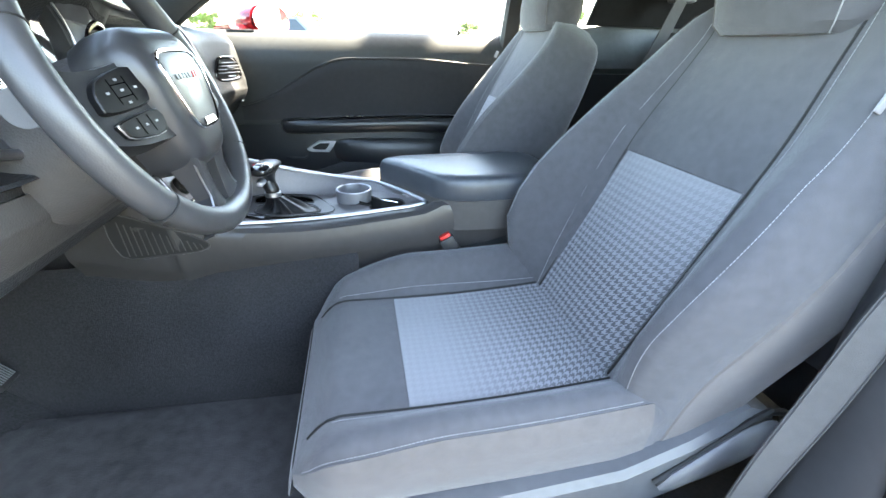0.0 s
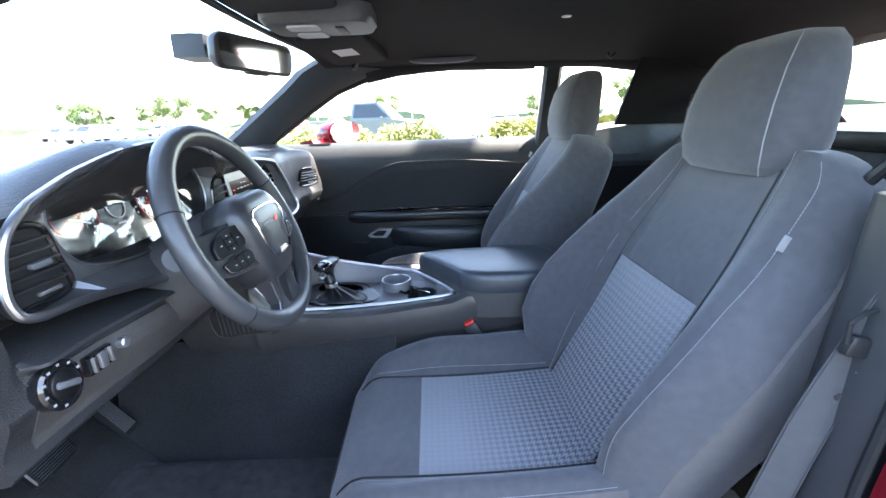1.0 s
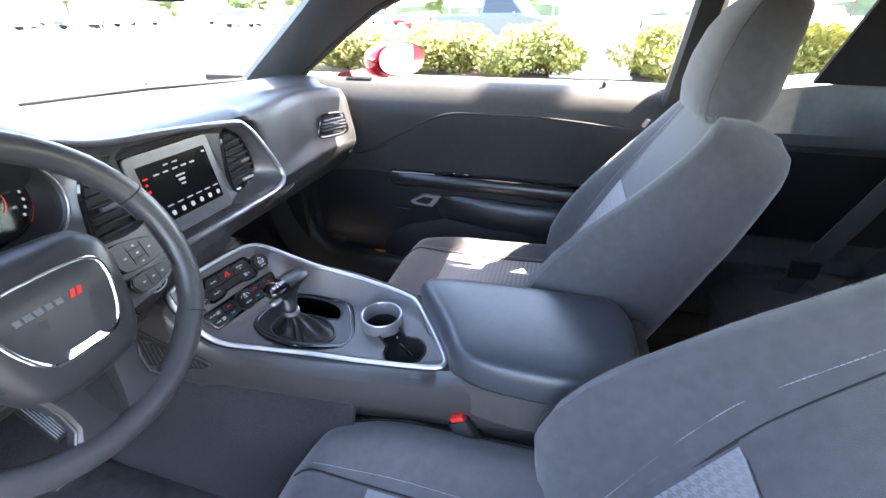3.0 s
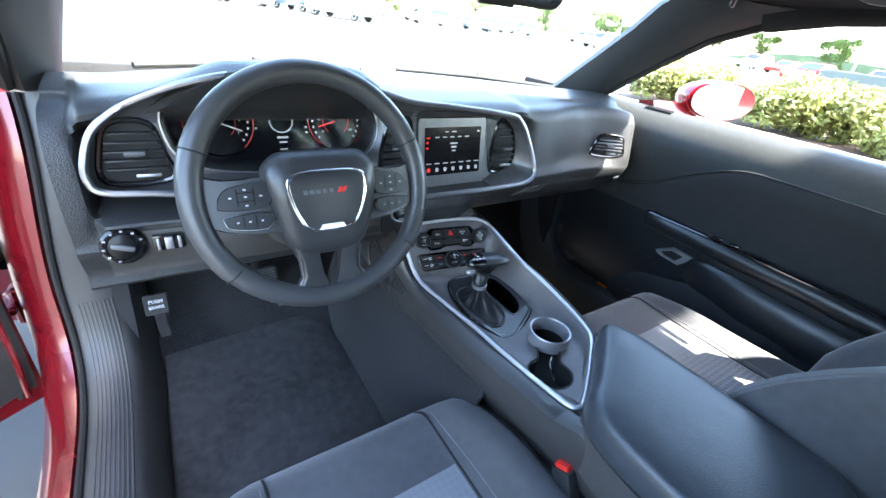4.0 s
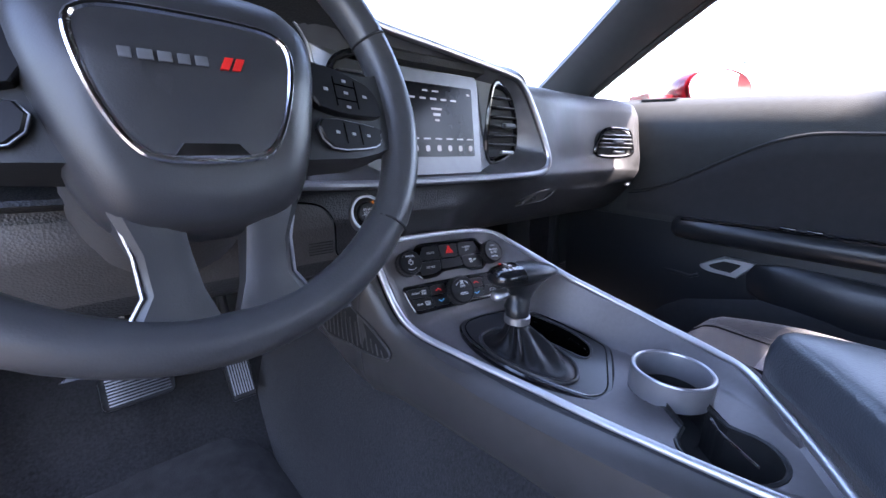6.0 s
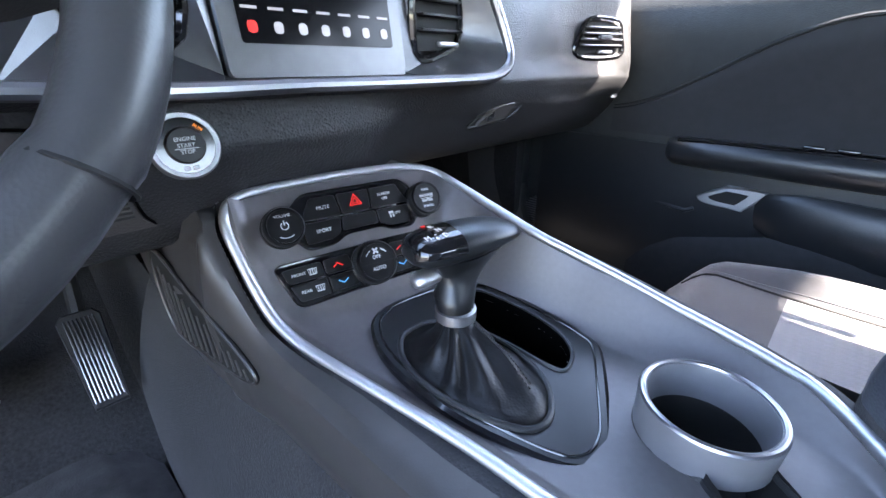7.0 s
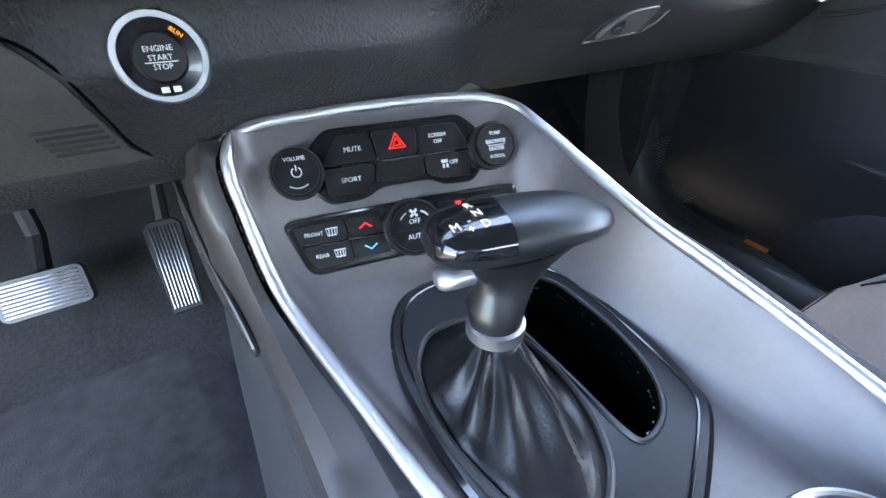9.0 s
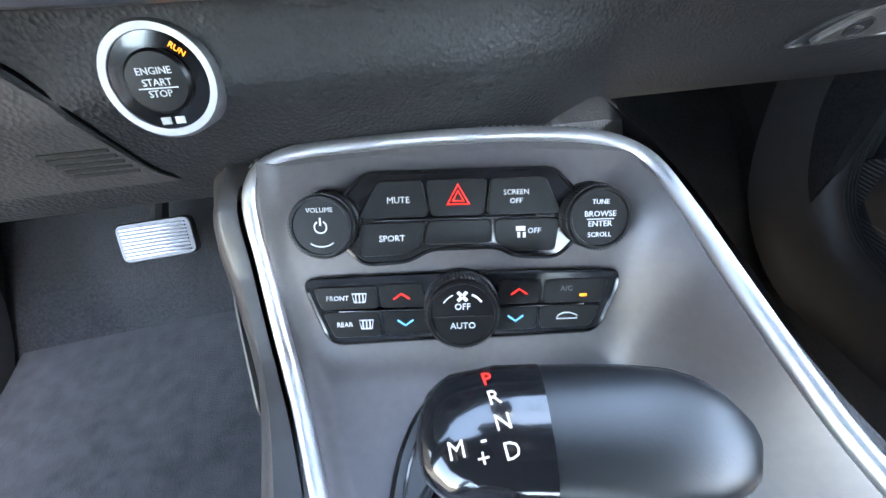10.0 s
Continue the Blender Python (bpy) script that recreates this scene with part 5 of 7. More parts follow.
radio, clim = softened(radio, 0.006), softened(clim, 0.008)
for nm, o in (("radio_bezel", radio), ("climate_bezel", clim)):
    b = part(nm, prism(o, -0.01, 0.0025, PN, 0.001), GLOSS, controls)
    part("bezel_rim", tube([PN @ Vector((x, y, 0.002)) for x, y in o], 0.0014, 6, True), GLOSS, b)
key = {}
for nm, o in (("mute", [(-0.056, 0.002), (-0.017, 0.002), (-0.0195, 0.022), (-0.044, 0.022)]), ("hazard", [(-0.0155, 0.002), (0.0135, 0.002), (0.0155, 0.022), (-0.018, 0.022)]), ("screen_off", [(0.015, 0.002), (0.056, 0.002), (0.047, 0.022), (0.017, 0.022)]), ("sport", [(-0.055, -0.0195), (-0.031, -0.019), (-0.0215, -0.0145), (-0.019, -0.0005), (-0.056, -0.0005)]), ("blank", [(-0.02, -0.0135), (0.018, -0.0135), (0.0175, -0.0005), (-0.0175, -0.0005)]), ("traction", [(0.0195, -0.0135), (0.03, -0.0185), (0.053, -0.0192), (0.055, -0.0005), (0.019, -0.0005)]),
              ("front_defrost", [(-0.084, -0.0365), (-0.0485, -0.0362), (-0.0475, -0.05), (-0.0805, -0.05)]), ("rear_defrost", [(-0.080, -0.0515), (-0.0472, -0.0515), (-0.046, -0.067), (-0.074, -0.0675)]), ("warm_left", [(-0.047, -0.036), (-0.022, -0.0355), (-0.02, -0.05), (-0.046, -0.05)]), ("cool_left", [(-0.0455, -0.0515), (-0.02, -0.0515), (-0.018, -0.066), (-0.0445, -0.0665)]), ("warm_right", [(0.022, -0.0355), (0.046, -0.036), (0.045, -0.05), (0.02, -0.05)]), ("cool_right", [(0.02, -0.0515), (0.0445, -0.0515), (0.0435, -0.0655), (0.018, -0.066)]), ("air_con", [(0.0475, -0.036), (0.084, -0.036), (0.081, -0.05), (0.0465, -0.05)]), ("recirculate", [(0.046, -0.0515), (0.0805, -0.0515), (0.0745, -0.0645), (0.045, -0.0655)])):
    key[nm] = part("button", prism(softened(o, 0.003), 0.0, 0.0038, PN, 0.0007), BUTTON, controls)
for x, y, w, h in ((0.0, 0.0007, 0.084, 0.0012), (-0.045, -0.0508, 0.05, 0.0012), (0.045, -0.0508, 0.05, 0.0012)):
    part("divider", box((x, y, 0.0042), (w, h, 0.002), 0.0004, PN), GLOSS, controls)
tx = lambda nm, s, x, y, sz=0.0056, mm=WHITE: words("print", s, sz * 0.86, PN @ pose(x, y, 0.0040), mm, key[nm])
tx("mute", "MUTE", -0.033, 0.0115)
tx("sport", "SPORT", -0.0375, -0.0095)
tx("screen_off", "SCREEN", 0.031, 0.0140, 0.0046)
tx("screen_off", "OFF", 0.031, 0.0093, 0.0046)
tx("traction", "OFF", 0.041, -0.0075, 0.0048)
bars("symbol", [(0.0335, -0.006, 0.005, 0.0025), (0.0325, -0.0095, 0.0015, 0.003), (0.0355, -0.0095, 0.0015, 0.003)], PN @ pose(0, 0, 0.0038), WHITE, key["traction"])
tri = [(-0.006, 0.0085), (0.006, 0.0085), (0.0, 0.019)]
part("symbol", tube([PN @ Vector((x - 0.0005, y, 0.004)) for x, y in tri], 0.0008, 5, True), ICON_RED, key["hazard"], "red hazard triangle")
part("symbol", tube([PN @ Vector((x * 0.5 - 0.0005, (y - 0.012) * 0.5 + 0.012, 0.004)) for x, y in tri], 0.0007, 5, True), ICON_RED, key["hazard"])
tx("front_defrost", "FRONT", -0.0705, -0.0432, 0.0046)
tx("rear_defrost", "REAR", -0.0675, -0.0592, 0.0046)
tx("air_con", "A/C", 0.060, -0.0415, 0.0048, GREY_PLASTIC)
bars("lamp", [(0.0695, -0.0455, 0.004, 0.0013)], PN @ pose(0, 0, 0.0038), ICON_ORANGE, key["air_con"])
for nm, x, y in (("front_defrost", -0.058, -0.0432), ("rear_defrost", -0.055, -0.0592)):
    part("symbol", tube([PN @ Vector((x + a, y + b, 0.004)) for a, b in ((-0.004, 0.0025), (0.004, 0.0025), (0.003, -0.0025), (-0.003, -0.0025))], 0.0005, 4, True), WHITE, key[nm])
    bars("symbol_lines", [(x - 0.002 + 0.002 * i, y - 0.0005, 0.0006, 0.005) for i in range(3)], PN @ pose(0, 0, 0.0038), WHITE, key[nm])
for nm, x, y, d, mm in (("warm_left", -0.034, -0.043, 1, ICON_RED), ("warm_right", 0.033, -0.0425, 1, ICON_RED), ("cool_left", -0.0325, -0.059, -1, ICON_BLUE), ("cool_right", 0.031, -0.0585, -1, ICON_BLUE)):
    part("chevron", tube([PN @ Vector((x + a, y + d * b, 0.004)) for a, b in ((-0.0045, -0.0016), (0, 0.0016), (0.0045, -0.0016))], 0.0006, 5), mm, key[nm])
part("symbol", tube([PN @ Vector((0.0605 + a, -0.058 + b, 0.004)) for a, b in ((-0.006, -0.0015), (-0.005, 0.0005), (-0.002, 0.002), (0.002, 0.002), (0.006, 0.0003), (0.006, -0.0015))], 0.0004, 4, True), WHITE, key["recirculate"])


def knob(x, y, r, hgt, label):
    k = part("knob", lathe([(r * 1.06, -0.004), (r * 1.06, 0.004), (r, 0.005), (r * 0.985, hgt - 0.002), (r * 0.93, hgt), (r * 0.86, hgt), (r * 0.84, hgt - 0.001), (0, hgt - 0.001)], PN @ pose(x, y, 0), 48), BUTTON, controls, label)
    part("grip_ring", join(*[box((r * 0.995, 0, hgt * 0.55), (0.0012, 0.0011, hgt * 0.62), 0, PN @ pose(x, y, 0, 0, 0, 6 * i)) for i in range(60)]), PLASTIC, k)
    return k, PN @ pose(x, y, hgt - 0.0008)


k1, f1 = knob(-0.073, 0.0, 0.0172, 0.0155, "round black volume knob")
words("print", "VOLUME", 0.0036, f1 @ pose(0, 0.0088, 0), WHITE, k1)
part("power_mark", tube([f1 @ Vector((0.0032 * math.cos(a), 0.0032 * math.sin(a), 0.0002)) for a in steps(radians(120), radians(420), 14)], 0.0004, 5), WHITE, k1)
bars("power_stroke", [(0, 0.0028, 0.0008, 0.004)], f1, WHITE, k1)
part("arc", tube([f1 @ Vector((0.0105 * math.cos(a), 0.0105 * math.sin(a), 0.0002)) for a in steps(radians(235), radians(305), 8)], 0.0004, 5), WHITE, k1)
k2, f2 = knob(0.073, 0.0, 0.0172, 0.0155, "round black tuning knob")
for i, (w, y) in enumerate((("TUNE", 0.0085), ("BROWSE", 0.0022), ("ENTER", -0.003), ("SCROLL", -0.0088))):
    words("print", w, 0.0035 if i in (0, 3) else 0.0042, f2 @ pose(0, y, 0), WHITE, k2)
bars("print_line", [(0, -0.0004, 0.014, 0.0004)], f2, WHITE, k2)
k3, f3 = knob(0.0, -0.0505, 0.0205, 0.017, "large round black climate knob")
words("print", "OFF", 0.005, f3 @ pose(0, 0.0045, 0), WHITE, k3)
words("print", "AUTO", 0.005, f3 @ pose(0, -0.0065, 0), WHITE, k3)
bars("print_line", [(0, -0.001, 0.033, 0.0006)], f3, RUBBER, k3)
part("fan_mark", join(*[box((0.002, 0, 0), (0.003, 0.0018, 0.0006), 0, f3 @ pose(0, 0.0105, 0, 0, 0, 45 + 90 * i)) for i in range(4)]), WHITE, k3)
part("arc", tube([f3 @ Vector((0.0125 * math.cos(a), 0.0125 * math.sin(a), 0.0002)) for a in steps(radians(35), radians(65), 6)], 0.0007, 5), WHITE, k3)
part("arc", tube([f3 @ Vector((0.0125 * math.cos(a), 0.0125 * math.sin(a), 0.0002)) for a in steps(radians(115), radians(145), 6)], 0.0004, 5), WHITE, k3)

# cup holders
cups = thing("cup_holder", (-0.005, -0.33, 0.58), "twin cup holder, one with a raised grey ring", "cup holder")
mid = (CUP_A + CUP_B) / 2
edge = []
for a in steps(0, 2 * math.pi, 72)[:-1]:
    r = 0.01
    while in_cup(mid.x + r * math.cos(a), mid.y + r * math.sin(a)):
        r += 0.0005
    edge.append((mid.x + r * math.cos(a), mid.y + r * math.sin(a)))
part("well", loft([[(mid.x + (x - mid.x) * k, mid.y + (y - mid.y) * k, z) for x, y in edge] for k, z in ((1.01, 0.644), (1.0, 0.638), (0.96, 0.592), (0.5, 0.590), (0.05, 0.590))], cap=False), RUBBER, cups, "black twin well")
part("well_lip", tube([(x, y, 0.6385 - 0.085 * (y + 0.33)) for x, y in edge], 0.0024, 6, True), PLASTIC, cups)
part("ring_rim", tube([(0.027 + 0.0398 * math.cos(a), -0.298 + 0.0398 * math.sin(a), 0.6608) for a in steps(0, 2 * math.pi, 48)[:-1]], 0.0022, 8, True), SATIN, cups, "satin metal lip")
part("ring", loft([[(0.027 + r * math.cos(a), -0.298 + r * math.sin(a), z) for a in steps(0, 2 * math.pi, 48)[:-1]] for r, z in ((0.0412, 0.634), (0.0416, 0.645), (0.0425, 0.659), (0.0420, 0.661), (0.0372, 0.661), (0.0364, 0.659), (0.0356, 0.645), (0.0352, 0.634))], loop=True), RING_GREY, cups, "raised light grey plastic ring")
part("chrome_strip", tube([(-0.02, -0.35, 0.652), (-0.035, -0.36, 0.6525), (-0.06, -0.395, 0.6525)], 0.0013, 5), CHROME, cups)


# ---- seats ----
def seat(cx, outer, driver):
    """A bucket seat; outer is the side of the door (-1 or 1)."""
    s = thing("bucket_seat", (cx, -0.5, 0.25), "charcoal cloth bucket seat with a houndstooth woven centre panel", "seat", "front seats")
    up, nor = Vector((0, -0.445, 0.8955)), Vector((0, 0.8955, 0.445))
    base = Vector((cx, -0.665, 0.475))
    hw = lambda v: 0.255 + 0.012 * math.sin(math.pi * min(1, v / 0.6)) - 0.040 * smooth01(v, 0.62, 1.0) - 0.060 * max(0.0, (v - 0.87) / 0.13) ** 2
    ht = lambda v: 0.075 - 0.004 * v
    bol = lambda v: 0.075 * smooth01(v, -0.1, 0.25) * (1 - 0.80 * smooth01(v, 0.30, 1.0))
    bump = lambda c, v, x=0.0: bol(v) * smooth01(c, 0.48, 0.80) * (1.75 if x * outer < 0 else 1.0)

    def tuck(x, k=1.0):
        """Draws the door side in below the shoulder."""
        o = x * outer
        return x if o < 0.15 else outer * (0.15 + (o - 0.15) * (1 - 0.30 * k))

    low = lambda v: 1 - smooth01(v, 0.1, 0.55)
    L = 0.645 if driver else 0.615

    def back(x, v, off=0.0):
        c = min(0.999, abs(x) / hw(v))
        w = ht(v) * (1 - c ** 4) ** 0.3 + bump(c, v, x) * (1 - smooth01(c, 0.88, 1.0) * 0.5) + off
        return base + Vector((tuck(x, low(v)), 0, 0)) + up * (v * L) + nor * (w - 0.075)

    rings = []
    for v in (-0.06, 0.0, 0.06, 0.12, 0.2, 0.3, 0.4, 0.5, 0.6, 0.7, 0.78, 0.85, 0.9, 0.94, 0.97, 0.99, 1.0):
        rr = []
        for a in steps(0, 2 * math.pi, 64)[:-1]:
            cs, sn = math.cos(a), math.sin(a)
            edge = 1 - 0.55 * smooth01(v, 0.955, 1.0) ** 2
            x = hw(v) * abs(cs) ** 0.5 * (1 if cs > 0 else -1) * (1 - 0.05 * smooth01(v, 0.95, 1))
            c = abs(x) / hw(v)
            if sn >= 0:
                w = ht(v) * sn ** 0.6 + bump(c, v, x) * (1 - smooth01(c, 0.88, 1.0) * 0.5)
            else:
                w = -(ht(v) * 0.9 + 0.035 * (1 - v)) * abs(sn) ** 0.5
            rr.append(base + Vector((tuck(x, low(v)), 0, 0)) + up * (v * L) + nor * (w * edge - 0.075))
        rings.append(rr)
    part("backrest", loft(rings), FABRIC, s)
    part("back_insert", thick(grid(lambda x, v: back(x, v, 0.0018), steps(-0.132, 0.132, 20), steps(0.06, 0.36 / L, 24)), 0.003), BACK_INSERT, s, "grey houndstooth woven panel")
    part("upper_panel", thick(grid(lambda x, v: back(x * (1 - 0.16 * smooth01(v, 0.6, 0.96)), v, 0.0008), steps(-0.137, 0.137, 20), steps(0.362 / L, 0.95, 14)), 0.002), FABRIC, s)

    def stitch(fn, n, mat=THREAD, name="stitching"):
        out = []
        for i in range(n):
            a, b = fn(i / n), fn((i + 0.78) / n)
            out.append(tube([a, b], 0.00055, 4))
        return part(name, join(*out), mat, s)

    for q in (-1, 1):
        stitch(lambda t: back(q * (0.142 + 0.012 * math.sin(3 * t) - 0.02 * smooth01(t, 0.6, 1)), 0.05 + 0.92 * t, 0.0016), 110)
        stitch(lambda t: back(q * (hw(0.05 + 0.9 * t) * 0.86), 0.05 + 0.9 * t, 0.0012), 110, FABRIC_WARM_LIT if q != outer else THREAD)
        part("piping", tube([back(q * 0.137 * (1 - 0.16 * smooth01(v, 0.6, 0.96)), v, 0.001) for v in steps(0.05, 0.95, 30)], 0.0022, 6), RUBBER, s)
    # door-side facing of the backrest, warm ground bounce put into its colour
    part("side_facing", thick(grid(lambda t, v: base + Vector((tuck(outer * (hw(v) + 0.0035), low(v)) - outer * (0.03 * smooth01(abs(t - 0.45), 0.3, 0.55) ** 2), 0, 0)) + up * (v * L) + nor * ((bol(v) * 0.5 + 0.012) * (1 - t) - (ht(v) * 0.8 + 0.03 * (1 - v)) * t - 0.075), steps(0, 1, 10), steps(0.0, 0.93, 20)), 0.004), FABRIC_WARM_LIT, s)
    # headrest
    hr = rings[-1]
    hc = Vector((cx + 0.002, -0.982, 1.098))
    hrings = []
    for v, w, d, o in ((-0.107, 0.09, 0.03, 0.0), (-0.104, 0.112, 0.05, 0.0), (-0.09, 0.124, 0.062, 0.002), (-0.05, 0.13, 0.068, 0.006), (0.0, 0.129, 0.066, 0.008), (0.05, 0.12, 0.06, 0.004), (0.085, 0.105, 0.05, -0.004), (0.103, 0.085, 0.036, -0.010), (0.109, 0.05, 0.018, -0.014)):
        hrings.append([hc + Vector((w * abs(math.cos(a)) ** 0.62 * (1 if math.cos(a) > 0 else -1), 0.012 + o + d * abs(math.sin(a)) ** 0.75 * (1 if math.sin(a) > 0 else -1) - 0.12 * v, v)) for a in steps(0, 2 * math.pi, 40)[:-1]])
    h = part("headrest", loft(hrings), FABRIC, s)
    for q in (-1, 1):
        part("headrest_seam", tube([hrings[i][5 if q > 0 else 15] + Vector((0, 0.001, 0)) for i in range(1, 8)], 0.0011, 5), THREAD if q == outer else FABRIC_WARM_LIT, h)
        part("headrest_post", tube([(cx + q * 0.06, -0.965, 0.985), (cx + q * 0.06, -0.962, 1.02)], 0.007), CHROME, h)
    part("belt_guide", tube(spline([(cx + outer * 0.185, -0.985, 0.985), (cx + outer * 0.215, -1.0, 1.04), (cx + outer * 0.225, -1.03, 1.10), (cx + outer * 0.218, -1.07, 1.105), (cx + outer * 0.2, -1.08, 1.05), (cx + outer * 0.185, -1.055, 0.985)], 4, True), 0.0085, 8, True), PLASTIC, s, "black plastic belt guide loop")
    kb = part("recliner_release", lathe([(0.044, 0), (0.046, 0.012), (0.038, 0.02), (0, 0.02)], axes((cx + outer * 0.205, -1.005, 0.93), (0, 1, 0.35), (0, -0.35, 1)) @ (pose(0, 0, 0) if outer < 0 else pose(0, 0, 0, 180))), PLASTIC, s)
    tagb = part("side_tag", box((0, 0, 0), (0.003, 0.010, 0.022), 0.0006, pose(cx + outer * 0.216, -0.868, 0.925, 24, 0, 0)), THREAD, s, "small white cloth tag")
    # cushion
    cw = lambda t: 0.262 - 0.012 * smooth01(1 - t, 0.70, 1.0) - 0.085 * max(0, 1 - t / 0.17) ** 2
    ct = lambda t: 0.512 - 0.012 * math.sin(math.pi * t) - 0.075 * smooth01(1 - t, 0.80, 1.0) ** 2
    cb = lambda t, x: (0.066 if x * outer < 0 else 0.036) * smooth01(t, 0.0, 0.46)

    def cushion(x, t, off=0.0):
        c = min(0.999, abs(x) / cw(t))
        z = ct(t) + cb(t, x) * smooth01(c, 0.52, 0.80) * (1 - 0.35 * smooth01(c, 0.85, 1.0)) - 0.012 * smooth01(c, 0.80, 1.0) ** 2
        return Vector((cx + tuck(x), -0.185 - 0.53 * t, z + off))

    def roll(t, q, g, off=0.0):
        """The rounded outer edge: g from the top seam down to the underside."""
        e = cushion(q * cw(t) * 0.84, t)
        a = radians(90 - 105 * min(1.0, g / 0.6))
        rz = min(0.052, e.z - 0.43)
        x, z = cw(t) * (0.84 + 0.16 * math.cos(a)), e.z - rz + rz * math.sin(a)
        if g > 0.6:
            z += (0.418 - z) * (g - 0.6) / 0.4
            x -= 0.012 * ((g - 0.6) / 0.4) ** 2
        return Vector((cx + tuck(q * x) + q * off, e.y, z + off * max(0.0, math.sin(a))))

    rows = []
    for t in [0.0, 0.006, 0.016, 0.03, 0.05, 0.08, 0.12, 0.16] + steps(0.22, 1.0, 12):
        drop = Vector((0, 0, -0.05 * max(0.0, 1 - t / 0.03) ** 2))
        rows.append([p + drop for p in [roll(t, -1, g) for g in steps(1, 0.06, 14)] + [cushion(x, t) for x in steps(-cw(t) * 0.84, cw(t) * 0.84, 36)] + [roll(t, 1, g) for g in steps(0.06, 1, 14)]])
    part("cushion", loft(rows), FABRIC, s)
    # Outer roll in the warmed cloth colour that stands for ground bounce.
    part("side_roll", thick(grid(lambda t, g: roll(t, outer, g, 0.0018), steps(0.03, 0.97, 30), steps(0.26, 0.96, 12)), 0.002), FABRIC_WARM_LIT, s)
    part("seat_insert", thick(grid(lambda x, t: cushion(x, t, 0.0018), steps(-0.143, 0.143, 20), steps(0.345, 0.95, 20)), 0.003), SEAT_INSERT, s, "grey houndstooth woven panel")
    for q in (-1, 1):
        part("piping", tube([cushion(q * 0.147, t, 0.0008) for t in steps(0.07, 0.97, 30)], 0.0022, 6), RUBBER, s)
        stitch(lambda t: cushion(q * (0.158 + 0.004 * math.sin(4 * t)), 0.14 + 0.8 * t, 0.001), 90)
        stitch(lambda t: roll(0.06 + 0.88 * t, q, 0.22, 0.0022), 90, THREAD if q == outer else FABRIC_WARM_LIT)
    part("front_facing_seam", tube([cushion(x, 0.03, 0.0006) for x in steps(-0.22, 0.22, 24)], 0.0014, 5), RUBBER, s)
    # base
    part("side_shield", loft([[(cx + outer * xx, y, z) for xx, z in ((0.235, lo), (0.247, lo + 0.01), (0.25, hi - 0.012), (0.242, hi), (0.21, hi), (0.21, lo))] for y, lo, hi in ((-0.27, 0.36, 0.405), (-0.3, 0.335, 0.415), (-0.5, 0.325, 0.42), (-0.66, 0.33, 0.43), (-0.76, 0.36, 0.47), (-0.84, 0.40, 0.52), (-0.88, 0.42, 0.505))]), GREY_PLASTIC, s, "grey plastic side shield")
    lever = part("recline_lever", tube([(cx + outer * 0.258, y, z) for y, z in ((-0.715, 0.398), (-0.735, 0.410), (-0.775, 0.432), (-0.815, 0.456), (-0.845, 0.476), (-0.866, 0.490), (-0.878, 0.498))], [0.006, 0.016, 0.023, 0.028, 0.029, 0.022, 0.008], 16, up=(outer, 0, 0), flat=0.42), GREY_PLASTIC, s, "grey plastic recline lever")
    part("lever_gap", tube([(cx + outer * 0.2515, y, z) for y, z in ((-0.71, 0.404), (-0.76, 0.440), (-0.80, 0.472), (-0.835, 0.502), (-0.865, 0.518), (-0.888, 0.512), (-0.897, 0.492))], 0.006, 8), RUBBER, lever)
    for q in (-1, 1):
        part("seat_rail", box((cx + q * 0.2, -0.5, 0.29), (0.04, 0.56, 0.05), 0.006), PLASTIC, s)
        part("seat_bracket", box((cx + q * 0.2, -0.5, 0.36), (0.03, 0.4, 0.12), 0.006), PLASTIC, s)
    bk = part("belt_buckle", box((0, 0, 0), (0.022, 0.036, 0.075), 0.005, pose(cx - outer * 0.254, -0.512, 0.552, -28, 0, 0)), PLASTIC, s, "black seat belt buckle")
    part("release", box((0, 0, 0), (0.018, 0.026, 0.016), 0.003, pose(cx - outer * 0.256, -0.495, 0.585, -28, 0, 0)), RED_PLASTIC, bk, "red release button")
    part("stalk", tube([(cx - outer * 0.254, -0.54, 0.52), (cx - outer * 0.256, -0.57, 0.46), (cx - outer * 0.256, -0.6, 0.38)], 0.009), PLASTIC, bk)
    return s


seat(-0.372, -1, True)
ps = seat(0.392, 1, False)
ps.location = (0.392, -0.445, 0.272)
rear = thing("rear_bench", (0, -1.4, 0.3), "dark cloth rear bench seat", "seat")
part("cushion", loft([[(x, y, z) for y, z in ((-1.12, 0.40), (-1.10, 0.46), (-1.15, 0.51), (-1.3, 0.5 - 0.03 * math.cos(6 * x)), (-1.5, 0.46), (-1.55, 0.3), (-1.15, 0.3))] for x in steps(-0.64, 0.64, 24)]), FABRIC, rear)
part("backrest", loft([[(x, y + 0.02 * math.cos(6 * x), z) for y, z in ((-1.42, 0.44), (-1.40, 0.52), (-1.47, 0.72), (-1.54, 0.92), (-1.57, 0.99), (-1.63, 1.0), (-1.66, 0.9), (-1.6, 0.44))] for x in steps(-0.64, 0.64, 24)]), FABRIC, rear)
belt_r = thing("rear_seat_belt", (0.5, -1.3, 0.6), "grey rear seat belt slanting across the side trim", "seat belt")
part("webbing", thick(loft([[(0.53, -1.430, 1.165), (0.54, -1.478, 1.15)], [(0.52, -1.409, 1.121), (0.53, -1.455, 1.108)], [(0.517, -1.31, 0.88), (0.527, -1.363, 0.858)], [(0.515, -1.222, 0.653), (0.525, -1.272, 0.615)], [(0.512, -1.20, 0.56), (0.522, -1.25, 0.55)]], closed=False), 0.003), BELT, belt_r)
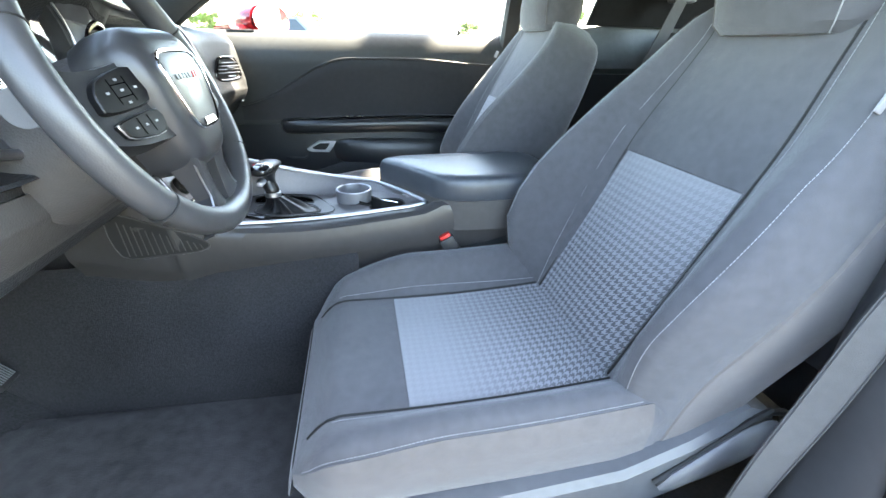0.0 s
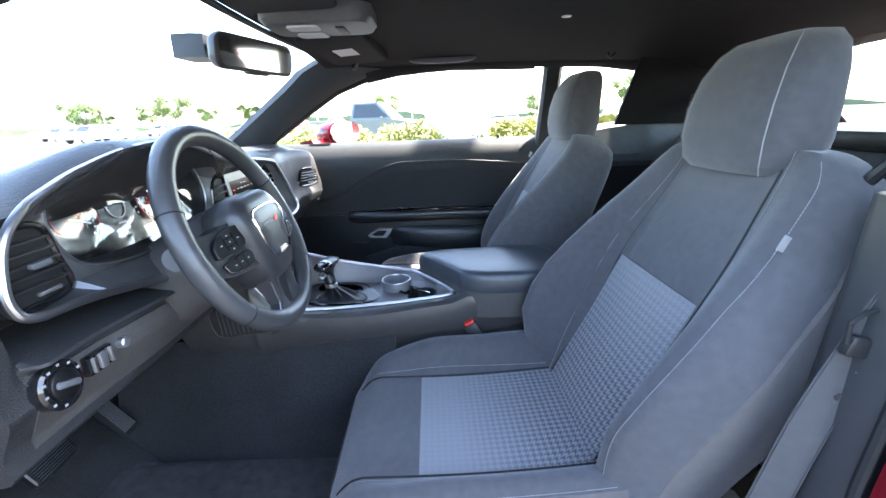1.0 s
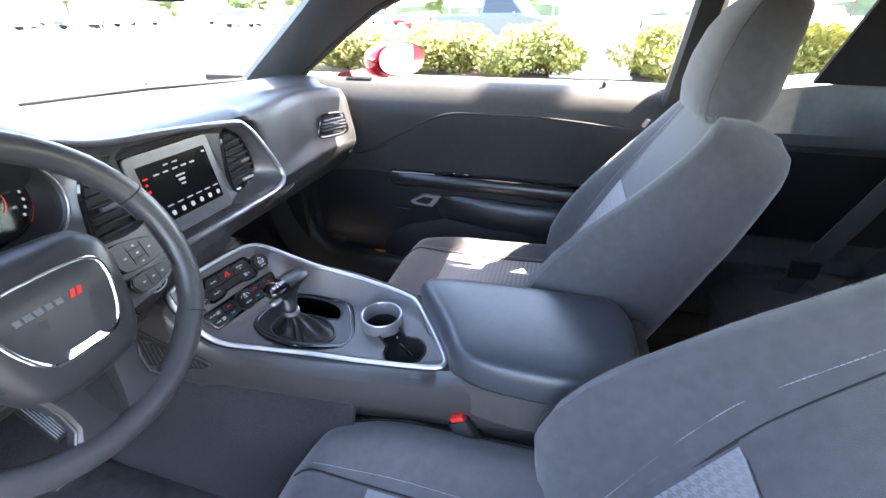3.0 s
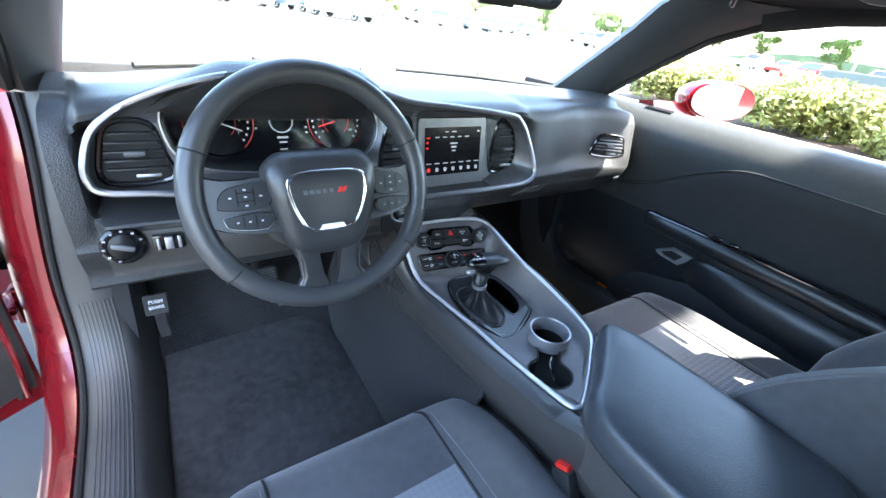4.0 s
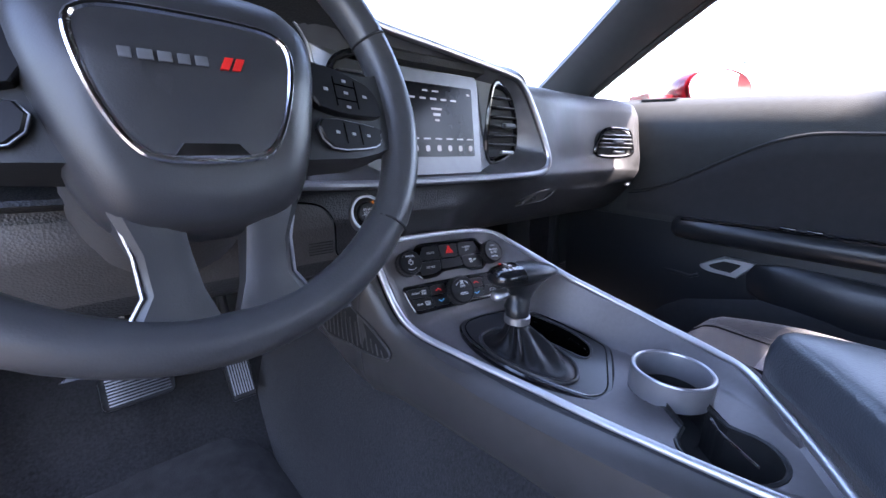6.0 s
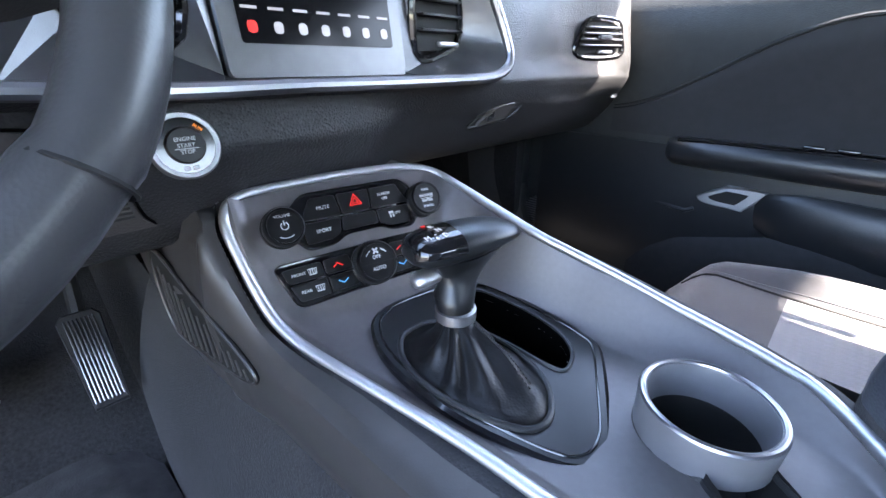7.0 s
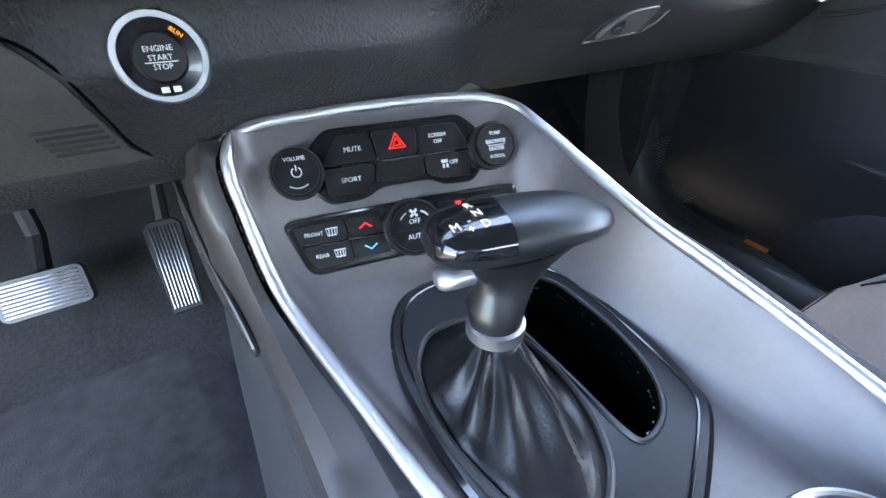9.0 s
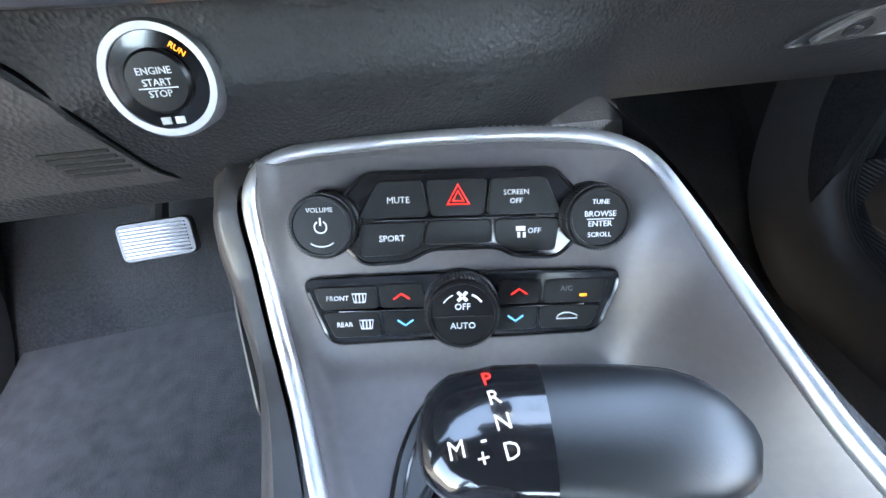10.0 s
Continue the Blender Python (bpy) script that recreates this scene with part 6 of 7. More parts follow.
part("tongue", box((0.512, -1.24, 0.628), (0.02, 0.062, 0.05), 0.006), PLASTIC, belt_r)
part("shoulder_guide", box((0.55, -1.455, 1.135), (0.05, 0.09, 0.035), 0.01), GREY_PLASTIC, belt_r)


# ---- doors ----
def door(s, turn, label):
    """A long coupe door on side s, built shut and then swung by turn degrees about its hinge."""
    hinge = Vector((s * 0.91, 0.44, 0.6))
    swing = Matrix.Translation((-0.035 if turn else 0.0, 0.0, 0.0))    # the hinge arms carry the open door outwards
    M = swing @ Matrix.Translation(hinge) @ Matrix.Rotation(radians(turn), 4, "Z") @ Matrix.Translation(-hinge)
    T = lambda x, y, z: M @ Vector((s * x, y, z))
    d = thing("door_1" if s > 0 else "door_2", hinge, label, "car door", "doors", "structure")
    inner = [(0.80, 1.006), (0.78, 1.012), (0.76, 1.008), (0.737, 0.990), (0.718, 0.962), (0.709, 0.93), (0.711, 0.90), (0.728, 0.85), (0.742, 0.79), (0.747, 0.74), (0.745, 0.70), (0.742, 0.65), (0.735, 0.58), (0.738, 0.45), (0.752, 0.34), (0.785, 0.30)]
    outer = [(0.87, 0.29), (0.915, 0.34), (0.935, 0.5), (0.94, 0.72), (0.925, 0.88), (0.87, 0.985), (0.82, 1.0)]

    def xin(z):
        for (x1, z1), (x2, z2) in zip(inner, inner[1:]):
            if z2 <= z <= z1:
                return x1 + (x2 - x1) * (z - z1) / (z2 - z1)
        return 0.75

    ys = [0.425, 0.412, 0.38] + steps(0.30, -0.90, 20) + [-0.93]
    fr = lambda y: 0.035 * (1 - smooth01(0.36 - y, 0, 0.16)) ** 2
    part("inner_panel", loft([[T(x + fr(y) + (0.012 if x > 0.78 else 0), y, z) for x, z in inner] + [T(0.80, y, 0.5), T(0.80, y, 0.95)] for y in ys]), DOOR_UP, d, "grey moulded door panel")
    part("outer_skin", loft([[T(0.805, y, 1.004), T(0.805, y, 0.285)] + [T(x, y, z) for x, z in outer] for y in (0.44, 0.40, 0.0, -0.5, -0.90, -0.96)]), RED, d, "glossy red door skin")
    part("painted_edge", tube([T(0.752 + 0.03 * smooth01(0.5 - z, 0, 0.2), 0.402, z) for z in steps(0.33, 0.96, 12)], 0.006), RED, d, "line of red paint along the panel edge")
    part("edge_seal", tube([T(0.80, 0.395, z) for z in steps(0.32, 0.98, 10)] + [T(0.81, y, 1.0) for y in (0.3,)], 0.007), RUBBER, d)
    arch = lambda y: 0.765 + 0.160 * smooth01(-y, -0.11, 0.30) - 0.02 * smooth01(-y, 0.5, 0.85)
    part("cloth_insert", thick(grid(lambda y, k: T(xin(0.715 + (arch(y) - 0.715) * k) - 0.004 + 0.006 * (k > 0.98), y, 0.715 + (arch(y) - 0.715) * k), steps(0.095, -0.885, 40), steps(0, 1, 10)), 0.004), DOOR_CLOTH, d, "black cloth insert under an arched edge")
    part("insert_bead", tube([T(xin(arch(y)) - 0.004, y, arch(y) + 0.002) for y in steps(0.095, -0.885, 40)], 0.0035, 6), PLASTIC, d)
    part("lower_insert", thick(grid(lambda y, k: T(xin(0.40 + 0.30 * k) - 0.004, y, 0.40 + 0.30 * k), steps(0.26, -0.885, 34), steps(0, 1, 10)), 0.004), ARM, d)
    arm = part("armrest", loft([[T(0.748 - w * (0.5 + 0.5 * math.cos(a)) - 0.0, y, zc + hh * math.sin(a)) for a in steps(-math.pi, math.pi, 18)[:-1]] for y, w, hh, zc in ((-0.033, 0.014, 0.008, 0.696), (-0.040, 0.038, 0.020, 0.695), (-0.055, 0.050, 0.027, 0.694), (-0.12, 0.055, 0.029, 0.694), (-0.3, 0.058, 0.030, 0.696), (-0.5, 0.062, 0.03, 0.698), (-0.7, 0.07, 0.036, 0.692), (-0.85, 0.07, 0.04, 0.69), (-0.88, 0.05, 0.03, 0.69))]), ARM, d, "black padded armrest")
    part("armrest_strip", tube([T(0.708, -0.06, 0.716), T(0.704, -0.3, 0.722), T(0.697, -0.55, 0.723), T(0.692, -0.82, 0.722)], 0.0045, 6), GLOSS, arm)
    for k in range(2):
        part("window_switch", box((0, 0, 0), (0.012, 0.03, 0.006), 0.002, M @ pose(s * 0.717, -0.27 - 0.045 * k, 0.727)), GLOSS, arm)
    hn = [(0.0, 0.058, -0.010), (0.0, 0.052, -0.002), (0.0, 0.012, 0.022), (0.0, 0.002, 0.025), (0.0, -0.052, 0.023), (0.0, -0.056, 0.016), (0.0, -0.030, -0.020), (0.0, -0.020, -0.024), (0.0, 0.040, -0.020)]
    HM = axes(T(0.739, -0.171, 0.613), M.to_3x3() @ Vector((0, -s, 0)), (0, 0, 1))
    ho = [(-s * p.x, p.y) for p in spline([(y, z, 0) for _, y, z in hn], 4, True)]
    hd = part("release_handle", prism(ho, -0.004, 0.013, HM, 0.005), SILVER, d, "satin silver door release")
    part("handle_opening", prism([(x * 0.56 - 0.003 * s, y * 0.50 + 0.001) for x, y in ho], 0.0, 0.0136, HM), RUBBER, hd)
    part("pocket", loft([[T(0.744 - w * (0.5 + 0.5 * math.cos(a)), y, zc + hh * math.sin(a)) for a in steps(-math.pi, math.pi, 16)[:-1]] for y, w, hh, zc in ((0.0, 0.01, 0.05, 0.40), (-0.1, 0.035, 0.09, 0.42), (-0.3, 0.05, 0.12, 0.45), (-0.5, 0.055, 0.14, 0.47), (-0.7, 0.05, 0.16, 0.5), (-0.82, 0.02, 0.14, 0.5))]), DOOR_CLOTH, d)
    part("lower_bolster", loft([[T(0.742 - w * (0.5 + 0.5 * math.cos(a)), y, zc + hh * math.sin(a)) for a in steps(-math.pi, math.pi, 18)[:-1]] for y, w, hh, zc in ((-0.205, 0.004, 0.012, 0.600), (-0.225, 0.022, 0.036, 0.598), (-0.28, 0.036, 0.055, 0.590), (-0.40, 0.046, 0.075, 0.570), (-0.55, 0.050, 0.095, 0.545), (-0.70, 0.048, 0.110, 0.525), (-0.82, 0.036, 0.115, 0.515), (-0.88, 0.010, 0.100, 0.510))]), ARM, d, "black moulded bolster under the armrest")
    part("handle_lip", tube([T(0.733, -0.02, 0.578), T(0.728, -0.06, 0.574), T(0.724, -0.10, 0.572), T(0.727, -0.115, 0.580)], 0.0045, 8), PLASTIC, d)
    part("lock_knob", lathe([(0.006, 0), (0.006, 0.014), (0.003, 0.018), (0, 0.018)], M @ pose(s * 0.765, -0.708, 1.008)), PLASTIC, d)
    for k in range(3):
        part("demister_slot", box((0, 0, 0), (0.004, 0.09, 0.004), 0.001, M @ pose(s * (0.757 + 0.009 * k), 0.06, 1.0085 + 0.0015 * k)), RUBBER, d)
    spk = part("speaker_grille", prism([(0.09 * math.cos(a), 0.075 * math.sin(a)) for a in steps(0, 2 * math.pi, 28)[:-1]], 0, 0.006, axes(T(0.742, 0.235, 0.45), M.to_3x3() @ Vector((0, -s, 0)), (0, 0, 1)), 0.002), PLASTIC, d, "round meshed speaker grille")
    part("mesh", join(*[box((0.0, -0.065 + 0.0065 * i, 0.007), (0.16 * math.sqrt(max(0.05, 1 - ((-0.065 + 0.0065 * i) / 0.075) ** 2)), 0.0026, 0.002), 0, axes(T(0.742, 0.235, 0.45), M.to_3x3() @ Vector((0, -s, 0)), (0, 0, 1))) for i in range(21)]), GREY_PLASTIC, spk)
    part("screw_cap", lathe([(0.012, 0), (0.012, 0.003), (0.009, 0.004), (0, 0.004)], axes(T(0.75, 0.30, 0.42), M.to_3x3() @ Vector((0, -s, 0)), (0, 0, 1))), GREY_PLASTIC, d)
    if s > 0:
        win = lambda y: 1.285 - 0.0 * y - 0.30 * smooth01(y, -0.28, 0.26)
        part("window_pane", thick(grid(lambda y, k: T(0.785 - 0.075 * k * (win(y) - 1.0) / 0.285, y, 1.0 + (win(y) - 1.0) * k), steps(0.24, -0.86, 16), steps(0, 1, 5)), 0.004), GLASS, d, shadow=False)
    return d


door(1, 0, "closed passenger door with dark cloth insert and silver release")
door(-1, -57, "open driver door, grey inner panel edged in red paint")
cb = thing("cable_boot", (-0.88, 0.53, 0.62), "ribbed black rubber cable boot between body and door", "cable boot")
part("bellows", tube([(-0.84 - 0.012 * i, 0.55 - 0.004 * i, 0.62 - 0.003 * i) for i in range(13)], [0.026 + 0.006 * (i % 2) for i in range(13)], 14), RUBBER, cb)
fj = thing("front_jamb", (-0.84, 0.55, 0.3), "red painted hinge pillar with two bolted hinges", "door jamb")
part("pillar_skin", thick(grid(lambda u, v: (-0.79 - 0.18 * u, 0.54 + 0.09 * u, 0.34 + 0.63 * v), steps(0, 1, 6), steps(0, 1, 6)), 0.012), RED, fj)
part("seal_strip", tube([(-0.845, 0.545, 0.36), (-0.845, 0.545, 0.95)], 0.014), RUBBER, fj)
# Solid black block in place of the shade in the cable opening.
part("recess_shade", box((-0.90, 0.575, 0.62), (0.075, 0.03, 0.20), 0.008), VOID, fj, "black block standing for the shaded opening round the cable boot")
for z in (0.45, 0.80):
    h = part("hinge", box((-0.893, 0.545, z), (0.085, 0.06, 0.062), 0.010), RED, fj, "red painted door hinge")
    part("pin", tube([(-0.915, 0.505, z - 0.045), (-0.915, 0.505, z + 0.045)], 0.012), RED, h)
    part("arm", box((-0.935, 0.49, z + 0.012), (0.05, 0.07, 0.016), 0.004, pose(0, 0, 0)), RED, h)
    for dx in (-0.022, 0.018):
        part("bolt", lathe([(0.011, 0), (0.010, 0.007), (0, 0.008)], axes((-0.89 + dx, 0.514, z - 0.012), (1, 0, 0), (0, 0, 1))), METAL, h, "steel bolt head")
    part("spring", tube([(-0.93 + 0.005 * i, 0.50 + 0.004 * (i % 2), z + 0.040) for i in range(13)], 0.003, 6), METAL, h)

# kick panels beside the feet
for s in (-1, 1):
    struct("kick_panel_left" if s < 0 else "kick_panel_right", loft([[(s * 0.705, y, z) for z in (0.3, 0.72)] + [(s * (0.69 - 0.02 * k), y, z) for z, k in ((0.70, 1), (0.30, 0))] for y in (0.30, 0.42, 0.62)]), CARPET, "black carpeted kick panel", "kick panel")
    struct("cowl_side_left" if s < 0 else "cowl_side_right", box((s * 0.765, 0.57, 0.66), (0.05, 0.18, 0.70), 0.01), CARPET, "dark trim closing the footwell side", "side trim")
struct("firewall", box((0, 0.66, 0.6), (1.5, 0.05, 0.78), 0.01), CARPET, "carpeted bulkhead ahead of the footwells", "bulkhead")

# ---- mirrors ----
om = thing("side_mirror", (0.90, 0.03, 1.0), "red side mirror outside the passenger window", "mirror")
OM = axes((0.985, -0.005, 1.050), (0.90, -0.435, 0), (0.0, 0.03, 1))
oval = [(0.122 * abs(math.cos(a)) ** 0.85 * (1 if math.cos(a) > 0 else -1), 0.057 * abs(math.sin(a)) ** 0.9 * (1 if math.sin(a) > 0 else -1)) for a in steps(0, 2 * math.pi, 40)[:-1]]
part("housing", loft([[OM @ Vector((x * k - 0.01 * (1 - k), y * k, z)) for x, y in oval] for k, z in ((0.95, 0.002), (1.0, 0.004), (1.03, -0.012), (1.0, -0.045), (0.84, -0.085), (0.5, -0.11), (0.1, -0.118))]), RED, om)
part("mirror_glass", prism([(x * 0.93, y * 0.91) for x, y in oval], 0.0, 0.0065, OM @ pose(0, 0, 0, 0, 4, 0)), MIRROR, om)
part("foot", loft([[(x, y, z) for y, z in ((0.0 + e, 0.985), (0.07 + e, 0.98), (0.07 + e, 1.02), (0.02 + e, 1.03))] for x, e in ((0.78, 0.08), (0.85, 0.06), (0.93, 0.02))]), RED, om)
im = thing("rear_view_mirror", (0.0, 0.05, 1.26), "black interior rear view mirror on the windshield", "mirror")
IM = axes((-0.012, -0.012, 1.252), (0.95, -0.31, 0.0), (0.0, -0.125, 1))
part("housing", loft([[IM @ Vector((x * k, y * k, z)) for x, y in rounded(0.262, 0.074, 0.026)] for k, z in ((0.75, -0.03), (0.93, -0.02), (1.0, -0.004), (1.0, 0.006), (0.97, 0.009))]), PLASTIC, im)
part("mirror_glass", prism(rounded(0.244, 0.058, 0.02), 0.005, 0.0105, IM), MIRROR, im)
part("button_bar", box((0.0, -0.036, 0.0), (0.07, 0.012, 0.018), 0.004, IM), PLASTIC, im)
part("stem", tube([IM @ Vector((0.0, 0.0, -0.02)), Vector((0.0, 0.06, 1.275)), Vector((0.0, 0.10, 1.285))], 0.014), PLASTIC, im)
part("sensor_cover", loft([[(x * k, y, z) for x, z in ((-0.05, 1.25), (0.05, 1.25), (0.045, 1.30), (-0.045, 1.30))] for y, k in ((0.09, 0.85), (0.12, 1.0), (0.16, 0.9))]), PLASTIC, im)

# ---- overhead ----
oc = thing("overhead_console", (0.0, -0.17, 1.33), "grey overhead console with map lamps", "overhead console")
part("housing", loft([[(x * k, -0.17 + y * k, z) for x, y in rounded(0.17, 0.25, 0.04)] for k, z in ((1.0, 1.345), (1.0, 1.318), (0.92, 1.306), (0.7, 1.303))]), GREY_PLASTIC, oc)
for s in (-1, 1):
    part("lamp_lens", prism(rounded(0.05, 0.07, 0.012), 0, 0.004, axes((s * 0.042, -0.14, 1.3035), (1, 0, 0), (0, -1, 0))), WHITE, oc, "frosted lamp lens")
part("button_strip", box((0, -0.22, 1.303), (0.09, 0.02, 0.006), 0.002), PLASTIC, oc)
for s in (-1, 1):
    vz = thing("sun_visor", (s * 0.34, -0.15, 1.31), "folded dark cloth sun visor with a white label", "sun visor", "sun visors")
    VM = axes((s * 0.325, -0.165, 1.312), (1, s * -0.12, -0.06 * s), (0, -1, 0.05))
    part("panel", loft([[VM @ Vector((x * k, y * k, z)) for x, y in rounded(0.37, 0.19, 0.03)] for k, z in ((0.97, -0.012), (1.0, -0.006), (1.0, 0.006), (0.97, 0.010))]), HEADLINER, vz)
    part("label", prism(rounded(0.085, 0.062, 0.003, 2), 0.0095, 0.0112, VM @ pose(0, 0.0, 0)), WHITE, vz, "white warning label")
    part("clip", tube([(s * 0.49, -0.175, 1.302), (s * 0.505, -0.16, 1.278), (s * 0.53, -0.15, 1.278), (s * 0.545, -0.15, 1.298)], 0.006), PLASTIC, vz)
gh = thing("grab_handle", (0.58, -0.47, 1.32), "dark grey roof grab handle above the passenger door", "grab handle")
part("bar", tube(spline([(0.585, -0.34, 1.325), (0.565, -0.37, 1.305), (0.56, -0.47, 1.300), (0.565, -0.57, 1.306), (0.585, -0.60, 1.325)], 4), 0.011), GREY_PLASTIC, gh)
for y in (-0.345, -0.595):
    part("mount", box((0.588, y, 1.325), (0.03, 0.04, 0.03), 0.006), GREY_PLASTIC, gh)
ch = thing("coat_hook", (0.56, -1.10, 1.31), "small dark coat hook on the headliner", "hook")
part("hook", tube(spline([(0.56, -1.10, 1.325), (0.55, -1.10, 1.30), (0.54, -1.08, 1.29), (0.53, -1.07, 1.30)], 4), 0.006), PLASTIC, ch)
part("plate", box((0.56, -1.10, 1.322), (0.03, 0.05, 0.012), 0.004), PLASTIC, ch)
rl = thing("roof_lamp", (0.17, -0.80, 1.345), "small metal microphone button in the headliner", "roof fitting")
part("disc", lathe([(0.014, 0), (0.013, -0.006), (0, -0.007)], pose(0.17, -0.80, 1.356)), METAL, rl)

# ---- pedals and floor ----
bp = thing("brake_pedal", (-0.39, 0.38, 0.45), "dark brake pedal with steel-ribbed pad", "pedal", "pedals")
BP = axes((-0.392, 0.385, 0.470), (1, 0.05, 0), (0, 0.5, 0.87))
part("pad", prism(rounded(0.105, 0.058, 0.010), -0.008, 0.006, BP, 0.003), PLATE, bp, "satin pad face")
for i in range(9):
    part("rib", box((0, -0.021 + 0.0052 * i, 0.0075), (0.088, 0.0022, 0.003), 0.0006, BP), SATIN, bp)
part("arm", tube([BP @ Vector((0, 0.0, -0.008)), Vector((-0.39, 0.46, 0.52)), Vector((-0.39, 0.5, 0.68))], 0.012), PLASTIC, bp)
gp = thing("gas_pedal", (-0.24, 0.36, 0.41), "long black accelerator pedal with steel ribs", "pedal", "pedals")
GP = axes((-0.238, 0.383, 0.462), (1, 0.0, 0), (0.04, 0.075, 0.10))
part("pad", prism([(-0.020, -0.075), (0.020, -0.075), (0.026, 0.06), (0.018, 0.07), (-0.018, 0.07), (-0.026, 0.06)], -0.008, 0.004, GP, 0.003), PLASTIC, gp)
for i in range(8):
    part("rib", box((-0.0165 + 0.0047 * i, -0.003, 0.0045), (0.0022, 0.125, 0.0025), 0.0006, GP), SATIN, gp)
part("arm", tube([GP @ Vector((0, 0.05, -0.008)), Vector((-0.23, 0.47, 0.56)), Vector((-0.23, 0.52, 0.68))], 0.010), PLASTIC, gp)
pb = thing("parking_brake", (-0.628, 0.22, 0.5), "black parking brake pedal on a steel arm", "pedal")
PB = axes((-0.628, 0.205, 0.575), (1, 0, 0), (0, 0.5, 0.87))
part("pad", prism(rounded(0.044, 0.044, 0.005), -0.012, 0.006, PB, 0.002), RUBBER, pb)
words("print", "PUSH", 0.011, PB @ pose(0, 0.006, 0.0062), WHITE, pb)
words("print", "BRAKE", 0.0095, PB @ pose(0, -0.006, 0.0062), WHITE, pb)
part("arm", loft([[(-0.628 + w, y, z) for w in (-0.010, 0.010)] + [(-0.628 + w, y + 0.006, z) for w in (0.010, -0.010)] for y, z in ((0.215, 0.56), (0.225, 0.50), (0.25, 0.45), (0.36, 0.46))]), METAL, pb)
mt = thing("floor_mat", (-0.43, 0.08, 0.25), "black carpet floor mat with bound edge and hook", "floor mat")
mo = [(p.x, p.y) for p in spline([(-0.655, 0.10, 0), (-0.65, 0.36, 0), (-0.62, 0.42, 0), (-0.45, 0.425, 0), (-0.26, 0.42, 0), (-0.22, 0.38, 0), (-0.205, 0.25, 0), (-0.19, 0.0, 0), (-0.19, -0.20, 0), (-0.24, -0.28, 0), (-0.60, -0.28, 0), (-0.655, -0.2, 0)], 5, True)]
mz = lambda x, y: 0.262 + 0.09 * smooth01(y, 0.26, 0.46) + 0.003 * math.sin(9 * x + 4 * y)
part("carpet", loft([[(x, y, mz(x, y) - 0.012) for x, y in mo], [(x, y, mz(x, y)) for x, y in mo], [(-0.42 + (x + 0.42) * 0.5, 0.03 + (y - 0.03) * 0.5, mz(-0.42 + (x + 0.42) * 0.5, 0.03 + (y - 0.03) * 0.5)) for x, y in mo], [(-0.42 + (x + 0.42) * 0.1, 0.03 + (y - 0.03) * 0.1, 0.263) for x, y in mo]]), MAT_RUG, mt)
part("binding", tube([(x, y, mz(x, y) - 0.003) for x, y in mo], 0.006, 6, True), RUBBER, mt)
part("hook", tube([(-0.20, -0.035, 0.268), (-0.195, -0.03, 0.276), (-0.188, -0.022, 0.268)], 0.004), CHROME, mt)
part("hook_eye", tube([(-0.192 + 0.009 * math.cos(a), -0.03 + 0.009 * math.sin(a), 0.268) for a in steps(0, 6.283, 12)[:-1]], 0.003, 6, True), RUBBER, mt)
struct("tunnel_carpet", thick(grid(lambda u, v: (-0.118 - 0.085 * v ** 0.8 - 0.016 * math.sin(3 * v) - 0.012 * smooth01(0.34 - 0.7 * u, 0, 0.2) * (1 - v), 0.40 - 0.7 * u, 0.575 - 0.315 * v), steps(0, 1, 16), steps(0, 1, 8)), 0.01), TUNNEL, "dark grey carpet beside the console", "carpet")
fl = thing("door_reflector", (0.742, 0.02, 0.365), "small orange reflector low on the passenger door", "reflector")
part("lens", box((0.742, 0.022, 0.369), (0.014, 0.048, 0.016), 0.004), ORANGE_LENS, fl)
part("surround", box((0.748, 0.022, 0.369), (0.014, 0.058, 0.024), 0.004), PLASTIC, fl)

# ---- driver's belt ----
sb = thing("seat_belt", (-0.68, -0.9, 0.4), "grey seat belt hanging beside the driver seat", "seat belt")
BELT_LINE = spline([(-0.675, -1.10, 1.14), (-0.684, -1.01, 1.05), (-0.688, -0.945, 0.955), (-0.688, -0.915, 0.885), (-0.687, -0.891, 0.815), (-0.686, -0.860, 0.715), (-0.686, -0.832, 0.60), (-0.688, -0.80, 0.50), (-0.690, -0.775, 0.40)], 5)
belt_across = [(BELT_LINE[max(i - 1, 0)] - BELT_LINE[min(i + 1, len(BELT_LINE) - 1)]).cross(Vector((-1, 0.25 - 0.35 * math.sin(i * 0.16), 0.1))).normalized() for i in range(len(BELT_LINE))]
part("webbing", thick(loft([[p - a * 0.021, p + a * 0.007 + Vector((-0.0012, 0, 0)), p + a * 0.021] for p, a in zip(BELT_LINE, belt_across)], closed=False), 0.0022), BELT, sb)
for e in (-0.0190, 0.0190):
    part("selvedge", tube([p + a * e + Vector((-0.0014, 0, 0)) for p, a in zip(BELT_LINE, belt_across)], 0.0009, 5), BELT, sb)
tongue = part("tongue", box((0, 0, 0), (0.014, 0.056, 0.026), 0.005, pose(-0.694, -0.895, 0.832, 16, 0, 0)), PLASTIC, sb, "black belt tongue")
part("tongue_grip", tube([(-0.697, -0.867, 0.842), (-0.699, -0.863, 0.868), (-0.697, -0.877, 0.876), (-0.695, -0.893, 0.880)], 0.003, 6), PLASTIC, tongue)
part("tongue_plate", prism(rounded(0.013, 0.024, 0.004), -0.0012, 0.0012, axes((-0.697, -0.897, 0.795), (0, 0.95, -0.25), (0, 0.25, 0.95))), METAL, sb, "steel tongue plate")
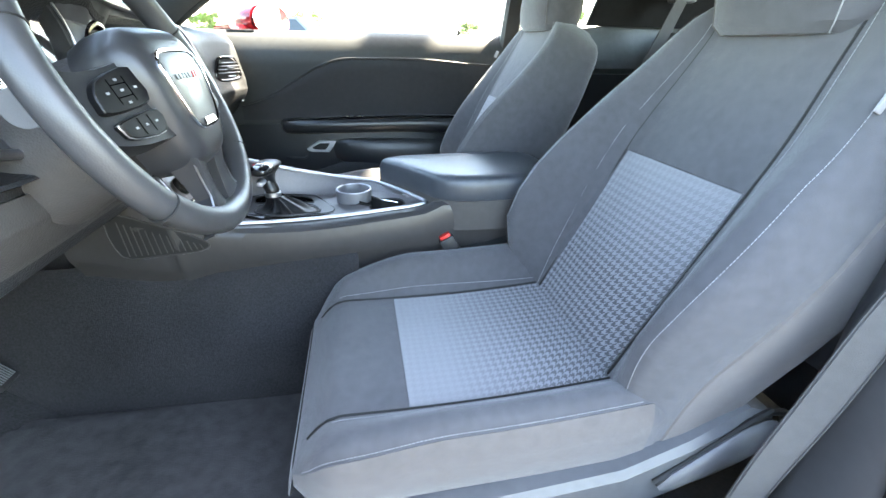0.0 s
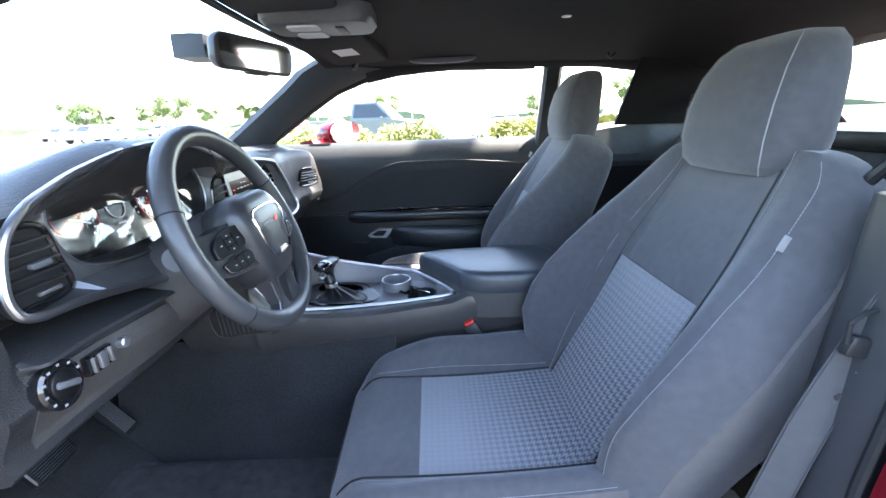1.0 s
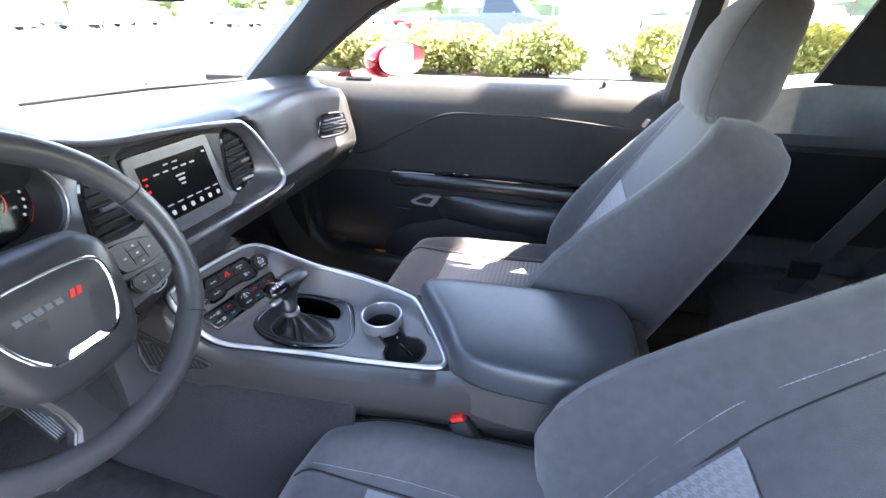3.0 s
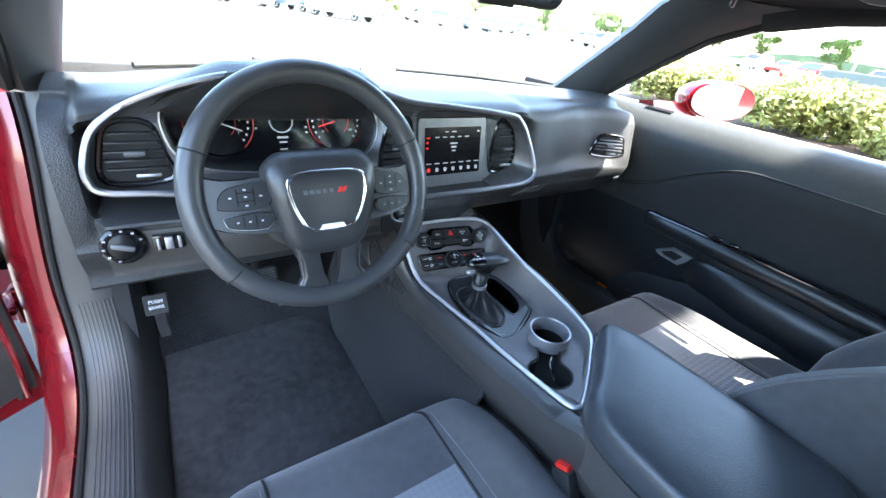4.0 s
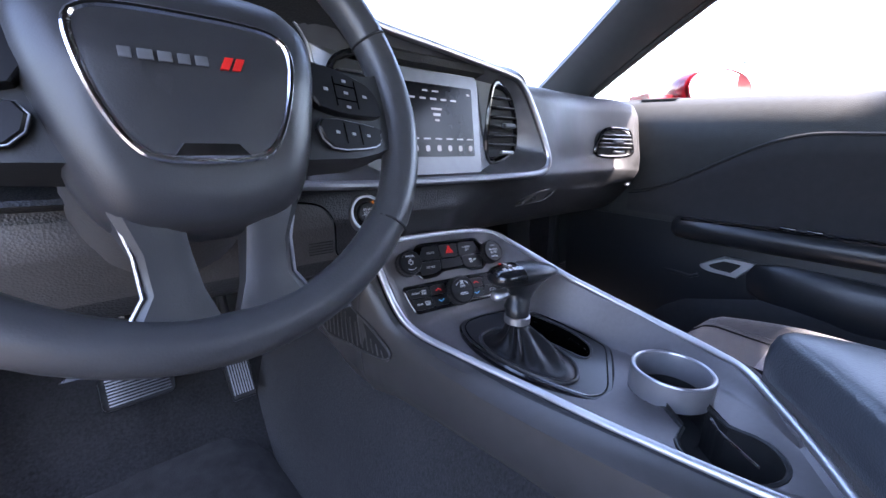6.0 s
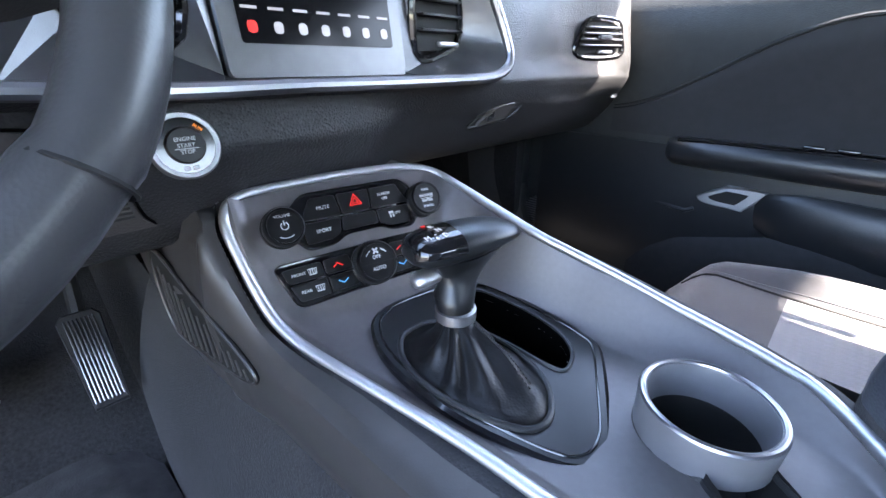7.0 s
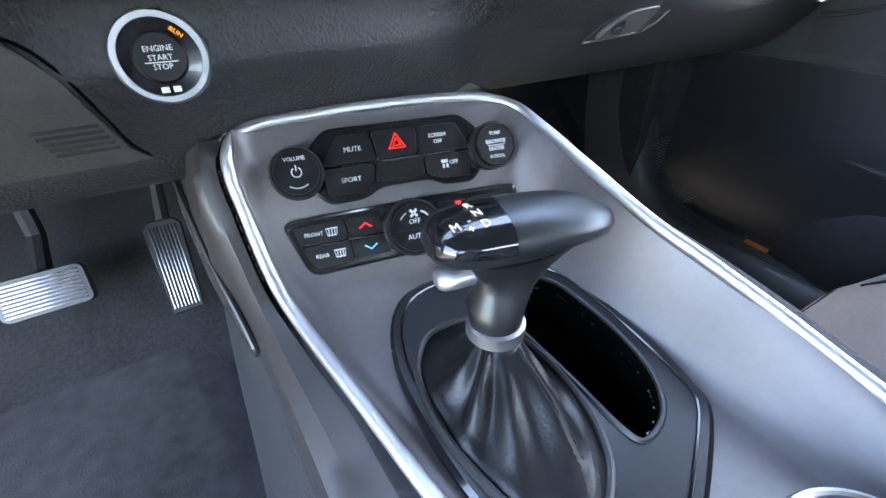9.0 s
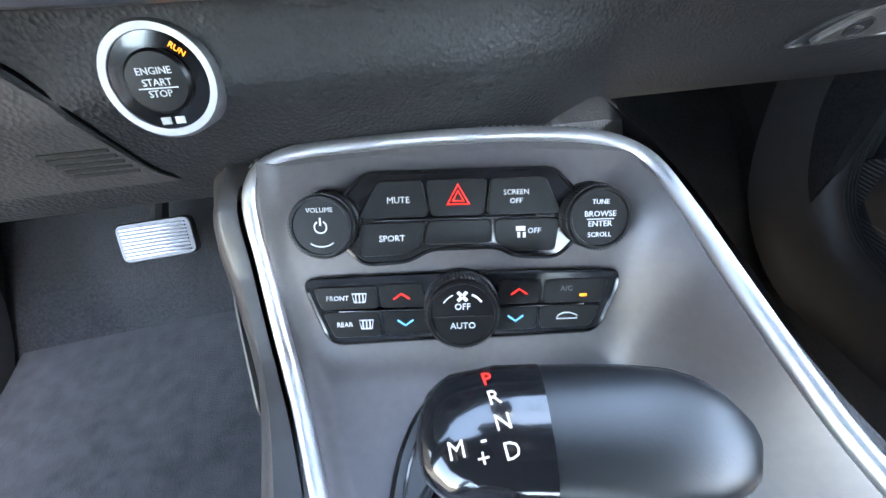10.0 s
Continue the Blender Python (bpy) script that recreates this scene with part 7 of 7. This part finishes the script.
part("belt_stop", lathe([(0.005, 0), (0.005, 0.002), (0, 0.0025)], axes((-0.689, -0.884, 0.765), (0, 1, 0), (0, 0, 1)) @ pose(0, 0, 0, 180)), SATIN, sb)
part("anchor", box((-0.685, -1.11, 1.15), (0.03, 0.06, 0.05), 0.01), PLASTIC, sb)


# ---- outside ----
MULCH = material("brown_mulch", (0.12, 0.07, 0.045), 0.95, bump=1.0, grain=40, spread=0.4, size=20)
KERB = material("kerb_concrete", (0.45, 0.44, 0.42), 0.9, bump=0.3, grain=80)
LEAF = material("shrub_leaf", (0.19, 0.19, 0.045), 0.6, spread=0.5, size=9, stain=2)
TREE_LEAF = material("tree_leaf", (0.09, 0.14, 0.03), 0.6, spread=0.5, size=4, stain=1)
BARK = material("bark", (0.12, 0.09, 0.07), 0.9, bump=0.5, grain=50)
TYRE = material("tyre_rubber", (0.02, 0.02, 0.02), 0.8)
CAR_GLASS = material("dark_car_glass", (0.02, 0.025, 0.03), 0.08)
PAINTS = {k: material(k + "_car_paint", c, 0.3, 0.1, coat=0.6) for k, c in (("white", (0.75, 0.75, 0.75)), ("blue", (0.05, 0.09, 0.17)), ("teal", (0.10, 0.16, 0.16)), ("silver", (0.085, 0.10, 0.10)), ("red", (0.5, 0.03, 0.02)))}
SIGN = material("white_enamel", (0.8, 0.8, 0.78), 0.5)
WALL = material("stucco_wall", (0.3, 0.28, 0.25), 0.9, bump=0.3, grain=30)
ORANGE = material("orange_steel", (0.55, 0.12, 0.03), 0.5)


def leaves(count, spots, size, seed):
    """Many small leaf blades scattered in clumps: spots are (centre, radius)."""
    rnd = random.Random(seed)
    vs, fs = [], []
    for i in range(count):
        c, r = spots[i % len(spots)]
        v = Vector((rnd.gauss(0, 1), rnd.gauss(0, 1), rnd.gauss(0, 1))).normalized() * (rnd.random() ** 0.35)
        p = Vector(c) + Vector((v.x * r[0], v.y * r[1], v.z * r[2]))
        a = Vector((rnd.gauss(0, 1), rnd.gauss(0, 1), rnd.gauss(0, 1))).normalized()
        b = a.orthogonal().normalized()
        s = size * rnd.uniform(0.6, 1.3)
        k = len(vs)
        vs += [p - a * s, p + b * s * 0.45, p + a * s, p - b * s * 0.45]
        fs.append((k, k + 1, k + 2, k + 3))
    me = bpy.data.meshes.new("leaf_clumps")
    me.from_pydata([tuple(v) for v in vs], [], fs)
    bm = bmesh.new()
    bm.from_mesh(me)
    bpy.data.meshes.remove(me)
    return bm


def bush(seed):
    rnd = random.Random(seed)
    t = thing("shrub", (0, 0, 0), "rounded yellow-green clipped shrub in a mulch bed", "shrub", "shrubs in the bed")
    for k in range(4):
        a = 1.57 * k + 0.4
        part("stem", tube([(0.05 * math.cos(a), 0.05 * math.sin(a), -0.02), (0.25 * math.cos(a), 0.25 * math.sin(a), 0.4), (0.45 * math.cos(a), 0.45 * math.sin(a), 0.7)], [0.025, 0.018, 0.008], 6), BARK, t)
    spots = [((0.62 * rnd.uniform(-1, 1), 0.72 * rnd.uniform(-1, 1), rnd.uniform(0.22, 0.72)), (0.46, 0.46, 0.30)) for _ in range(22)]
    tagged(part("foliage", leaves(15000, spots, 0.056, seed), LEAF, t), kind="stuff")
    return t


b0, b1 = bush(3), bush(8)
b0.location, b1.location = (8.95, 2.0, 0.09), (8.95, 0.15, 0.09)
for i, y in enumerate((4.3, -2.35, -4.4, -6.5, -8.6)):
    copy_thing((b0, b1)[i % 2], pose(8.95 + 0.15 * math.sin(3 * i), y, 0.09, 0, 0, 70 * i))
struct("mulch_bed", box((9.0, -2.2, 0.05), (2.3, 16, 0.1), 0.02), MULCH, "brown mulch bed of the parking island", "ground")
struct("kerb", join(box((7.78, -2.2, 0.075), (0.15, 16.3, 0.15), 0.02), box((10.22, -2.2, 0.075), (0.15, 16.3, 0.15), 0.02)), KERB, "pale concrete kerb round the bed", "kerb")
sg = thing("utility_cabinet", (8.9, -1.05, 0.0), "white enamelled utility cabinet in the bed", "cabinet")
part("body", box((8.9, -1.05, 0.83), (0.6, 1.45, 1.5), 0.03), SIGN, sg)
part("door_panel", box((8.59, -1.05, 0.83), (0.03, 1.3, 1.3), 0.01), SIGN, sg)
part("plinth", box((8.9, -1.05, 0.09), (0.7, 1.55, 0.14), 0.02), KERB, sg)


def vehicle(kind, paint, label):
    """A parked car, nose along +y, standing on z = 0."""
    L, W, H = {"sedan": (4.7, 1.82, 1.45), "suv": (4.7, 1.9, 1.72), "pickup": (5.8, 2.0, 1.9)}[kind]
    t = thing("parked_" + kind, (0, 0, 0), label, "car" if kind != "pickup" else "pickup truck", "parked cars")
    low, belt = 0.28 if kind == "sedan" else 0.4, H * 0.62
    side = [(-L / 2, low + 0.1), (-L / 2 + 0.05, belt - 0.05), (-L / 2 + 0.3, belt), (L * 0.18, belt), (L * 0.30, belt - 0.05), (L / 2 - 0.12, belt - 0.22), (L / 2, low + 0.3), (L / 2 - 0.05, low), (-L / 2 + 0.1, low)]
    part("body", loft([[(x, y * k, z - (1 - k) * 0.3) for y, z in side] for x, k in ((-W / 2, 0.97), (-W / 2 + 0.08, 1.0), (0, 1.01), (W / 2 - 0.08, 1.0), (W / 2, 0.97))]), PAINTS[paint], t)
    cab = {"sedan": [(-L * 0.36, belt), (-L * 0.20, H - 0.02), (L * 0.03, H), (L * 0.22, belt)], "suv": [(-L * 0.47, belt), (-L * 0.42, H), (L * 0.05, H), (L * 0.22, belt)], "pickup": [(-L * 0.10, belt), (-L * 0.08, H), (L * 0.12, H), (L * 0.24, belt)]}[kind]
    part("roof", loft([[(x * (W / 2 - 0.06 - 0.16 * k), y, z) for y, z in cab for k in [(z - belt) / (H - belt)]] for x in (-1, 1)]), PAINTS[paint], t)
    c = [sum(p[i] for p in cab) / len(cab) for i in (0, 1)]
    for s in (-1, 1):
        part("side_window", loft([[(s * (W / 2 - 0.05 - 0.16 * ((c[1] + (z - c[1]) * 0.78) - belt) / (H - belt) + e), c[0] + (y - c[0]) * 0.84, c[1] + (z - c[1]) * 0.78) for y, z in cab] for e in (-0.03, 0.0)]), CAR_GLASS, t)
    for (y1, z1), (y2, z2), nm in ((cab[2], cab[3], "windscreen"), (cab[1], cab[0], "rear_screen")):
        n = Vector((0, (z1 - z2), (y2 - y1))).normalized() * (0.02 if y2 > y1 else -0.02)
        q = lambda f, s: Vector((s * (W / 2 - 0.28 + 0.12 * f), y1 + (y2 - y1) * f, z1 + (z2 - z1) * f))
        part(nm, loft([[q(0.1, -1) + n * e, q(0.1, 1) + n * e, q(0.88, 1) + n * e, q(0.88, -1) + n * e] for e in (0, 1)]), CAR_GLASS, t)
    if kind == "pickup":
        part("bed_well", box((0, -L * 0.30, belt + 0.003), (W * 0.8, L * 0.36, 0.02), 0.01), TYRE, t)
    for s in (-1, 1):
        for y in (-L * 0.31, L * 0.33):
            w = part("wheel", lathe([(0.2, -0.10), (0.33, -0.10), (0.345, -0.06), (0.345, 0.06), (0.33, 0.10), (0.2, 0.10)], Matrix.Translation((s * (W / 2 - 0.10), y, 0.345)) @ pose(0, 0, 0, 0, 90, 0), 24), TYRE, t)
            part("rim", lathe([(0.22, -0.08), (0.22, 0.105), (0.05, 0.09), (0, 0.09)], Matrix.Translation((s * (W / 2 - 0.10), y, 0.345)) @ pose(0, 0, 0, 0, 90 * s, 0), 16), METAL, w)
        part("headlamp", box((s * (W / 2 - 0.28), L / 2 - 0.06, belt - 0.33), (0.3, 0.12, 0.12), 0.03), WHITE, t)
        part("tail_lamp", box((s * (W / 2 - 0.16), -L / 2 + 0.02, belt - 0.15), (0.2, 0.08, 0.16), 0.02), RED_PLASTIC, t)
        part("door_mirror", box((s * (W / 2 + 0.06), L * 0.16, belt + 0.06), (0.16, 0.08, 0.11), 0.03), PAINTS[paint], t)
    return t


sedan_w = vehicle("sedan", "white", "white parked sedan across the lot")
sedan_w.matrix_basis = pose(7.3, 42, 0, 0, 0, 62)
suv_b = vehicle("suv", "blue", "dark blue parked suv across the lot")
suv_b.matrix_basis = pose(11.6, 41.5, 0, 0, 0, 30)
truck_w = vehicle("pickup", "white", "white parked pickup truck across the lot")
truck_w.matrix_basis = pose(13.2, 35, 0, 0, 0, 32)
truck_s = vehicle("pickup", "silver", "grey-green pickup truck parked behind the shrubs")
truck_s.matrix_basis = pose(19.6, 2.4, 0, 0, 0, 168)
red_s = vehicle("sedan", "red", "bright red parked sedan")
red_s.matrix_basis = pose(60, 21, 0, 0, 0, 78)
suv_t = vehicle("suv", "teal", "dark teal parked suv")
suv_t.matrix_basis = pose(42, 51, 0, 0, 0, 85)
suv_w = vehicle("suv", "white", "white parked suv across the lot")
suv_w.matrix_basis = pose(33, 57, 0, 0, 0, 85)
for x, y, a, src in ((29, 47.5, 75, suv_w), (36, 47, 78, suv_b), (50, 54, 80, suv_t), (59, 49.5, 82, suv_w), (63, 46, 82, sedan_w), (44.5, 34.5, 80, suv_w), (52, 29, 82, sedan_w), (54, 38, 82, sedan_w), (38, 54, 85, sedan_w), (64, 26, 78, suv_w), (66, 14, 84, suv_w), (58, 8, 84, sedan_w), (40, 12, 80, red_s), (48, -6, 84, suv_b), (60, -12, 84, sedan_w), (44, -20, 84, suv_w), (30, 66, 85, sedan_w), (24, 70, 85, suv_w), (72, 44, 85, suv_w), (80, 60, 60, sedan_w), (90, 75, 60, suv_w), (100, 90, 60, sedan_w)):
    copy_thing(src, pose(x, y, 0, 0, 0, a))


def tree(seed, h, spread):
    rnd = random.Random(seed)
    t = thing("tree", (0, 0, 0), "leafy green tree with an open uneven crown", "tree", "trees")
    part("trunk", tube([(0, 0, -0.1), (0.05, 0.03, h * 0.2), (0.1, 0, h * 0.45)], [0.16, 0.13, 0.09], 10), BARK, t)
    spots = []
    for k in range(9):
        a, q = rnd.uniform(0, 6.28), rnd.uniform(0.3, 1.0)
        e = Vector((spread * 0.62 * q * math.cos(a), spread * 0.62 * q * math.sin(a), h * rnd.uniform(0.5, 0.9)))
        part("limb", tube([(0.07, 0.0, h * 0.38), (e.x * 0.5, e.y * 0.5, h * 0.38 + (e.z - h * 0.38) * 0.6), tuple(e)], [0.07, 0.045, 0.015], 6), BARK, t)
        spots += [(tuple(e), (spread * 0.32, spread * 0.32, h * 0.13)), (tuple(e + Vector((rnd.gauss(0, .5), rnd.gauss(0, .5), rnd.gauss(0, .4)))), (spread * 0.2, spread * 0.2, h * 0.1))]
    tagged(part("crown", leaves(3800, spots, 0.16, seed), TREE_LEAF, t), kind="stuff")
    return t


t0, t1 = tree(5, 6.5, 3.6), tree(11, 5.0, 3.0)
t0.location, t1.location = (12, 56, 0), (3, 58, 0)
for i, (x, y, k) in enumerate(((-4, 62, 0), (-10, 60, 1), (8, 64, 0), (17, 60, 0), (19, 52, 1), (24, 60, 1), (32, 66, 1), (46, 62, 0), (56, 56, 1), (62, 48, 1), (70, 40, 0), (84, 34, 1), (76, 22, 1), (88, 8, 0), (70, -4, 1), (80, -20, 1), (62, -30, 0), (50, -40, 1), (96, 60, 0), (110, 80, 1), (120, 60, 0))):
    copy_thing((t0, t1)[k], pose(x, y, 0, 0, 0, 47 * i))

shop = thing("shop_building", (4, 70, 0), "low stucco shop building with orange steel canopy", "building")
part("wall", box((4, 74, 1.9), (34, 8, 3.8), 0.05), WALL, shop)
part("roof", box((4, 74, 3.95), (35, 9, 0.35), 0.05), ORANGE, shop)
for i in range(8):
    w = part("shop_window", box((-10.5 + 4.1 * i, 69.97, 1.5), (3.2, 0.12, 2.2), 0.02), CAR_GLASS, shop)
    part("frame", box((-10.5 + 4.1 * i, 69.94, 2.65), (3.4, 0.14, 0.12), 0.01), SIGN, w)
for i in range(9):
    part("canopy_post", box((-12 + 4.0 * i, 67.0, 1.9), (0.22, 0.22, 3.8), 0.02), ORANGE, shop)
part("canopy_beam", box((4, 67.0, 3.7), (33, 0.3, 0.3), 0.02), ORANGE, shop)
part("canopy_roof", box((4, 68.6, 3.9), (33, 3.4, 0.08), 0.02), ORANGE, shop)


def lamp_post():
    p = thing("street_lamp", (0, 0, 0), "tall thin grey parking lot lamp post", "lamp post", "lamp posts")
    part("base", lathe([(0.3, 0), (0.3, 0.6), (0.25, 0.65), (0, 0.65)], None, 16), KERB, p)
    part("pole", tube([(0, 0, 0.6), (0, 0, 8.5)], [0.09, 0.06], 10), METAL, p)
    part("head", box((0.5, 0, 8.5), (0.9, 0.3, 0.14), 0.04), GREY_PLASTIC, p)
    return p


lp = lamp_post()
lp.location = (2.0, 47, 0)
for x, y in ((60, 44), (9.5, 52), (48, 12), (62, 2), (40, -12)):
    copy_thing(lp, pose(x, y, 0, 0, 0, 30))
for i in range(14):
    struct("parking_line", box((14 + 0.0 * i, -12 + 2.8 * i, 0.004), (5.2, 0.1, 0.008), 0), SIGN, "white painted parking line", "marking")
struct("backdrop_hills", thick(grid(lambda a, v: (420 * math.cos(a), 420 * math.sin(a), -2 + v * (7 + 4 * math.sin(9 * a) + 2.5 * math.sin(23 * a))), steps(0, 6.2832, 120), [0, 1]), 1.0), material("far_woods", (0.10, 0.13, 0.07), 0.9, spread=0.4, size=0.1), "hazy far belt of trees", "backdrop")

# Added out of view: the arm's shadow crosses the passenger cushion and door ledge.
sp = thing("shadow_post", (3.6, -3.475, 0), "unseen post with a long arm, added to cast a shadow band into the cabin", "post")
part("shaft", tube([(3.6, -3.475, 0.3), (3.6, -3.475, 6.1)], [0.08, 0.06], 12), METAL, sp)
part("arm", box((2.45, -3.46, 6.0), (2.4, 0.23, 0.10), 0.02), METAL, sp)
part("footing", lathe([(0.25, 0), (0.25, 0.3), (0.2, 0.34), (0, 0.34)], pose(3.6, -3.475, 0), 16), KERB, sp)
